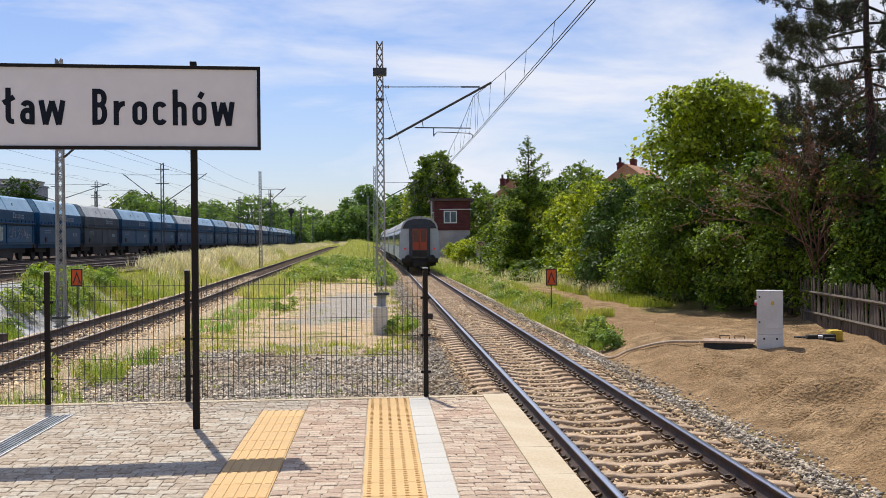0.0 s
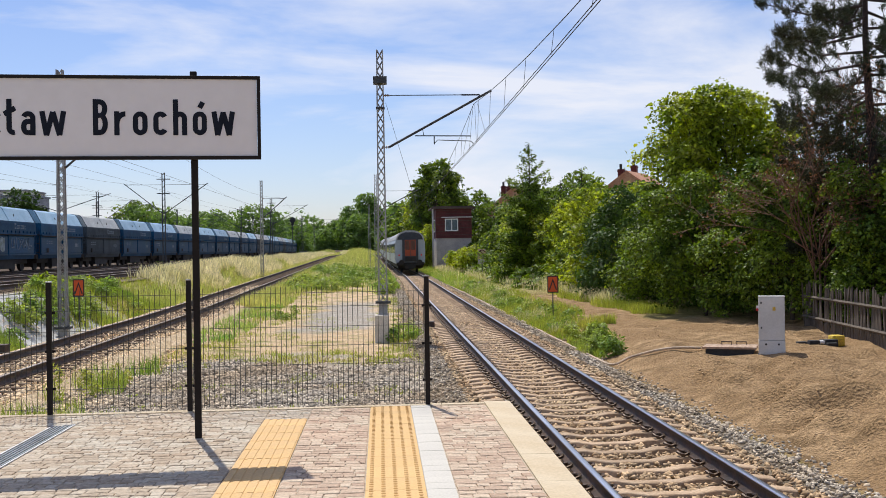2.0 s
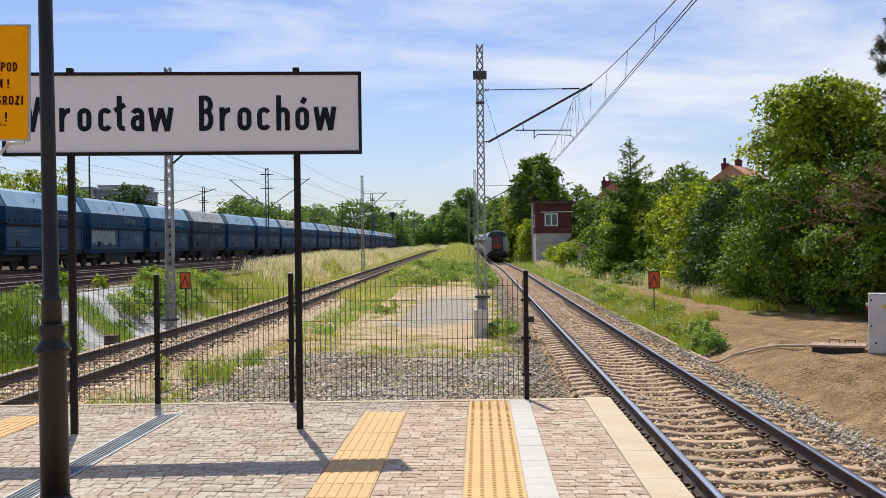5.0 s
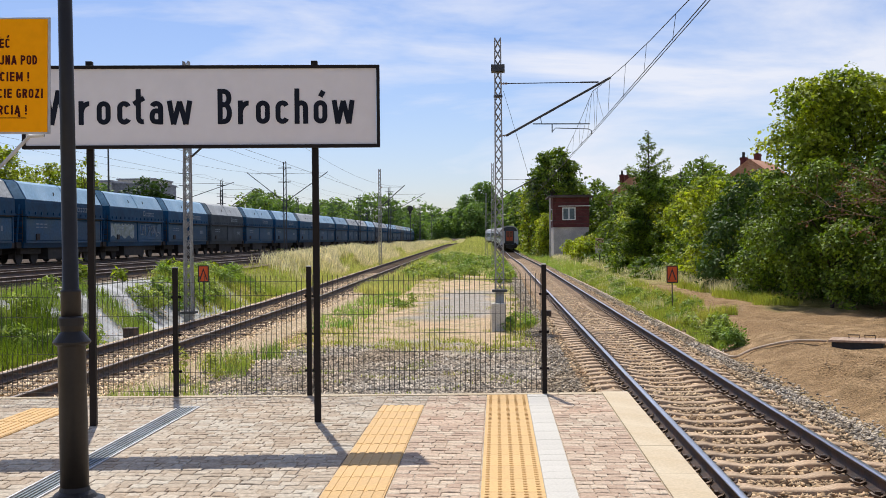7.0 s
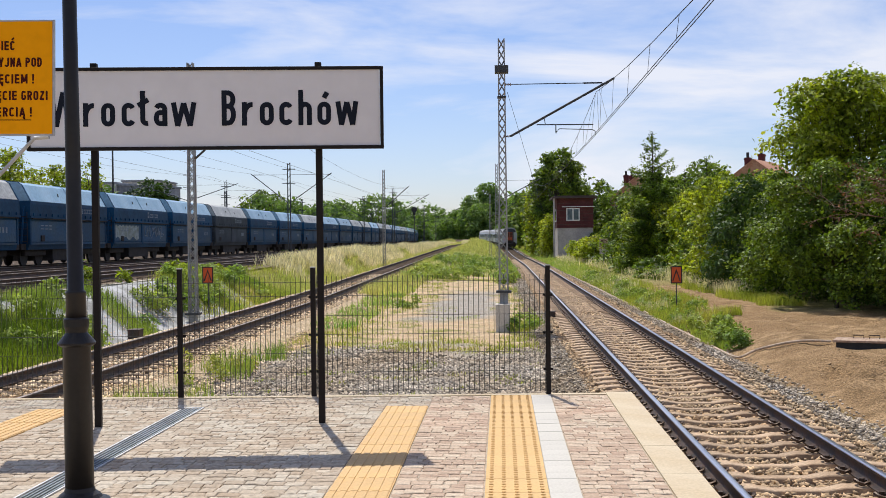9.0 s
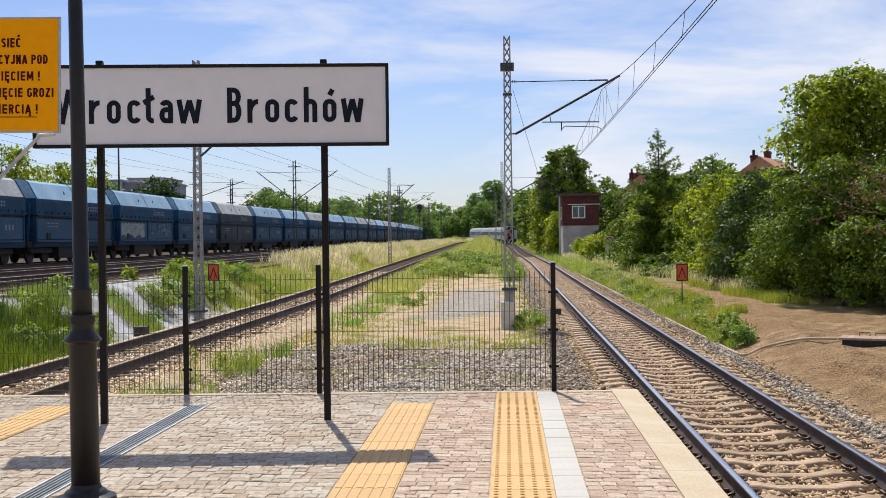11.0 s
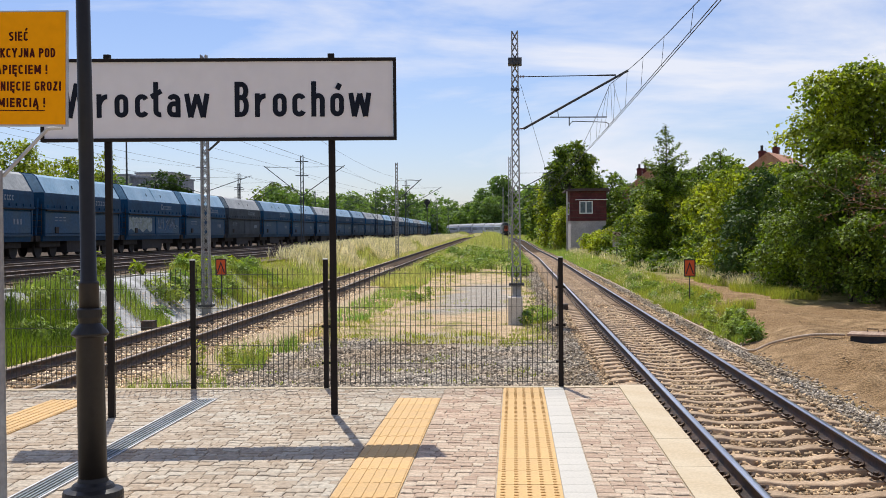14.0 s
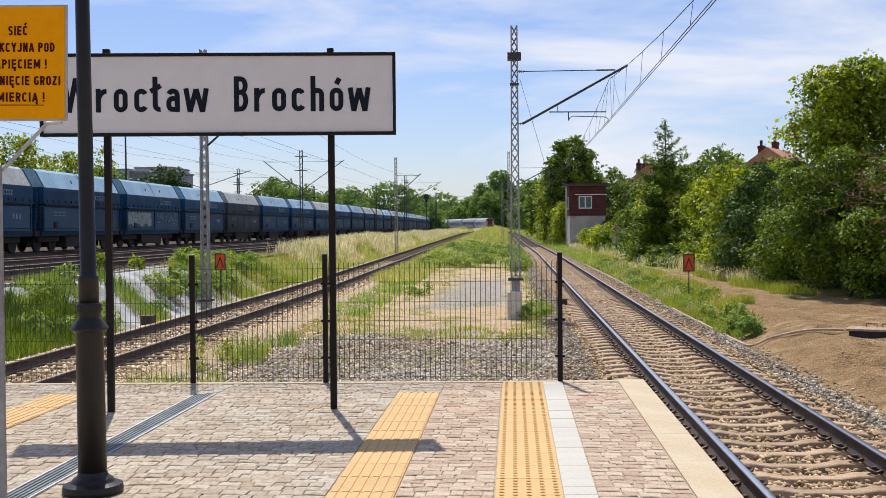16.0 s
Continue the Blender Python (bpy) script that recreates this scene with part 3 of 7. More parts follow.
track(near_line, RAIL, 2.0, 520.0, "rusty-sided railway track with polished rail heads on concrete sleepers", M["bed"], singles=220, clips=70, climb=rise, old=False)
track(middle_line, RAIL, 6.0, 420.0, "disused-looking railway track on concrete sleepers and brown ballast", M["bed_pale"], singles=130, start=14.0, climb=ramp_up)
for off, words in ((-14.0, "yard track on concrete sleepers beside the grassy bank"), (-18.7, "yard track next to the hopper wagons"), (-24.0, "yard track under the row of hopper wagons")):
    track((lambda y: middle_line(y) - 6.3) if off > -15 else yard_line(off), YARD, 15.0, 360.0, words, M["bed"], singles=60 if off > -20 else 0, start=26.0, wide=0.2)

# ---- loose ballast ----
def stones(name, P, size, material, label, category="ballast"):
    """Broken stones: skewed eight-sided lumps lying any way up."""
    n = len(P)
    base = np.array([(1, 0, 0), (0, 1, 0), (-1, 0, 0), (0, -1, 0), (0, 0, 1), (0, 0, -1)], float)
    F = np.array([(0, 1, 4), (1, 2, 4), (2, 3, 4), (3, 0, 4), (1, 0, 5), (2, 1, 5), (3, 2, 5), (0, 3, 5)])
    r = np.random.default_rng(len(P))
    V = base[None] * r.uniform(0.6, 1.25, (n, 6, 3)) * (r.uniform(0.65, 1.25, (n, 1, 3))) + r.uniform(-0.3, 0.3, (n, 6, 3))
    V *= (size * r.uniform(0.6, 1.3, (n, 1, 1)))
    q = r.normal(size=(n, 4))
    q /= np.linalg.norm(q, axis=1, keepdims=True)
    u, w = q[:, None, 1:], q[:, None, :1]
    V = V + 2 * np.cross(u, np.cross(u, V) + w * V)
    V = V * (1, 1, 0.8) + P[:, None, :]
    return tagged(raw(name, V.reshape(-1, 3), (F[None] + np.arange(n)[:, None, None] * 6).reshape(-1, 3), material), label, category, kind="stuff")


rng = np.random.default_rng(5)


def along(line, y0, y1, n, wide, power=1.6):
    """Places along a line, thicker on the ground where y is small."""
    y = y0 + (y1 - y0) * rng.random(n) ** power
    return rng.uniform(-wide, wide, n) + line(y), y


x, y = along(near_line, 8.5, 70, 48000, 2.5)
d = np.abs(x - near_line(y))
keep = (np.abs(d - 0.7535) > 0.09) & ((x > 1.36) | (y > 11.8)) & (d < 2.05 + 0.4 * rng.random(len(d)))
x, y, d = x[keep], y[keep], d[keep]
z = RAIL - 0.235 - np.clip(d - 1.75, 0, None) * 0.38 + (d > 1.32) * 0.02
z = np.where(d > 1.8, np.maximum(z, height(x, y) + 0.005), z)
on_sleeper = (np.abs((y - 6.0 + 0.3) % 0.6 - 0.3) < 0.12) & (d < 1.12)
z = z - on_sleeper * 0.06
inner = d < 1.5
stones("brown_ballast", np.c_[x, y, z][inner], 0.042, M["stone_rust"], "rust-stained broken stone between the sleepers")
stones("grey_ballast", np.c_[x, y, z][~inner], 0.036, M["stone"], "grey broken stone on the shoulder of the track")
xf, yf = along(near_line, 70, 160, 6000, 1.6, 1.3)
keep = np.abs(np.abs(xf - near_line(yf)) - 0.7535) > 0.1
stones("brown_ballast", np.c_[xf, yf, RAIL - 0.235 + rise(yf)][keep], 0.055, M["stone_rust"], "rust-stained broken stone further along the line")
x, y = 5.4 + 7 * rng.random(4500), 11 + 22 * rng.random(4500) ** 1.2
keep = (x < 4.6 + y * 0.24) & (x - near_line(y) > 2.5)
x, y = x[keep], y[keep]
stones("earth_clods", np.c_[x, y, height(x, y) - 0.002], 0.015, M["clod"], "clods of dry brown earth on the dug ground", "earth")
x, y = along(middle_line, 15, 75, 46000, 3.1)
d = np.abs(x - middle_line(y))
keep = np.abs(d - 0.7535) > 0.09
z = RAIL + ramp_up(y) - 0.2 - np.clip(d - 1.6, 0, None) * 0.36 - 0.015 - ((np.abs((y - 14.0 + 0.3) % 0.6 - 0.3) < 0.14) & (d < 1.3)) * 0.06
z = np.where(d > 2.2, np.maximum(z, height(x, y) + 0.005), z)
stones("brown_ballast", np.c_[x, y, z][keep], 0.042, M["stone_pale"], "pale brown broken stone round the sleepers")
y = 16 + 12.5 * rng.random(26000) ** 1.1
x = rng.uniform(-6.3, 1.5, len(y))
keep = rng.random(len(y)) < np.clip((28 - y + 1.5 * np.sin(x * 1.3)) / 3, 0.04, 1)
x, y = x[keep], y[keep]
stones("gravel", np.c_[x, y, height(x, y) + 0.01], 0.046, M["stone"], "grey track gravel strewn beyond the platform end", "gravel")
y = 13 + 22 * rng.random(4000) ** 1.2
x = 4.9 + 6 * rng.random(4000) ** 1.8
stones("clods", np.c_[x, y, height(x, y) - 0.001], 0.013 * np.random.default_rng(2).uniform(0.3, 1.7, (4000, 1, 1)), mat("crumb", (0.4, 0.27, 0.15), (0.5, 0.35, 0.2), scale=2, fine=20, isl=0.3), "crumbled clods of dry earth", "earth")

# ---- platform ----
def end_y(x):
    return 11.4 + 0.04 * x


platform = thing("platform", Matrix.Identity(4), "station platform of small stone pavers with a pale concrete edge", "platform", kind="structure")
bm = bmesh.new()
vs = [(-7.5, -6), (1.25, -6), (1.25, end_y(1.25) - 0.02), (-7.5, end_y(-7.5) - 0.02)]
lo_v, hi_v = [bm.verts.new((*v, -1.25)) for v in vs], [bm.verts.new((*v, -0.009)) for v in vs]
for i in range(4):
    bm.faces.new((lo_v[i], lo_v[(i + 1) % 4], hi_v[(i + 1) % 4], hi_v[i]))
bm.faces.new(hi_v)
part("slab", bm, M["joint"], platform)


def strip_pieces(name, x0, x1, y0, y1, n, material, z=0.0, gap=0.004, maker=None):
    """Slabs laid end to end."""
    size = (y1 - y0) / n
    bm = bmesh.new()
    box(bm, x0 + gap, x1 - gap, gap, size - gap, -0.06, z, bevel=min(0.004, gap + 0.0005))
    if maker:
        maker(bm, x1 - x0, size)
    me = bpy.data.meshes.new(name)
    bm.to_mesh(me)
    bm.free()
    me.materials.append(material)
    for i in range(n):
        shared(name, me, platform, pose(0, y0 + i * size, random.uniform(-0.001, 0.001)))


strip_pieces("edge_slab", 1.037, 1.3, 2.5, 11.5, 9, M["kerb"], z=0.006, gap=0.0015)
strip_pieces("white_slab", 0.281, 0.476, 3.36, 11.36, 40, M["whitepave"], z=0.002, gap=0.0012)


def ribs(x0):
    def maker(bm, w, size):
        for i in range(6):
            c = x0 + w * (i + 0.5) / 6
            box(bm, c - 0.022, c + 0.022, 0.006, size - 0.006, 0.0, 0.007, bevel=0.003)
    return maker


strip_pieces("guide_tile", -1.1, -0.7, 2.98, 10.58, 19, M["yellow"], z=0.002, gap=0.002, maker=ribs(-1.1))
strip_pieces("guide_tile", -4.4, -4.0, 2.85, 10.45, 19, M["yellow"], z=0.002, gap=0.002, maker=ribs(-4.4))
strip_pieces("warning_tile", -0.119, 0.281, 3.36, 11.36, 20, M["yellow"], z=0.002, gap=0.002)
bm = bmesh.new()
for i in range(110):
    for j in range(5):
        cx, cy = -0.119 + 0.4 * (j + 0.5) / 5, 3.36 + 8.0 * (i + 0.5) / 110
        if 5.2 < cy < 11.32:
            lathe(bm, [(0.016, 0.0), (0.013, 0.005)], n=6, at=(cx, cy, 0.002))
tagged(part("studs", bm, M["stud"], platform), kind="stuff")
# end kerb and the drain
bm = bmesh.new()
for x0 in np.arange(-7.4, 1.2, 1.0):
    x1 = min(x0 + 0.994, 1.033)
    if x1 - x0 > 0.05:
        ks = [(x0, end_y(x0) - 0.1), (x1, end_y(x1) - 0.1), (x1, end_y(x1)), (x0, end_y(x0))]
        a, b = [bm.verts.new((*k, -0.4)) for k in ks], [bm.verts.new((*k, 0.004)) for k in ks]
        for i in range(4):
            bm.faces.new((a[i], a[(i + 1) % 4], b[(i + 1) % 4], b[i]))
        bm.faces.new(b)
part("end_kerb", bm, M["kerb"], platform)
bm = bmesh.new()
for x0, x1 in ((-3.02, -3.005), (-2.835, -2.82)):
    box(bm, x0, x1, 2.0, 10.55, -0.05, 0.004)
box(bm, -3.0, -2.84, 10.53, 10.55, -0.05, 0.003)
drain = part("drain", bm, M["galv"], platform, "long galvanised drain grating")
bm = bmesh.new()
box(bm, -3.005, -2.835, 2.0, 10.53, -0.045, -0.02)
part("channel", bm, M["dark"], drain)
for k in range(5):
    bm = bmesh.new()
    c = -2.99 + 0.032 * k
    box(bm, c, c + 0.013, 2.0, 10.53, -0.015, 0.0)
    part("grating_bar", bm, M["grate"], drain)

# pavers: irregular stones in rows
def paver_rows():
    r = random.Random(9)
    out = []
    y = 5.4
    bands = [(-7.3, -4.405), (-3.995, -3.025), (-2.815, -1.105), (-0.695, -0.124), (0.481, 1.032)]
    while y < 11.4:
        h = r.uniform(0.088, 0.122)
        for a, b in bands + [(p, q) for p, q, e in ((-4.405, -3.995, 10.45), (-3.025, -2.815, 10.55), (-1.105, -0.695, 10.58)) if y >= e - 0.03]:
            x = a
            while x < b - 0.02:
                w = r.choice((0.075, 0.09, 0.11, 0.13, 0.15)) * r.uniform(0.9, 1.1)
                x1 = min(x + w, b)
                if b - x1 < 0.05:
                    x1 = b
                yy = min(y + h, end_y(0.5 * (x + x1)) - 0.105)
                if yy - y > 0.03:
                    out.append((x, x1, y, yy))
                x = x1
        y += h
    return out


PAVERS = paver_rows()


def paver_corners(x0, x1, y0, y1, r):
    g = 0.0035
    xs = [x0 + g, 0.5 * (x0 + x1) + r.uniform(-0.02, 0.02), x1 - g]
    out = []
    for x, yb in ((xs[0], y0 + g), (xs[1], y0 + g + r.uniform(-0.014, 0.018)), (xs[2], y0 + g)):
        out.append((x + r.uniform(-0.004, 0.004), yb + r.uniform(-0.004, 0.006)))
    for x, yb in ((xs[2], y1 - g), (xs[1], y1 - g + r.uniform(-0.018, 0.014)), (xs[0], y1 - g)):
        out.append((x + r.uniform(-0.004, 0.004), yb + r.uniform(-0.006, 0.004)))
    return out


def build_pavers():
    r = random.Random(4)
    inner = [p for p in PAVERS if p[0] >= -0.7 and p[2] > 6.2]
    chosen = set(inner[:298])
    rest = {"paver_pink": ([], []), "paver_tan": ([], [])}
    for p in PAVERS:
        V, F = rest["paver_pink" if p[0] > -0.72 else "paver_tan"]
        cs = [(x, y + (0.016 * math.sin(2.7 * x + 1.1 * y) + 0.011 * math.sin(7.3 * x - 2.3 * y)) * min(1.0, max(0.0, (11.0 - y) * 2))) for x, y in paver_corners(*p, r)]
        cx, cy = sum(c[0] for c in cs) / 6, sum(c[1] for c in cs) / 6
        zt = r.uniform(-0.004, 0.002)
        tilt = (r.uniform(-0.015, 0.015), r.uniform(-0.015, 0.015))
        ring = [(x, y, -0.05) for x, y in cs] + [(x, y, zt - 0.0035 + tilt[0] * (x - cx) + tilt[1] * (y - cy)) for x, y in cs] + \
               [(x + (cx - x) * 0.1, y + (cy - y) * 0.13, zt + tilt[0] * (x - cx) + tilt[1] * (y - cy)) for x, y in cs] + [(cx, cy, zt + 0.002)]
        quads = [(i + 6 * k, (i + 1) % 6 + 6 * k, (i + 1) % 6 + 6 * k + 6, i + 6 * k + 6) for k in (0, 1) for i in range(6)]
        tops = [(12 + i, 12 + (i + 1) % 6, 18) for i in range(6)]
        if p in chosen:
            me = bpy.data.meshes.new("paver")
            me.from_pydata([(x - cx, y - cy, z) for x, y, z in ring], [], quads + tops)
            me.materials.append(M["paver"])
            shared("paver", me, platform, pose(cx, cy, 0))
        else:
            k = len(V)
            V += ring
            F += [tuple(k + i for i in f) for f in quads + tops]
    for key, (V, F) in rest.items():
        if not V:
            continue
        me = bpy.data.meshes.new("other_pavers")
        me.from_pydata(V, [], F)
        me.materials.append(M[key])
        ob = new("other_pavers", me)
        ob.parent = platform
        tagged(ob, kind="stuff")


build_pavers()


# ---- name board ----
def arc(cx, cz, rx, rz, a0, a1, n=10):
    return [(cx + rx * math.cos(radians(a0 + (a1 - a0) * i / n)), cz + rz * math.sin(radians(a0 + (a1 - a0) * i / n))) for i in range(n + 1)]


def glyph(ch, w):
    """Centre lines of an upright, narrow sans-serif letter: x from the middle, z from the base line."""
    s = 0.022
    h, X = w / 2 - s, 0.2 - s
    r = h
    ring = arc(0, s + r, h, r, 180, 360) + arc(0, X - r, h, r, 0, 180)
    if ch in "oó":
        out = [ring + ring[:1]]
        return out + ([[(0.0, 0.23), (0.026, 0.278)]] if ch == "ó" else [])
    if ch == "c":
        return [arc(0, X - r, h, r, 20, 180) + arc(0, s + r, h, r, 180, 340)]
    if ch == "r":
        return [[(-h, 0), (-h, 0.2)], arc(h * 0.8, X - 0.09, h * 1.8, 0.09, 180, 85)]
    if ch == "h":
        return [[(-h, 0), (-h, 0.3)], arc(0, X - r, h, r, 180, 0) + [(h, 0)]]
    if ch == "a":
        return [arc(0, X - r, h, r, 160, 0) + [(h, 0)], [(h, 0.115), (0.0, 0.115)] + arc(-h * 0.25, 0.069, h * 0.75, 0.0455, 90, 270) + [(h, s)]]
    if ch == "ł":
        return [[(-0.01, 0.3), (-0.01, 0.06)] + arc(0.026, 0.058, 0.036, 0.0345, 180, 285, 6), [(-0.05, 0.175), (0.038, 0.225)]]
    if ch == "B":
        return [[(-h, 0), (-h, 0.3)], [(-h, 0.3 - s), (0.0, 0.3 - s)] + arc(0.0, 0.221, h * 0.92, 0.0555, 90, -90) + [(-h, 0.1655)], [(0.0, 0.1655)] + arc(0.0, 0.0945, h, 0.071, 90, -90) + [(-h, s)]]
    z = 0.3 if ch == "W" else 0.2
    return [[(-w / 2 + 0.018, z), (-w * 0.25, 0.0)], [(-w * 0.25, 0.0), (0.0, z * 0.97)], [(0.0, z * 0.97), (w * 0.25, 0.0)], [(w * 0.25, 0.0), (w / 2 - 0.018, z)]]


def stroke(bm, pts, w, y0=-0.0135, y1=-0.009):
    """A flat ribbon of even width along a line in the board's face."""
    n = len(pts)
    P = [Vector((x, z)) for x, z in pts]
    sides = []
    for i in range(n):
        d = (P[min(i + 1, n - 1)] - P[max(i - 1, 0)])
        if i == n - 1 and (P[0] - P[-1]).length < 1e-6 or i == 0 and (P[0] - P[-1]).length < 1e-6:
            d = P[1] - P[-2]
        d.normalize()
        k = Vector((-d.y, d.x)) * w / 2
        sides.append((P[i] + k, P[i] - k))
    front = [[bm.verts.new((q.x, y0, q.y)) for q in s] for s in sides]
    back = [[bm.verts.new((q.x, y1, q.y)) for q in s] for s in sides]
    for i in range(n - 1):
        bm.faces.new((front[i][0], front[i][1], front[i + 1][1], front[i + 1][0]))
        bm.faces.new((front[i][0], front[i + 1][0], back[i + 1][0], back[i][0]))
        bm.faces.new((front[i][1], back[i][1], back[i + 1][1], front[i + 1][1]))


def hang(obs, cx, cz, angle):
    """Tilt parts in their own face about a point."""
    m = pose(cx, 0, cz) @ pose(0, 0, 0, 0, angle, 0) @ pose(-cx, 0, -cz)
    for ob in obs:
        ob.matrix_basis = m @ ob.matrix_basis


def name_board():
    top = thing("station_sign", pose(-2.4925, 9.49, 0, 0, 0, 5), "white station name board with navy letters on two black posts", "sign")
    w, z0, z1 = 1.505, 2.351, 3.052
    bm = bmesh.new()
    box(bm, -w + 0.03, w - 0.03, -0.01, 0.015, z0 + 0.02, z1 - 0.02)
    part("panel", bm, M["signface"], top)
    for nm, b in (("frame_bar", (-w, w, -0.025, 0.03, z1 - 0.028, z1)), ("frame_bar", (-w, w, -0.025, 0.03, z0, z0 + 0.028)), ("frame_bar", (-w, -w + 0.028, -0.024, 0.029, z0 + 0.028, z1 - 0.028)), ("frame_bar", (w - 0.028, w, -0.024, 0.029, z0 + 0.028, z1 - 0.028))):
        bm = bmesh.new()
        box(bm, *b, bevel=0.003)
        part(nm, bm, M["blackpost"], top)
    for x in (-0.958, 0.947):
        bm = bmesh.new()
        box(bm, x - 0.028, x + 0.028, 0.035, 0.095, 0.0, 3.098, bevel=0.006)
        part("post", bm, M["blackpost"], top)
    # letters stand on one line, spaced wide
    base = 2.553
    spots = [("W", -1.185, 0.235), ("r", -0.958, 0.118), ("o", -0.804, 0.12), ("c", -0.63, 0.12), ("ł", -0.5, 0.1), ("a", -0.358, 0.118), ("w", -0.16, 0.212),
             ("B", 0.224, 0.124), ("r", 0.394, 0.118), ("o", 0.549, 0.122), ("c", 0.716, 0.12), ("h", 0.878, 0.118), ("ó", 1.042, 0.12), ("w", 1.238, 0.192)]
    for ch, cx, cw in [(c_, px * 0.988 - 0.029, wide * 0.985) for c_, px, wide in spots]:
        bm = bmesh.new()
        lift = 0.0
        for line in glyph(ch, cw):
            stroke(bm, [(cx + px, base + pz) for px, pz in line], 0.042, y0=-0.0135 - lift)
            lift += 0.0007
        part("letter", bm, M["navy"], top)
    return top


name_board()


# ---- platform fence ----
def fence():
    top = thing("mesh_fence", Matrix.Identity(4), "dark welded-mesh fence with square posts across the platform end", "fence")
    for x in (0.46, -1.897, -3.241, -5.757):
        y = end_y(x) - 0.05
        bm = bmesh.new()
        box(bm, x - 0.024, x + 0.024, y - 0.024, y + 0.024, 0.0, 1.295, bevel=0.004)
        post = part("post", bm, M["blackpost"], top)
        bm = bmesh.new()
        box(bm, x - 0.026, x + 0.026, y - 0.026, y + 0.026, 1.295, 1.307, bevel=0.003)
        part("cap", bm, M["galv"], post, "pale post cap")
        for z in (0.25, 0.62, 1.0):
            bm = bmesh.new()
            box(bm, x - 0.05, x + 0.05, y + 0.024, y + 0.04, z - 0.012, z + 0.012)
            part("bracket", bm, M["blackpost"], post)
    for a, b in ((-7.4, -5.787), (-5.727, -3.271), (-3.211, -1.927), (-1.867, 0.43)):
        bm = bmesh.new()
        n = int((b - a) / 0.0505)
        for i in range(n + 1):
            x = a + (b - a) * i / n
            y = end_y(x) - 0.012
            pts = [(x, y, 0.03), (x, y, 0.4), (x, y + 0.02, 0.43), (x, y, 0.46), (x, y, 0.98), (x, y + 0.02, 1.01), (x, y, 1.04), (x, y, 1.21)]
            for p, q in zip(pts, pts[1:]):
                tube(bm, p, q, 0.0029, n=4, caps=False)
        for z in (0.05, 0.24, 0.43, 0.62, 0.81, 1.01, 1.15):
            yo = 0.02 if z in (0.43, 1.01) else 0.0
            tube(bm, (a, end_y(a) - 0.014 + yo, z), (b, end_y(b) - 0.014 + yo, z), 0.0023, n=4)
        part("mesh_panel", bm, M["wire"], top)


fence()


# ---- lamp post ----
def lamp_post():
    top = thing("lamp_post", pose(-2.506, 6.55, 0, 0, -0.45, 0), "black cast-iron lamp post with turned collars", "lamp post")
    bm = bmesh.new()
    lathe(bm, [(0.172, 0.0), (0.178, 0.02), (0.172, 0.05), (0.13, 0.065), (0.115, 0.085), (0.092, 0.1), (0.083, 0.125)], n=32)
    part("foot", bm, M["lampiron"], top, smooth=False)
    bm = bmesh.new()
    lathe(bm, [(0.083, 0.1), (0.08, 0.95), (0.09, 0.965)], n=32)
    part("lower_shaft", bm, M["lampiron"], top, smooth=True)
    bm = bmesh.new()
    lathe(bm, [(0.086, 0.955), (0.108, 0.97), (0.11, 0.98), (0.098, 0.995), (0.078, 1.02), (0.062, 1.04), (0.066, 1.06), (0.072, 1.075), (0.073, 1.12), (0.06, 1.13)], n=32)
    part("collar", bm, M["lampiron"], top)
    bm = bmesh.new()
    lathe(bm, [(0.06, 1.12), (0.058, 1.27), (0.061, 1.275), (0.055, 1.285), (0.047, 1.29), (0.043, 2.1), (0.038, 4.6)], n=28)
    part("upper_shaft", bm, M["lampiron"], top, smooth=True)
    bm = bmesh.new()
    lathe(bm, [(0.045, 4.6), (0.06, 4.63), (0.2, 4.7), (0.22, 4.95), (0.1, 5.1), (0.02, 5.2)], n=20)
    part("lantern", bm, M["lampiron"], top)


lamp_post()


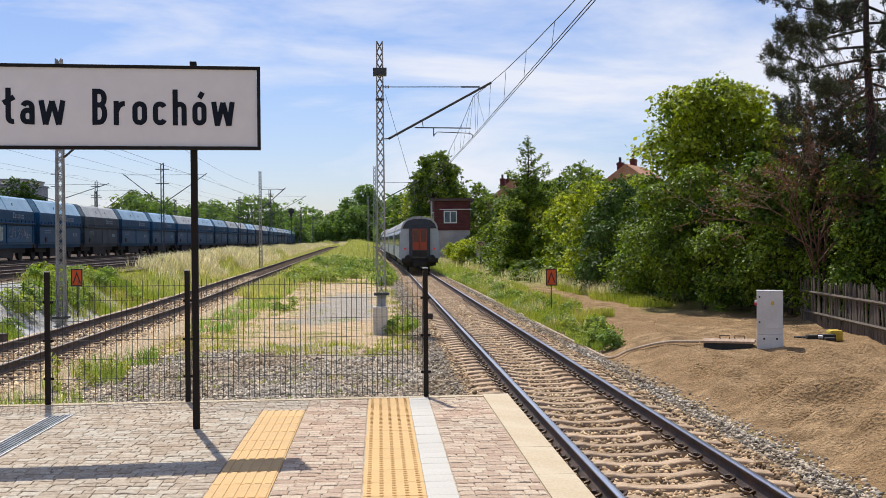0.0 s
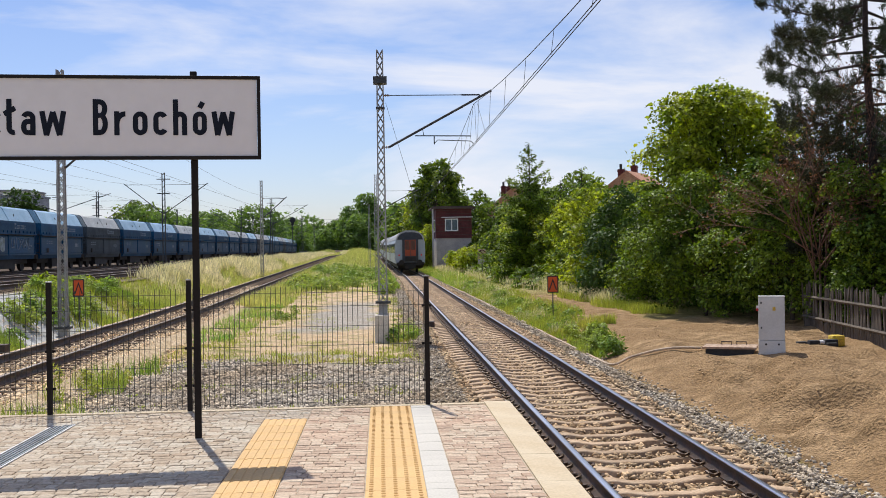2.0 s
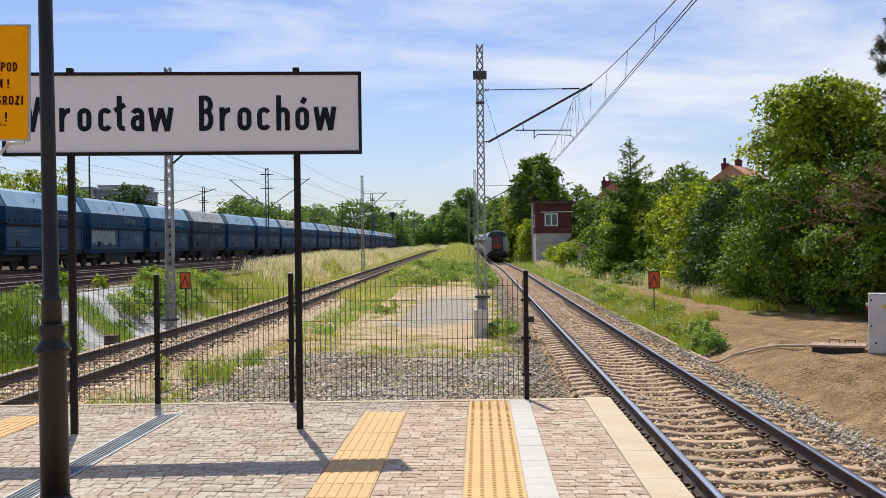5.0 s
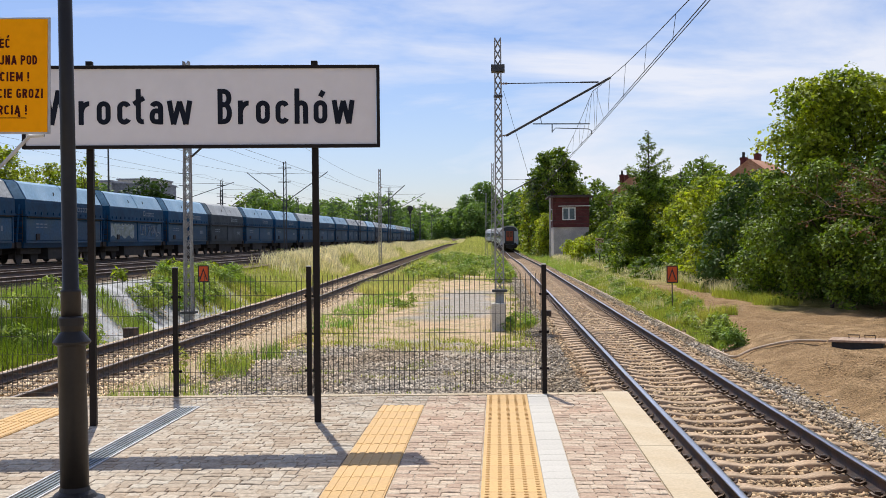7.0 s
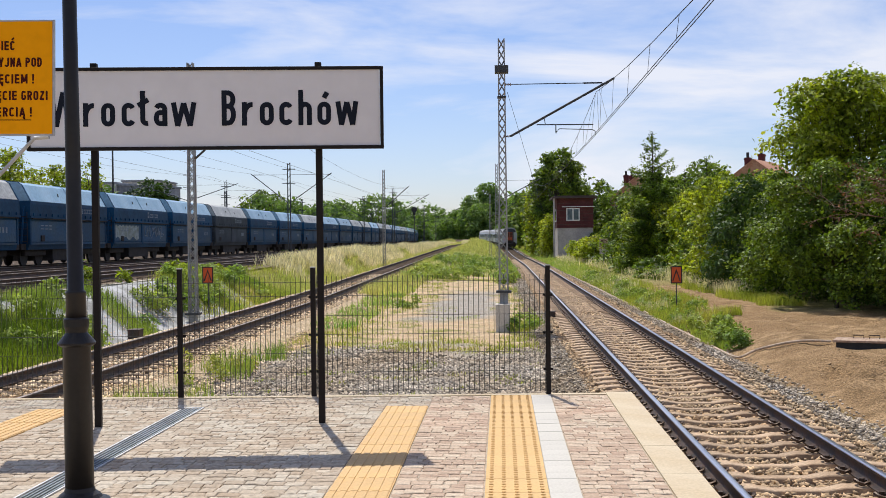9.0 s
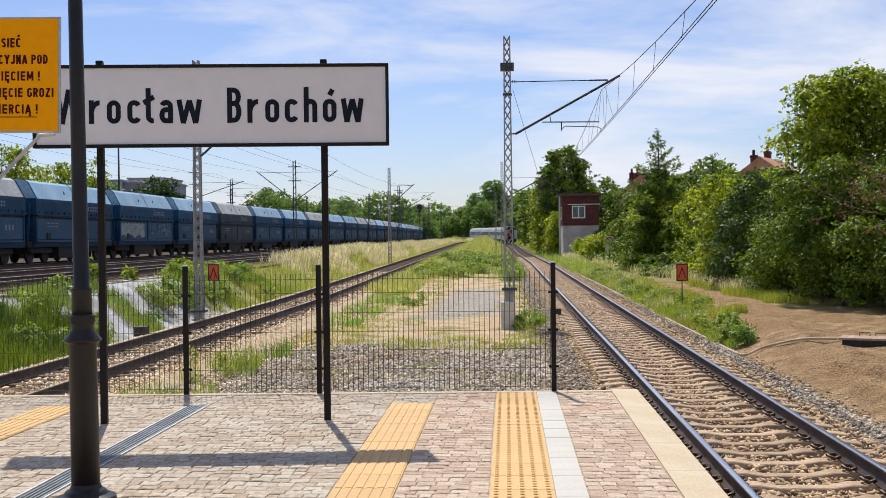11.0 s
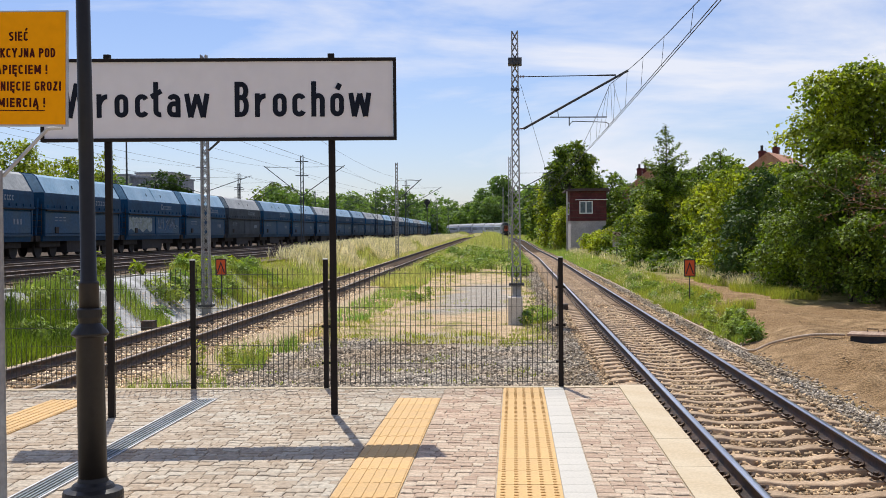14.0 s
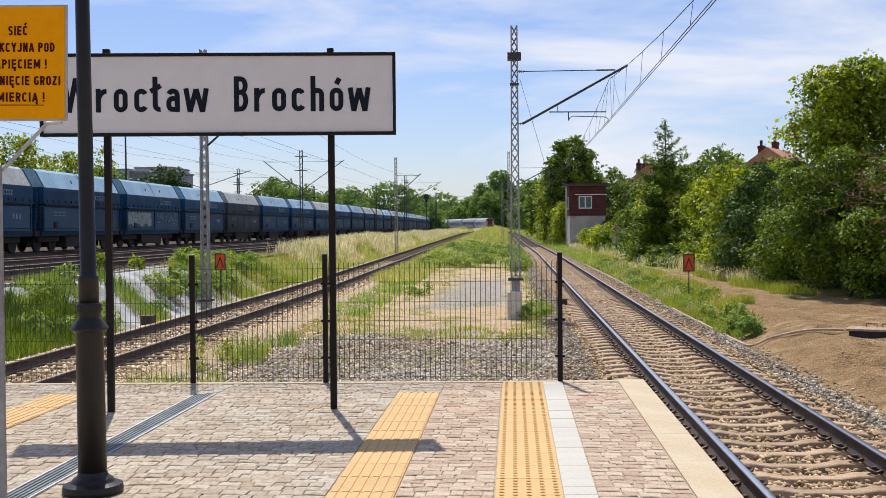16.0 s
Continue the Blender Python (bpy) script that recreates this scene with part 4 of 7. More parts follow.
# ---- yellow warning plate ----
def block_letter(ch):
    """Width and centre lines of a heavy, narrow capital in a box of height 1."""
    w, s = 0.5, 0.1
    h, t = w / 2 - s, 1 - s
    bowl = arc(0, 0.72, h, t - 0.72, 0, 180, 6)
    o = arc(0, s + h, h, h, 180, 360, 8) + arc(0, t - h, h, h, 0, 180, 8)
    c = arc(0, t - h, h, h, 15, 180, 8) + arc(0, s + h, h, h, 180, 345, 8)
    stem = [(-h, 0), (-h, 1)]
    tail = [(0.1, 0.02), (0.04, -0.12), (0.09, -0.2), (0.2, -0.19)]
    acute = [(-0.05, 1.1), (0.13, 1.36)]
    ess = arc(0, t - h * 1.05, h, h * 1.05, 20, 200, 7) + [(-h * 0.6, 0.56), (h * 0.6, 0.44)] + arc(0, s + h * 1.05, h, h * 1.05, 20, -160, 7)
    bars = [[(-h, z), (h + 0.06, z)] for z in (s, 0.5, t)]
    loop = [(-h, t), (0, t)] + arc(0, t - 0.2, h, 0.2, 90, -90, 7) + [(-h, t - 0.4)]
    table = {
        "S": (w, [ess]), "\u015a": (w, [ess, acute]), "I": (0.24, [[(0, 0), (0, 1)]]), "E": (w, [stem] + bars), "\u0118": (w, [stem] + bars + [tail]),
        "C": (w, [c]), "\u0106": (w, [c, acute]), "O": (w, [o + o[:1]]), "G": (w, [c + [(h, 0.45), (0.02, 0.45)]]), "T": (w, [[(0, 0), (0, 1)], [(-h - 0.09, t), (h + 0.09, t)]]),
        "R": (w, [stem, loop, [(0, 0.5), (h, 0)]]), "P": (w, [stem, loop]), "D": (w, [stem, [(-h, t), (-0.02, t)] + arc(-0.02, 0.5, h + 0.02, t - 0.5, 90, -90, 10) + [(-h, s)]]),
        "A": (0.56, [[(-0.2, 0), (0, 0.97)], [(0.2, 0), (0, 0.97)], [(-0.15, 0.26), (0.15, 0.26)]]), "\u0104": (0.56, [[(-0.2, 0), (0, 0.97)], [(0.2, 0), (0, 0.97)], [(-0.15, 0.26), (0.15, 0.26)], [(x + 0.08, z) for x, z in tail]]),
        "K": (0.54, [stem, [(-h, 0.4), (h + 0.04, 1)], [(-0.05, 0.56), (h + 0.05, 0)]]), "Y": (0.54, [[(-0.2, 1), (0, 0.45)], [(0.2, 1), (0, 0.45)], [(0, 0.5), (0, 0)]]),
        "J": (0.46, [[(0.12, 1), (0.12, 0.22)] + arc(-0.02, 0.24, 0.14, 0.14, 0, -170, 7)]), "N": (w, [stem, [(h, 0), (h, 1)], [(-h, 0.97), (h, 0.03)]]),
        "M": (0.66, [[(-0.23, 0), (-0.23, 1)], [(0.23, 0), (0.23, 1)], [(-0.22, 0.95), (0, 0.2)], [(0.22, 0.95), (0, 0.2)]]), "Z": (w, [[(-h, t), (h + 0.06, t)], [(h, t), (-h, s)], [(-h - 0.06, s), (h + 0.06, s)]]),
        "!": (0.24, [[(0, 0.3), (0, 1)], [(0, 0), (0, 0.18)]]),
    }
    return table[ch]


def block_words(words, cx, z, height_, width, y, parent):
    """One line of heavy capitals, each a part, spaced to a width."""
    gap = 0.1
    total = sum(0.3 if ch == " " else block_letter(ch)[0] + gap for ch in words) - gap
    k, x, out = width / total, cx - width / 2, []
    for ch in words:
        if ch == " ":
            x += 0.3 * k
            continue
        w, lines = block_letter(ch)
        bm = bmesh.new()
        for i, pts in enumerate(lines):
            stroke(bm, [(x + (w / 2 + px) * k, z + pz * height_) for px, pz in pts], 0.19 * height_, y0=y - 0.0012 - 0.0003 * i, y1=y)
        out.append(part("letter", bm, M["ytext"], parent))
        x += (w + gap) * k
    return out



def warning_plate():
    top = thing("warning_sign", pose(-2.87, 6.25, 0), "orange-yellow warning plate with dark red lettering on a grey pole", "sign")
    y = -0.05
    bm = bmesh.new()
    box(bm, -0.395, 0.385, y, y + 0.012, 2.175, 2.825, bevel=0.002)
    plate = [part("rim", bm, M["galv"], top)]
    bm = bmesh.new()
    box(bm, -0.385, 0.372, y - 0.004, y + 0.002, 2.187, 2.815)
    plate.append(part("plate", bm, M["ysign"], top))
    # the pole and the brace below the plate
    bm = bmesh.new()
    tube(bm, (-0.05, 0.0, 0.0), (-0.05, 0.0, 1.93), 0.026, n=14)
    part("pole", bm, M["mast"], top)
    bm = bmesh.new()
    polytube(bm, [(-0.03, 0.02, 1.9), (0.2, 0.02, 2.13), (0.235, 0.02, 2.165), (0.32, 0.02, 2.17)], 0.011, n=8)
    part("brace", bm, M["galv"], top)
    # five lines of words
    cx, h = 0.104, 0.052
    for words, z, w in (("SIEĆ", 2.654, 0.112), ("TRAKCYJNA POD", 2.561, 0.422), ("NAPIĘCIEM !", 2.468, 0.334), ("DOTKNIĘCIE GROZI", 2.375, 0.49), ("ŚMIERCIĄ !", 2.283, 0.31)):
        plate += block_words(words, cx, z, h, w, y - 0.0045, top)
    bm = bmesh.new()
    box(bm, cx - 0.15, cx + 0.15, y - 0.006, y - 0.003, 2.262, 2.266)
    plate.append(part("underline", bm, M["ytext"], top))
    hang(plate, 0, 2.5, 0.9)


warning_plate()


# ---- overhead line masts ----
def lattice(bm, w0, w1, z0, z1, cell=0.3):
    """Four angle legs with zigzag bracing on each side."""
    def corner(i, z):
        w = (w0 + (w1 - w0) * (z - z0) / (z1 - z0)) / 2
        sx, sy = ((-1, -1), (1, -1), (1, 1), (-1, 1))[i % 4]
        return (sx * w, sy * w, z)
    for i in range(4):
        tube(bm, corner(i, z0), corner(i, z1), 0.03, 0.026, n=4)
    n = int((z1 - z0) / cell)
    for i in range(4):
        for k in range(n):
            a, b = z0 + (z1 - z0) * k / n, z0 + (z1 - z0) * (k + 1) / n
            p, q = (i, i + 1) if k % 2 == 0 else (i + 1, i)
            tube(bm, corner(p, a), corner(q, b), 0.015, n=4, caps=False)
            tube(bm, corner(q, a), corner(p, b), 0.013, n=4, caps=False)


def lattice_mast(x, y, ztop, zbase, width=0.3, label="galvanised lattice mast of the overhead line"):
    top = thing("overhead_line_mast", pose(x, y, 0), label, "mast", "overhead line masts")
    bm = bmesh.new()
    lattice(bm, width * 0.78, width * 0.56, zbase, ztop)
    part("lattice", bm, M["mast"], top)
    bm = bmesh.new()
    box(bm, -width * 0.75, width * 0.75, -width * 0.75, width * 0.75, zbase - 0.02, zbase + 0.05)
    part("foot_plate", bm, M["mastdark"], top)
    bm = bmesh.new()
    box(bm, -width * 0.42, width * 0.42, -width * 0.42, width * 0.42, zbase - 0.36, zbase)
    part("stub", bm, M["mast"], top)
    return top


def cantilever(top, reach=1.0, detail=True, z=0.0):
    """A slanting tube with its tie, its steady tube and its steady arm."""
    s = reach
    bm = bmesh.new()
    tube(bm, (0.24 * s, 0, 4.59 + z), (3.3 * s, 0, 6.25 + z), 0.036, n=8)
    arm = part("bracket_tube", bm, M["mastdark"], top)
    bm = bmesh.new()
    tube(bm, (0.1 * s, 0, 6.12 + z), (2.95 * s, 0, 6.12 + z), 0.014, n=6)
    tube(bm, (2.4 * s, 0, 6.12 + z), (2.95 * s, 0, 6.12 + z), 0.024, n=6)
    part("tie_rod", bm, M["cable"], top)
    if detail:
        bm = bmesh.new()
        tube(bm, (1.02 * s, 0, 4.92 + z), (2.68 * s, 0, 4.9 + z), 0.018, n=6)
        tube(bm, (1.27 * s, 0, 4.92 + z), (1.24 * s, 0, 5.14 + z), 0.012, n=6)
        tube(bm, (1.58 * s, 0, 4.9 + z), (1.58 * s, 0, 4.66 + z), 0.016, n=6)
        part("steady_tube", bm, M["cable"], arm)
        bm = bmesh.new()
        polytube(bm, [(1.58 * s, 0, 4.68 + z), (1.68 * s, 0, 4.79 + z), (2.65 * s, 0, 4.75 + z), (2.73 * s, 0, 4.7 + z), (2.73 * s, 0, 4.6 + z)], 0.013, n=6)
        part("steady_arm", bm, M["cable"], arm)
    for a, b in (((0.02, 0, 4.58 + z), (0.25 * s, 0, 4.6 + z)), ((0.08, 0, 6.12 + z), (0.28 * s, 0, 6.12 + z))):
        bm = bmesh.new()
        a, b = Vector(a), Vector(b)
        for k in range(4):
            c = a.lerp(b, (k + 0.4) / 4)
            tube(bm, c, c + (b - a).normalized() * 0.02, 0.045, n=10)
        tube(bm, a, b, 0.016, n=6)
        part("insulator", bm, M["porcelain"], top)


mast = lattice_mast(0.06, 33.4, 7.46, 0.0, width=0.3, label="galvanised lattice mast with a cantilever arm over the track")
bm = bmesh.new()
box(bm, -0.2, 0.2, -0.2, 0.2, 6.46, 6.66)
part("clamp_box", bm, M["mastdark"], mast)
bm = bmesh.new()
box(bm, -0.13, 0.13, -0.13, 0.13, 5.72, 5.77)
part("clamp", bm, M["mastdark"], mast)
bm = bmesh.new()
tube(bm, (0.16, 0, 5.9), (1.25, 0.6, 2.2), 0.006, n=4)
part("guy_wire", bm, M["cable"], mast)
cantilever(mast, detail=True)
block = thing("foundation_block", pose(0.02, 33.0, 0), "pale concrete foundation block at the foot of the mast", "foundation")
bm = bmesh.new()
box(bm, -0.21, 0.21, -0.2, 0.62, -1.2, -0.34, bevel=0.02)
part("block", bm, M["concrete"], block)

m2 = lattice_mast(-0.32, 88.0, 7.4, -0.9, width=0.3, label="galvanised lattice mast with a cantilever arm over the track")
cantilever(m2, reach=1.05, detail=True)
m3 = lattice_mast(-1.4, 146.0, 7.4, -0.9, width=0.3)
cantilever(m3, detail=False)
m4 = lattice_mast(-9.95, 36.0, 7.35, -0.75, width=0.3)
m5 = lattice_mast(-9.55, 92.0, 7.3, -0.5, width=0.3)
for m_, r_ in ((m4, 0.5), (m5, 0.5)):
    cantilever(m_, reach=0.62, detail=False, z=-0.3)


def yard_mast(x, y, ztop, arms, zbase=0.2, label="dark steel mast with slanting arms over the yard tracks"):
    """arms: (side, foot, tip height, reach)"""
    top = thing("yard_mast", pose(x, y, 0), label, "mast", "yard masts")
    bm = bmesh.new()
    for dx in (-0.1, 0.1):
        tube(bm, (dx, 0, zbase), (dx, 0, ztop), 0.05, 0.04, n=6)
    k = zbase + 0.3
    while k < ztop:
        tube(bm, (-0.1, 0, k), (0.1, 0, k + 0.25), 0.02, n=4)
        k += 0.5
    part("post", bm, M["mastdark"], top)
    for z in (ztop - 0.5, ztop - 1.6):
        bm = bmesh.new()
        box(bm, -0.5, 0.5, -0.05, 0.05, z, z + 0.06)
        part("crosspiece", bm, M["mastdark"], top)
    for foot, tip, reach in arms:
        bm = bmesh.new()
        tube(bm, (0.1 * np.sign(reach), 0, foot), (reach, 0, tip), 0.035, n=6)
        part("arm", bm, M["mastdark"], top)
        bm = bmesh.new()
        tube(bm, (0.1 * np.sign(reach), 0, tip - 0.1), (reach * 0.95, 0, tip - 0.1), 0.014, n=5)
        part("tie_rod", bm, M["cable"], top)
    return top


yard_mast(-16.6, 88, 7.7, [(4.6, 6.9, -3.0), (4.6, 6.9, 3.4)])
yard_mast(-27.5, 112, 7.6, [(4.4, 6.8, 3.4)])
yard_mast(-28.5, 102, 8.2, [(5.4, 6.9, -4.6), (5.4, 6.9, 4.6)])
yard_mast(-27.5, 155, 7.4, [(4.3, 6.7, 3.6)])
yard_mast(-20.5, 168, 8.2, [(5.0, 7.2, -4.0), (5.0, 7.2, 4.4)])
yard_mast(-29.0, 180, 7.5, [(4.5, 6.8, 4.0)])
yard_mast(-21.5, 230, 7.8, [(4.8, 7.0, 4.5)])
yard_mast(-13.0, 190, 7.4, [(4.6, 6.8, 6.0)])
yard_mast(-14.5, 250, 7.2, [(4.6, 6.6, 5.0)])
yard_mast(-30.0, 260, 8.0, [(4.6, 6.8, 4.0)])
yard_mast(-31.5, 128, 7.4, [(4.4, 6.6, 3.8)])
yard_mast(-12.6, 132, 7.6, [(4.6, 6.9, 4.2), (4.8, 6.6, -4.2)])
yard_mast(-22.8, 205, 8.0, [(4.6, 6.9, 4.2), (4.8, 6.9, -4.2)])
yard_mast(-34.0, 215, 7.8, [(4.6, 6.8, 4.0)])
# tall plain pole behind the wagons
pole = thing("floodlight_pole", pose(-47, 135, 0), "tall thin painted steel pole behind the wagons", "pole")
bm = bmesh.new()
tube(bm, (0, 0, -1.2), (0, 0, 15.5), 0.16, 0.09, n=10)
part("shaft", bm, M["mastdark"], pole)
bm = bmesh.new()
box(bm, -0.8, 0.8, -0.2, 0.2, 15.5, 15.9)
part("lamp_head", bm, M["mastdark"], pole)

# signal with a round black backboard
sig = thing("railway_signal", pose(-14.6, 190, 0), "black round-headed railway signal on a thin post", "signal")
bm = bmesh.new()
tube(bm, (0, 0, -0.6), (0, 0, 6.4), 0.07, n=8)
part("post", bm, M["mastdark"], sig)
bm = bmesh.new()
tube(bm, (0, -0.1, 6.7), (0, 0.1, 6.7), 0.5, n=24)
box(bm, -0.22, 0.22, -0.1, 0.1, 5.8, 6.3)
part("head", bm, M["dark"], sig)


# ---- wires ----
def span(a, b, sag, n=14):
    a, b = Vector(a), Vector(b)
    return [a.lerp(b, i / n) - Vector((0, 0, 4 * sag * (i / n) * (1 - i / n))) for i in range(n + 1)]


CW, MW, SAG = 4.6, 5.85, 1.08
line_near = thing("catenary", Matrix.Identity(4), "overhead line over the near track with twin contact wires", "overhead line")
hangs = [(2.62, -26.0), (2.78, 33.4), (2.7, 88.0), (1.9, 146.0)]
for (xa, ya), (xb, yb) in zip(hangs, hangs[1:]):
    for dx in (-0.025, 0.025):
        bm = bmesh.new()
        polytube(bm, [(xa + dx, ya, CW), (xb + dx, yb, CW)], 0.0075, n=5)
        part("contact_wire", bm, M["cable"], line_near)
    bm = bmesh.new()
    pts = span((xa + 0.05, ya, MW), (xb + 0.05, yb, MW), SAG)
    polytube(bm, pts, 0.008, n=5)
    part("messenger_wire", bm, M["cable"], line_near)
    n = 17
    for i in range(n):
        f = (i + 0.5) / n
        if f < 0.04:
            continue
        bm = bmesh.new()
        top_z = MW - 4 * SAG * f * (1 - f)
        x_ = xa + (xb - xa) * f
        tube(bm, (x_ + 0.05, ya + (yb - ya) * f, top_z), (x_, ya + (yb - ya) * f + 0.02, CW), 0.0045, n=4)
        part("dropper", bm, M["cable"], line_near)
    for dz in (-4.0, -1.3, 1.3, 4.0):
        if yb > 140:
            continue
        bm = bmesh.new()
        tube(bm, (xb + 0.05, yb + dz * 0.25, MW - 0.05), (xb, yb + dz, CW), 0.0045, n=4)
        part("dropper", bm, M["cable"], line_near)
far_runs = thing("yard_wires", Matrix.Identity(4), "bundle of overhead wires above the yard", "overhead line")
for x_, zc in ((-14.0, 5.6), (-18.7, 5.6), (-24.0, 5.6), (-8.1, 4.5)):
    ln = middle_line if x_ > -10 else yard_line(x_)
    stops = [36, 92, 150, 210, 270, 330]
    for ya, yb in zip(stops, stops[1:]):
        bm = bmesh.new()
        tube(bm, (float(ln(ya)), ya, zc), (float(ln(yb)), yb, zc), 0.006, n=4)
        part("contact_wire", bm, M["cable"], far_runs)
        bm = bmesh.new()
        polytube(bm, span((float(ln(ya)), ya, zc + 1.4), (float(ln(yb)), yb, zc + 1.4), 0.7, n=8), 0.006, n=4)
        part("messenger_wire", bm, M["cable"], far_runs)


# ---- trackside things ----
def track_board(x, y, z, base, label):
    top = thing("speed_board", pose(x, y, 0), label, "sign", "orange track boards")
    bm = bmesh.new()
    tube(bm, (0, 0.02, base), (0, 0.02, z - 0.25), 0.018, n=8)
    part("stake", bm, M["mastdark"], top)
    bm = bmesh.new()
    box(bm, -0.19, 0.19, -0.012, 0.0, z - 0.29, z + 0.29, bevel=0.003)
    part("board", bm, M["orange"], top)
    bm = bmesh.new()
    for b in ((-0.19, 0.19, z + 0.255, z + 0.29), (-0.19, 0.19, z - 0.29, z - 0.255), (-0.19, -0.155, z - 0.255, z + 0.255), (0.155, 0.19, z - 0.255, z + 0.255)):
        box(bm, b[0], b[1], -0.02, -0.014, b[2], b[3])
    part("border", bm, M["dark"], top)
    for s in (-1, 1):
        bm = bmesh.new()
        vs = [(0.0, z + 0.2), (0.0, z + 0.1), (s * 0.1, z - 0.2), (s * 0.14, z - 0.2)]
        a = [bm.verts.new((px, -0.018, pz)) for px, pz in vs]
        b = [bm.verts.new((px, -0.014, pz)) for px, pz in vs]
        for i in range(4):
            bm.faces.new((a[i], a[(i + 1) % 4], b[(i + 1) % 4], b[i]))
        bm.faces.new(a)
        bm.faces.new(b[::-1])
        bmesh.ops.recalc_face_normals(bm, faces=bm.faces)
        part("stroke", bm, M["dark"], top)


track_board(5.86, 38.3, 0.3, -0.95, "orange track board with a black angle on a stake")
track_board(-10.15, 38.6, 0.43, -0.9, "orange track board with a black angle mark on the grassy bank")

M["tailred"] = mat("plugred", (0.5, 0.02, 0.015), (0.42, 0.02, 0.015), rough=0.5, bump=0)
cab = thing("electrical_cabinet", pose(8.27, 23.55, 0), "pale grey metal electrical cabinet on bare earth", "cabinet")
cab.rotation_euler = (0, 0, radians(-18))
cz = -0.77
bm = bmesh.new()
box(bm, -0.27, 0.27, -0.18, 0.18, cz, cz + 0.3, bevel=0.008)
part("plinth", bm, M["cabinet"], cab)
bm = bmesh.new()
box(bm, -0.265, 0.265, -0.175, 0.175, cz + 0.304, cz + 1.22, bevel=0.01)
part("body", bm, M["cabinet"], cab)
bm = bmesh.new()
box(bm, -0.245, 0.245, -0.186, -0.176, cz + 0.44, cz + 1.2, bevel=0.003)
door = part("door", bm, M["cabinet"], cab)
bm = bmesh.new()
for z in (0.55, 1.08):
    box(bm, -0.225, -0.195, -0.196, -0.186, cz + z, cz + z + 0.04)
part("lock", bm, M["dark"], door)
bm = bmesh.new()
box(bm, 0.02, 0.08, -0.19, -0.187, cz + 0.93, cz + 1.01)
part("sticker", bm, M["trash"], door, "small yellow warning sticker")
bm = bmesh.new()
box(bm, -0.27, 0.27, -0.185, 0.18, cz + 1.22, cz + 1.235, bevel=0.004)
part("lid", bm, M["cabinet"], cab)
bm = bmesh.new()
for x_ in (-0.12, 0.14):
    box(bm, x_ - 0.02, x_ + 0.02, -0.184, -0.179, cz + 0.2, cz + 0.24)
part("bolt", bm, M["dark"], cab)
# near-black box round the foot: the cabinet's base shadow put in as shape
bm = bmesh.new()
box(bm, -0.285, 0.285, -0.2, 0.2, cz - 0.12, cz + 0.004)
part("footing", bm, M["dark"], cab)
bm = bmesh.new()
box(bm, -0.31, -0.266, -0.12, -0.04, cz + 0.93, cz + 1.03, bevel=0.008)
part("socket", bm, M["frame_white"], cab, "white side socket")
bm = bmesh.new()
tube(bm, (-0.29, -0.16, cz + 0.95), (-0.29, -0.121, cz + 0.95), 0.03, n=10)
part("plug", bm, M["tailred"], cab, "red plug")

pit = thing("cable_pit", pose(7.6, 24.25, -0.74, 0, 0, -22), "low cable pit with a plank lid beside the cabinet", "cable pit")
# frame coloured near-black: the shade in the gap under the lid is painted in
bm = bmesh.new()
box(bm, -0.5, 0.5, -0.36, 0.36, -0.2, 0.055, bevel=0.01)
part("frame", bm, M["dark"], pit)
for k in range(5):
    bm = bmesh.new()
    y0 = -0.4 + 0.16 * k
    box(bm, -0.57 + 0.02 * (k % 2), 0.57 - 0.015 * (k % 3), y0, y0 + 0.15, 0.06, 0.105, bevel=0.004)
    part("plank", bm, M["lidwood"], pit)
for x_ in (-0.2, 0.12):
    bm = bmesh.new()
    polytube(bm, [Vector(p) for p in ((x_, 0.2, 0.105), (x_ - 0.02, 0.22, 0.17), (x_ + 0.2, 0.24, 0.17), (x_ + 0.2, 0.22, 0.105))], 0.012, n=6)
    part("handle", bm, M["railside"], pit)

hose_pts = [(4.6, 78), (4.8, 60), (5.0, 48), (5.1, 41.8), (4.97, 35.7), (4.94, 32.2), (5.0, 29.4), (5.1, 28.2), (5.04, 26.2), (5.16, 25.0), (5.65, 25.3), (6.36, 24.8), (7.1, 24.5)]

def surface(x, y):
    """The top of the ground or of the ballast shoulder."""
    d = abs(x - float(near_line(y)))
    return max(float(height(x, y)), RAIL - 0.23 - max(d - 1.75, 0) * 0.38)


cu = [Vector((x_, y_, surface(x_, y_) + 0.05)) for x_, y_ in hose_pts]
fine_pts = []
for i in range(len(cu) - 1):
    p0, p1, p2, p3 = cu[max(i - 1, 0)], cu[i], cu[i + 1], cu[min(i + 2, len(cu) - 1)]
    for k in range(6):
        t_ = k / 6
        fine_pts.append(0.5 * ((2 * p1) + (p2 - p0) * t_ + (2 * p0 - 5 * p1 + 4 * p2 - p3) * t_ ** 2 + (3 * p1 - p0 - 3 * p2 + p3) * t_ ** 3))
bm = bmesh.new()
polytube(bm, fine_pts, 0.028, n=7)
tagged(part("conduit_pipe", bm, M["hose"]), "sand-coloured plastic conduit lying along the track", "pipe")

# junction box beside the near rail
jb = thing("track_box", pose(1.55, 36.5, 0), "small dark steel box bolted beside the rail", "box")
bm = bmesh.new()
box(bm, -0.16, 0.16, -0.2, 0.2, -1.05, -0.8, bevel=0.02)
part("body", bm, M["railside"], jb)
bm = bmesh.new()
box(bm, -0.17, 0.17, -0.21, 0.21, -0.798, -0.77, bevel=0.008)
part("lid", bm, M["railside"], jb)
jb2 = copy_thing(jb, pose(-9.95, 30.2, 0))

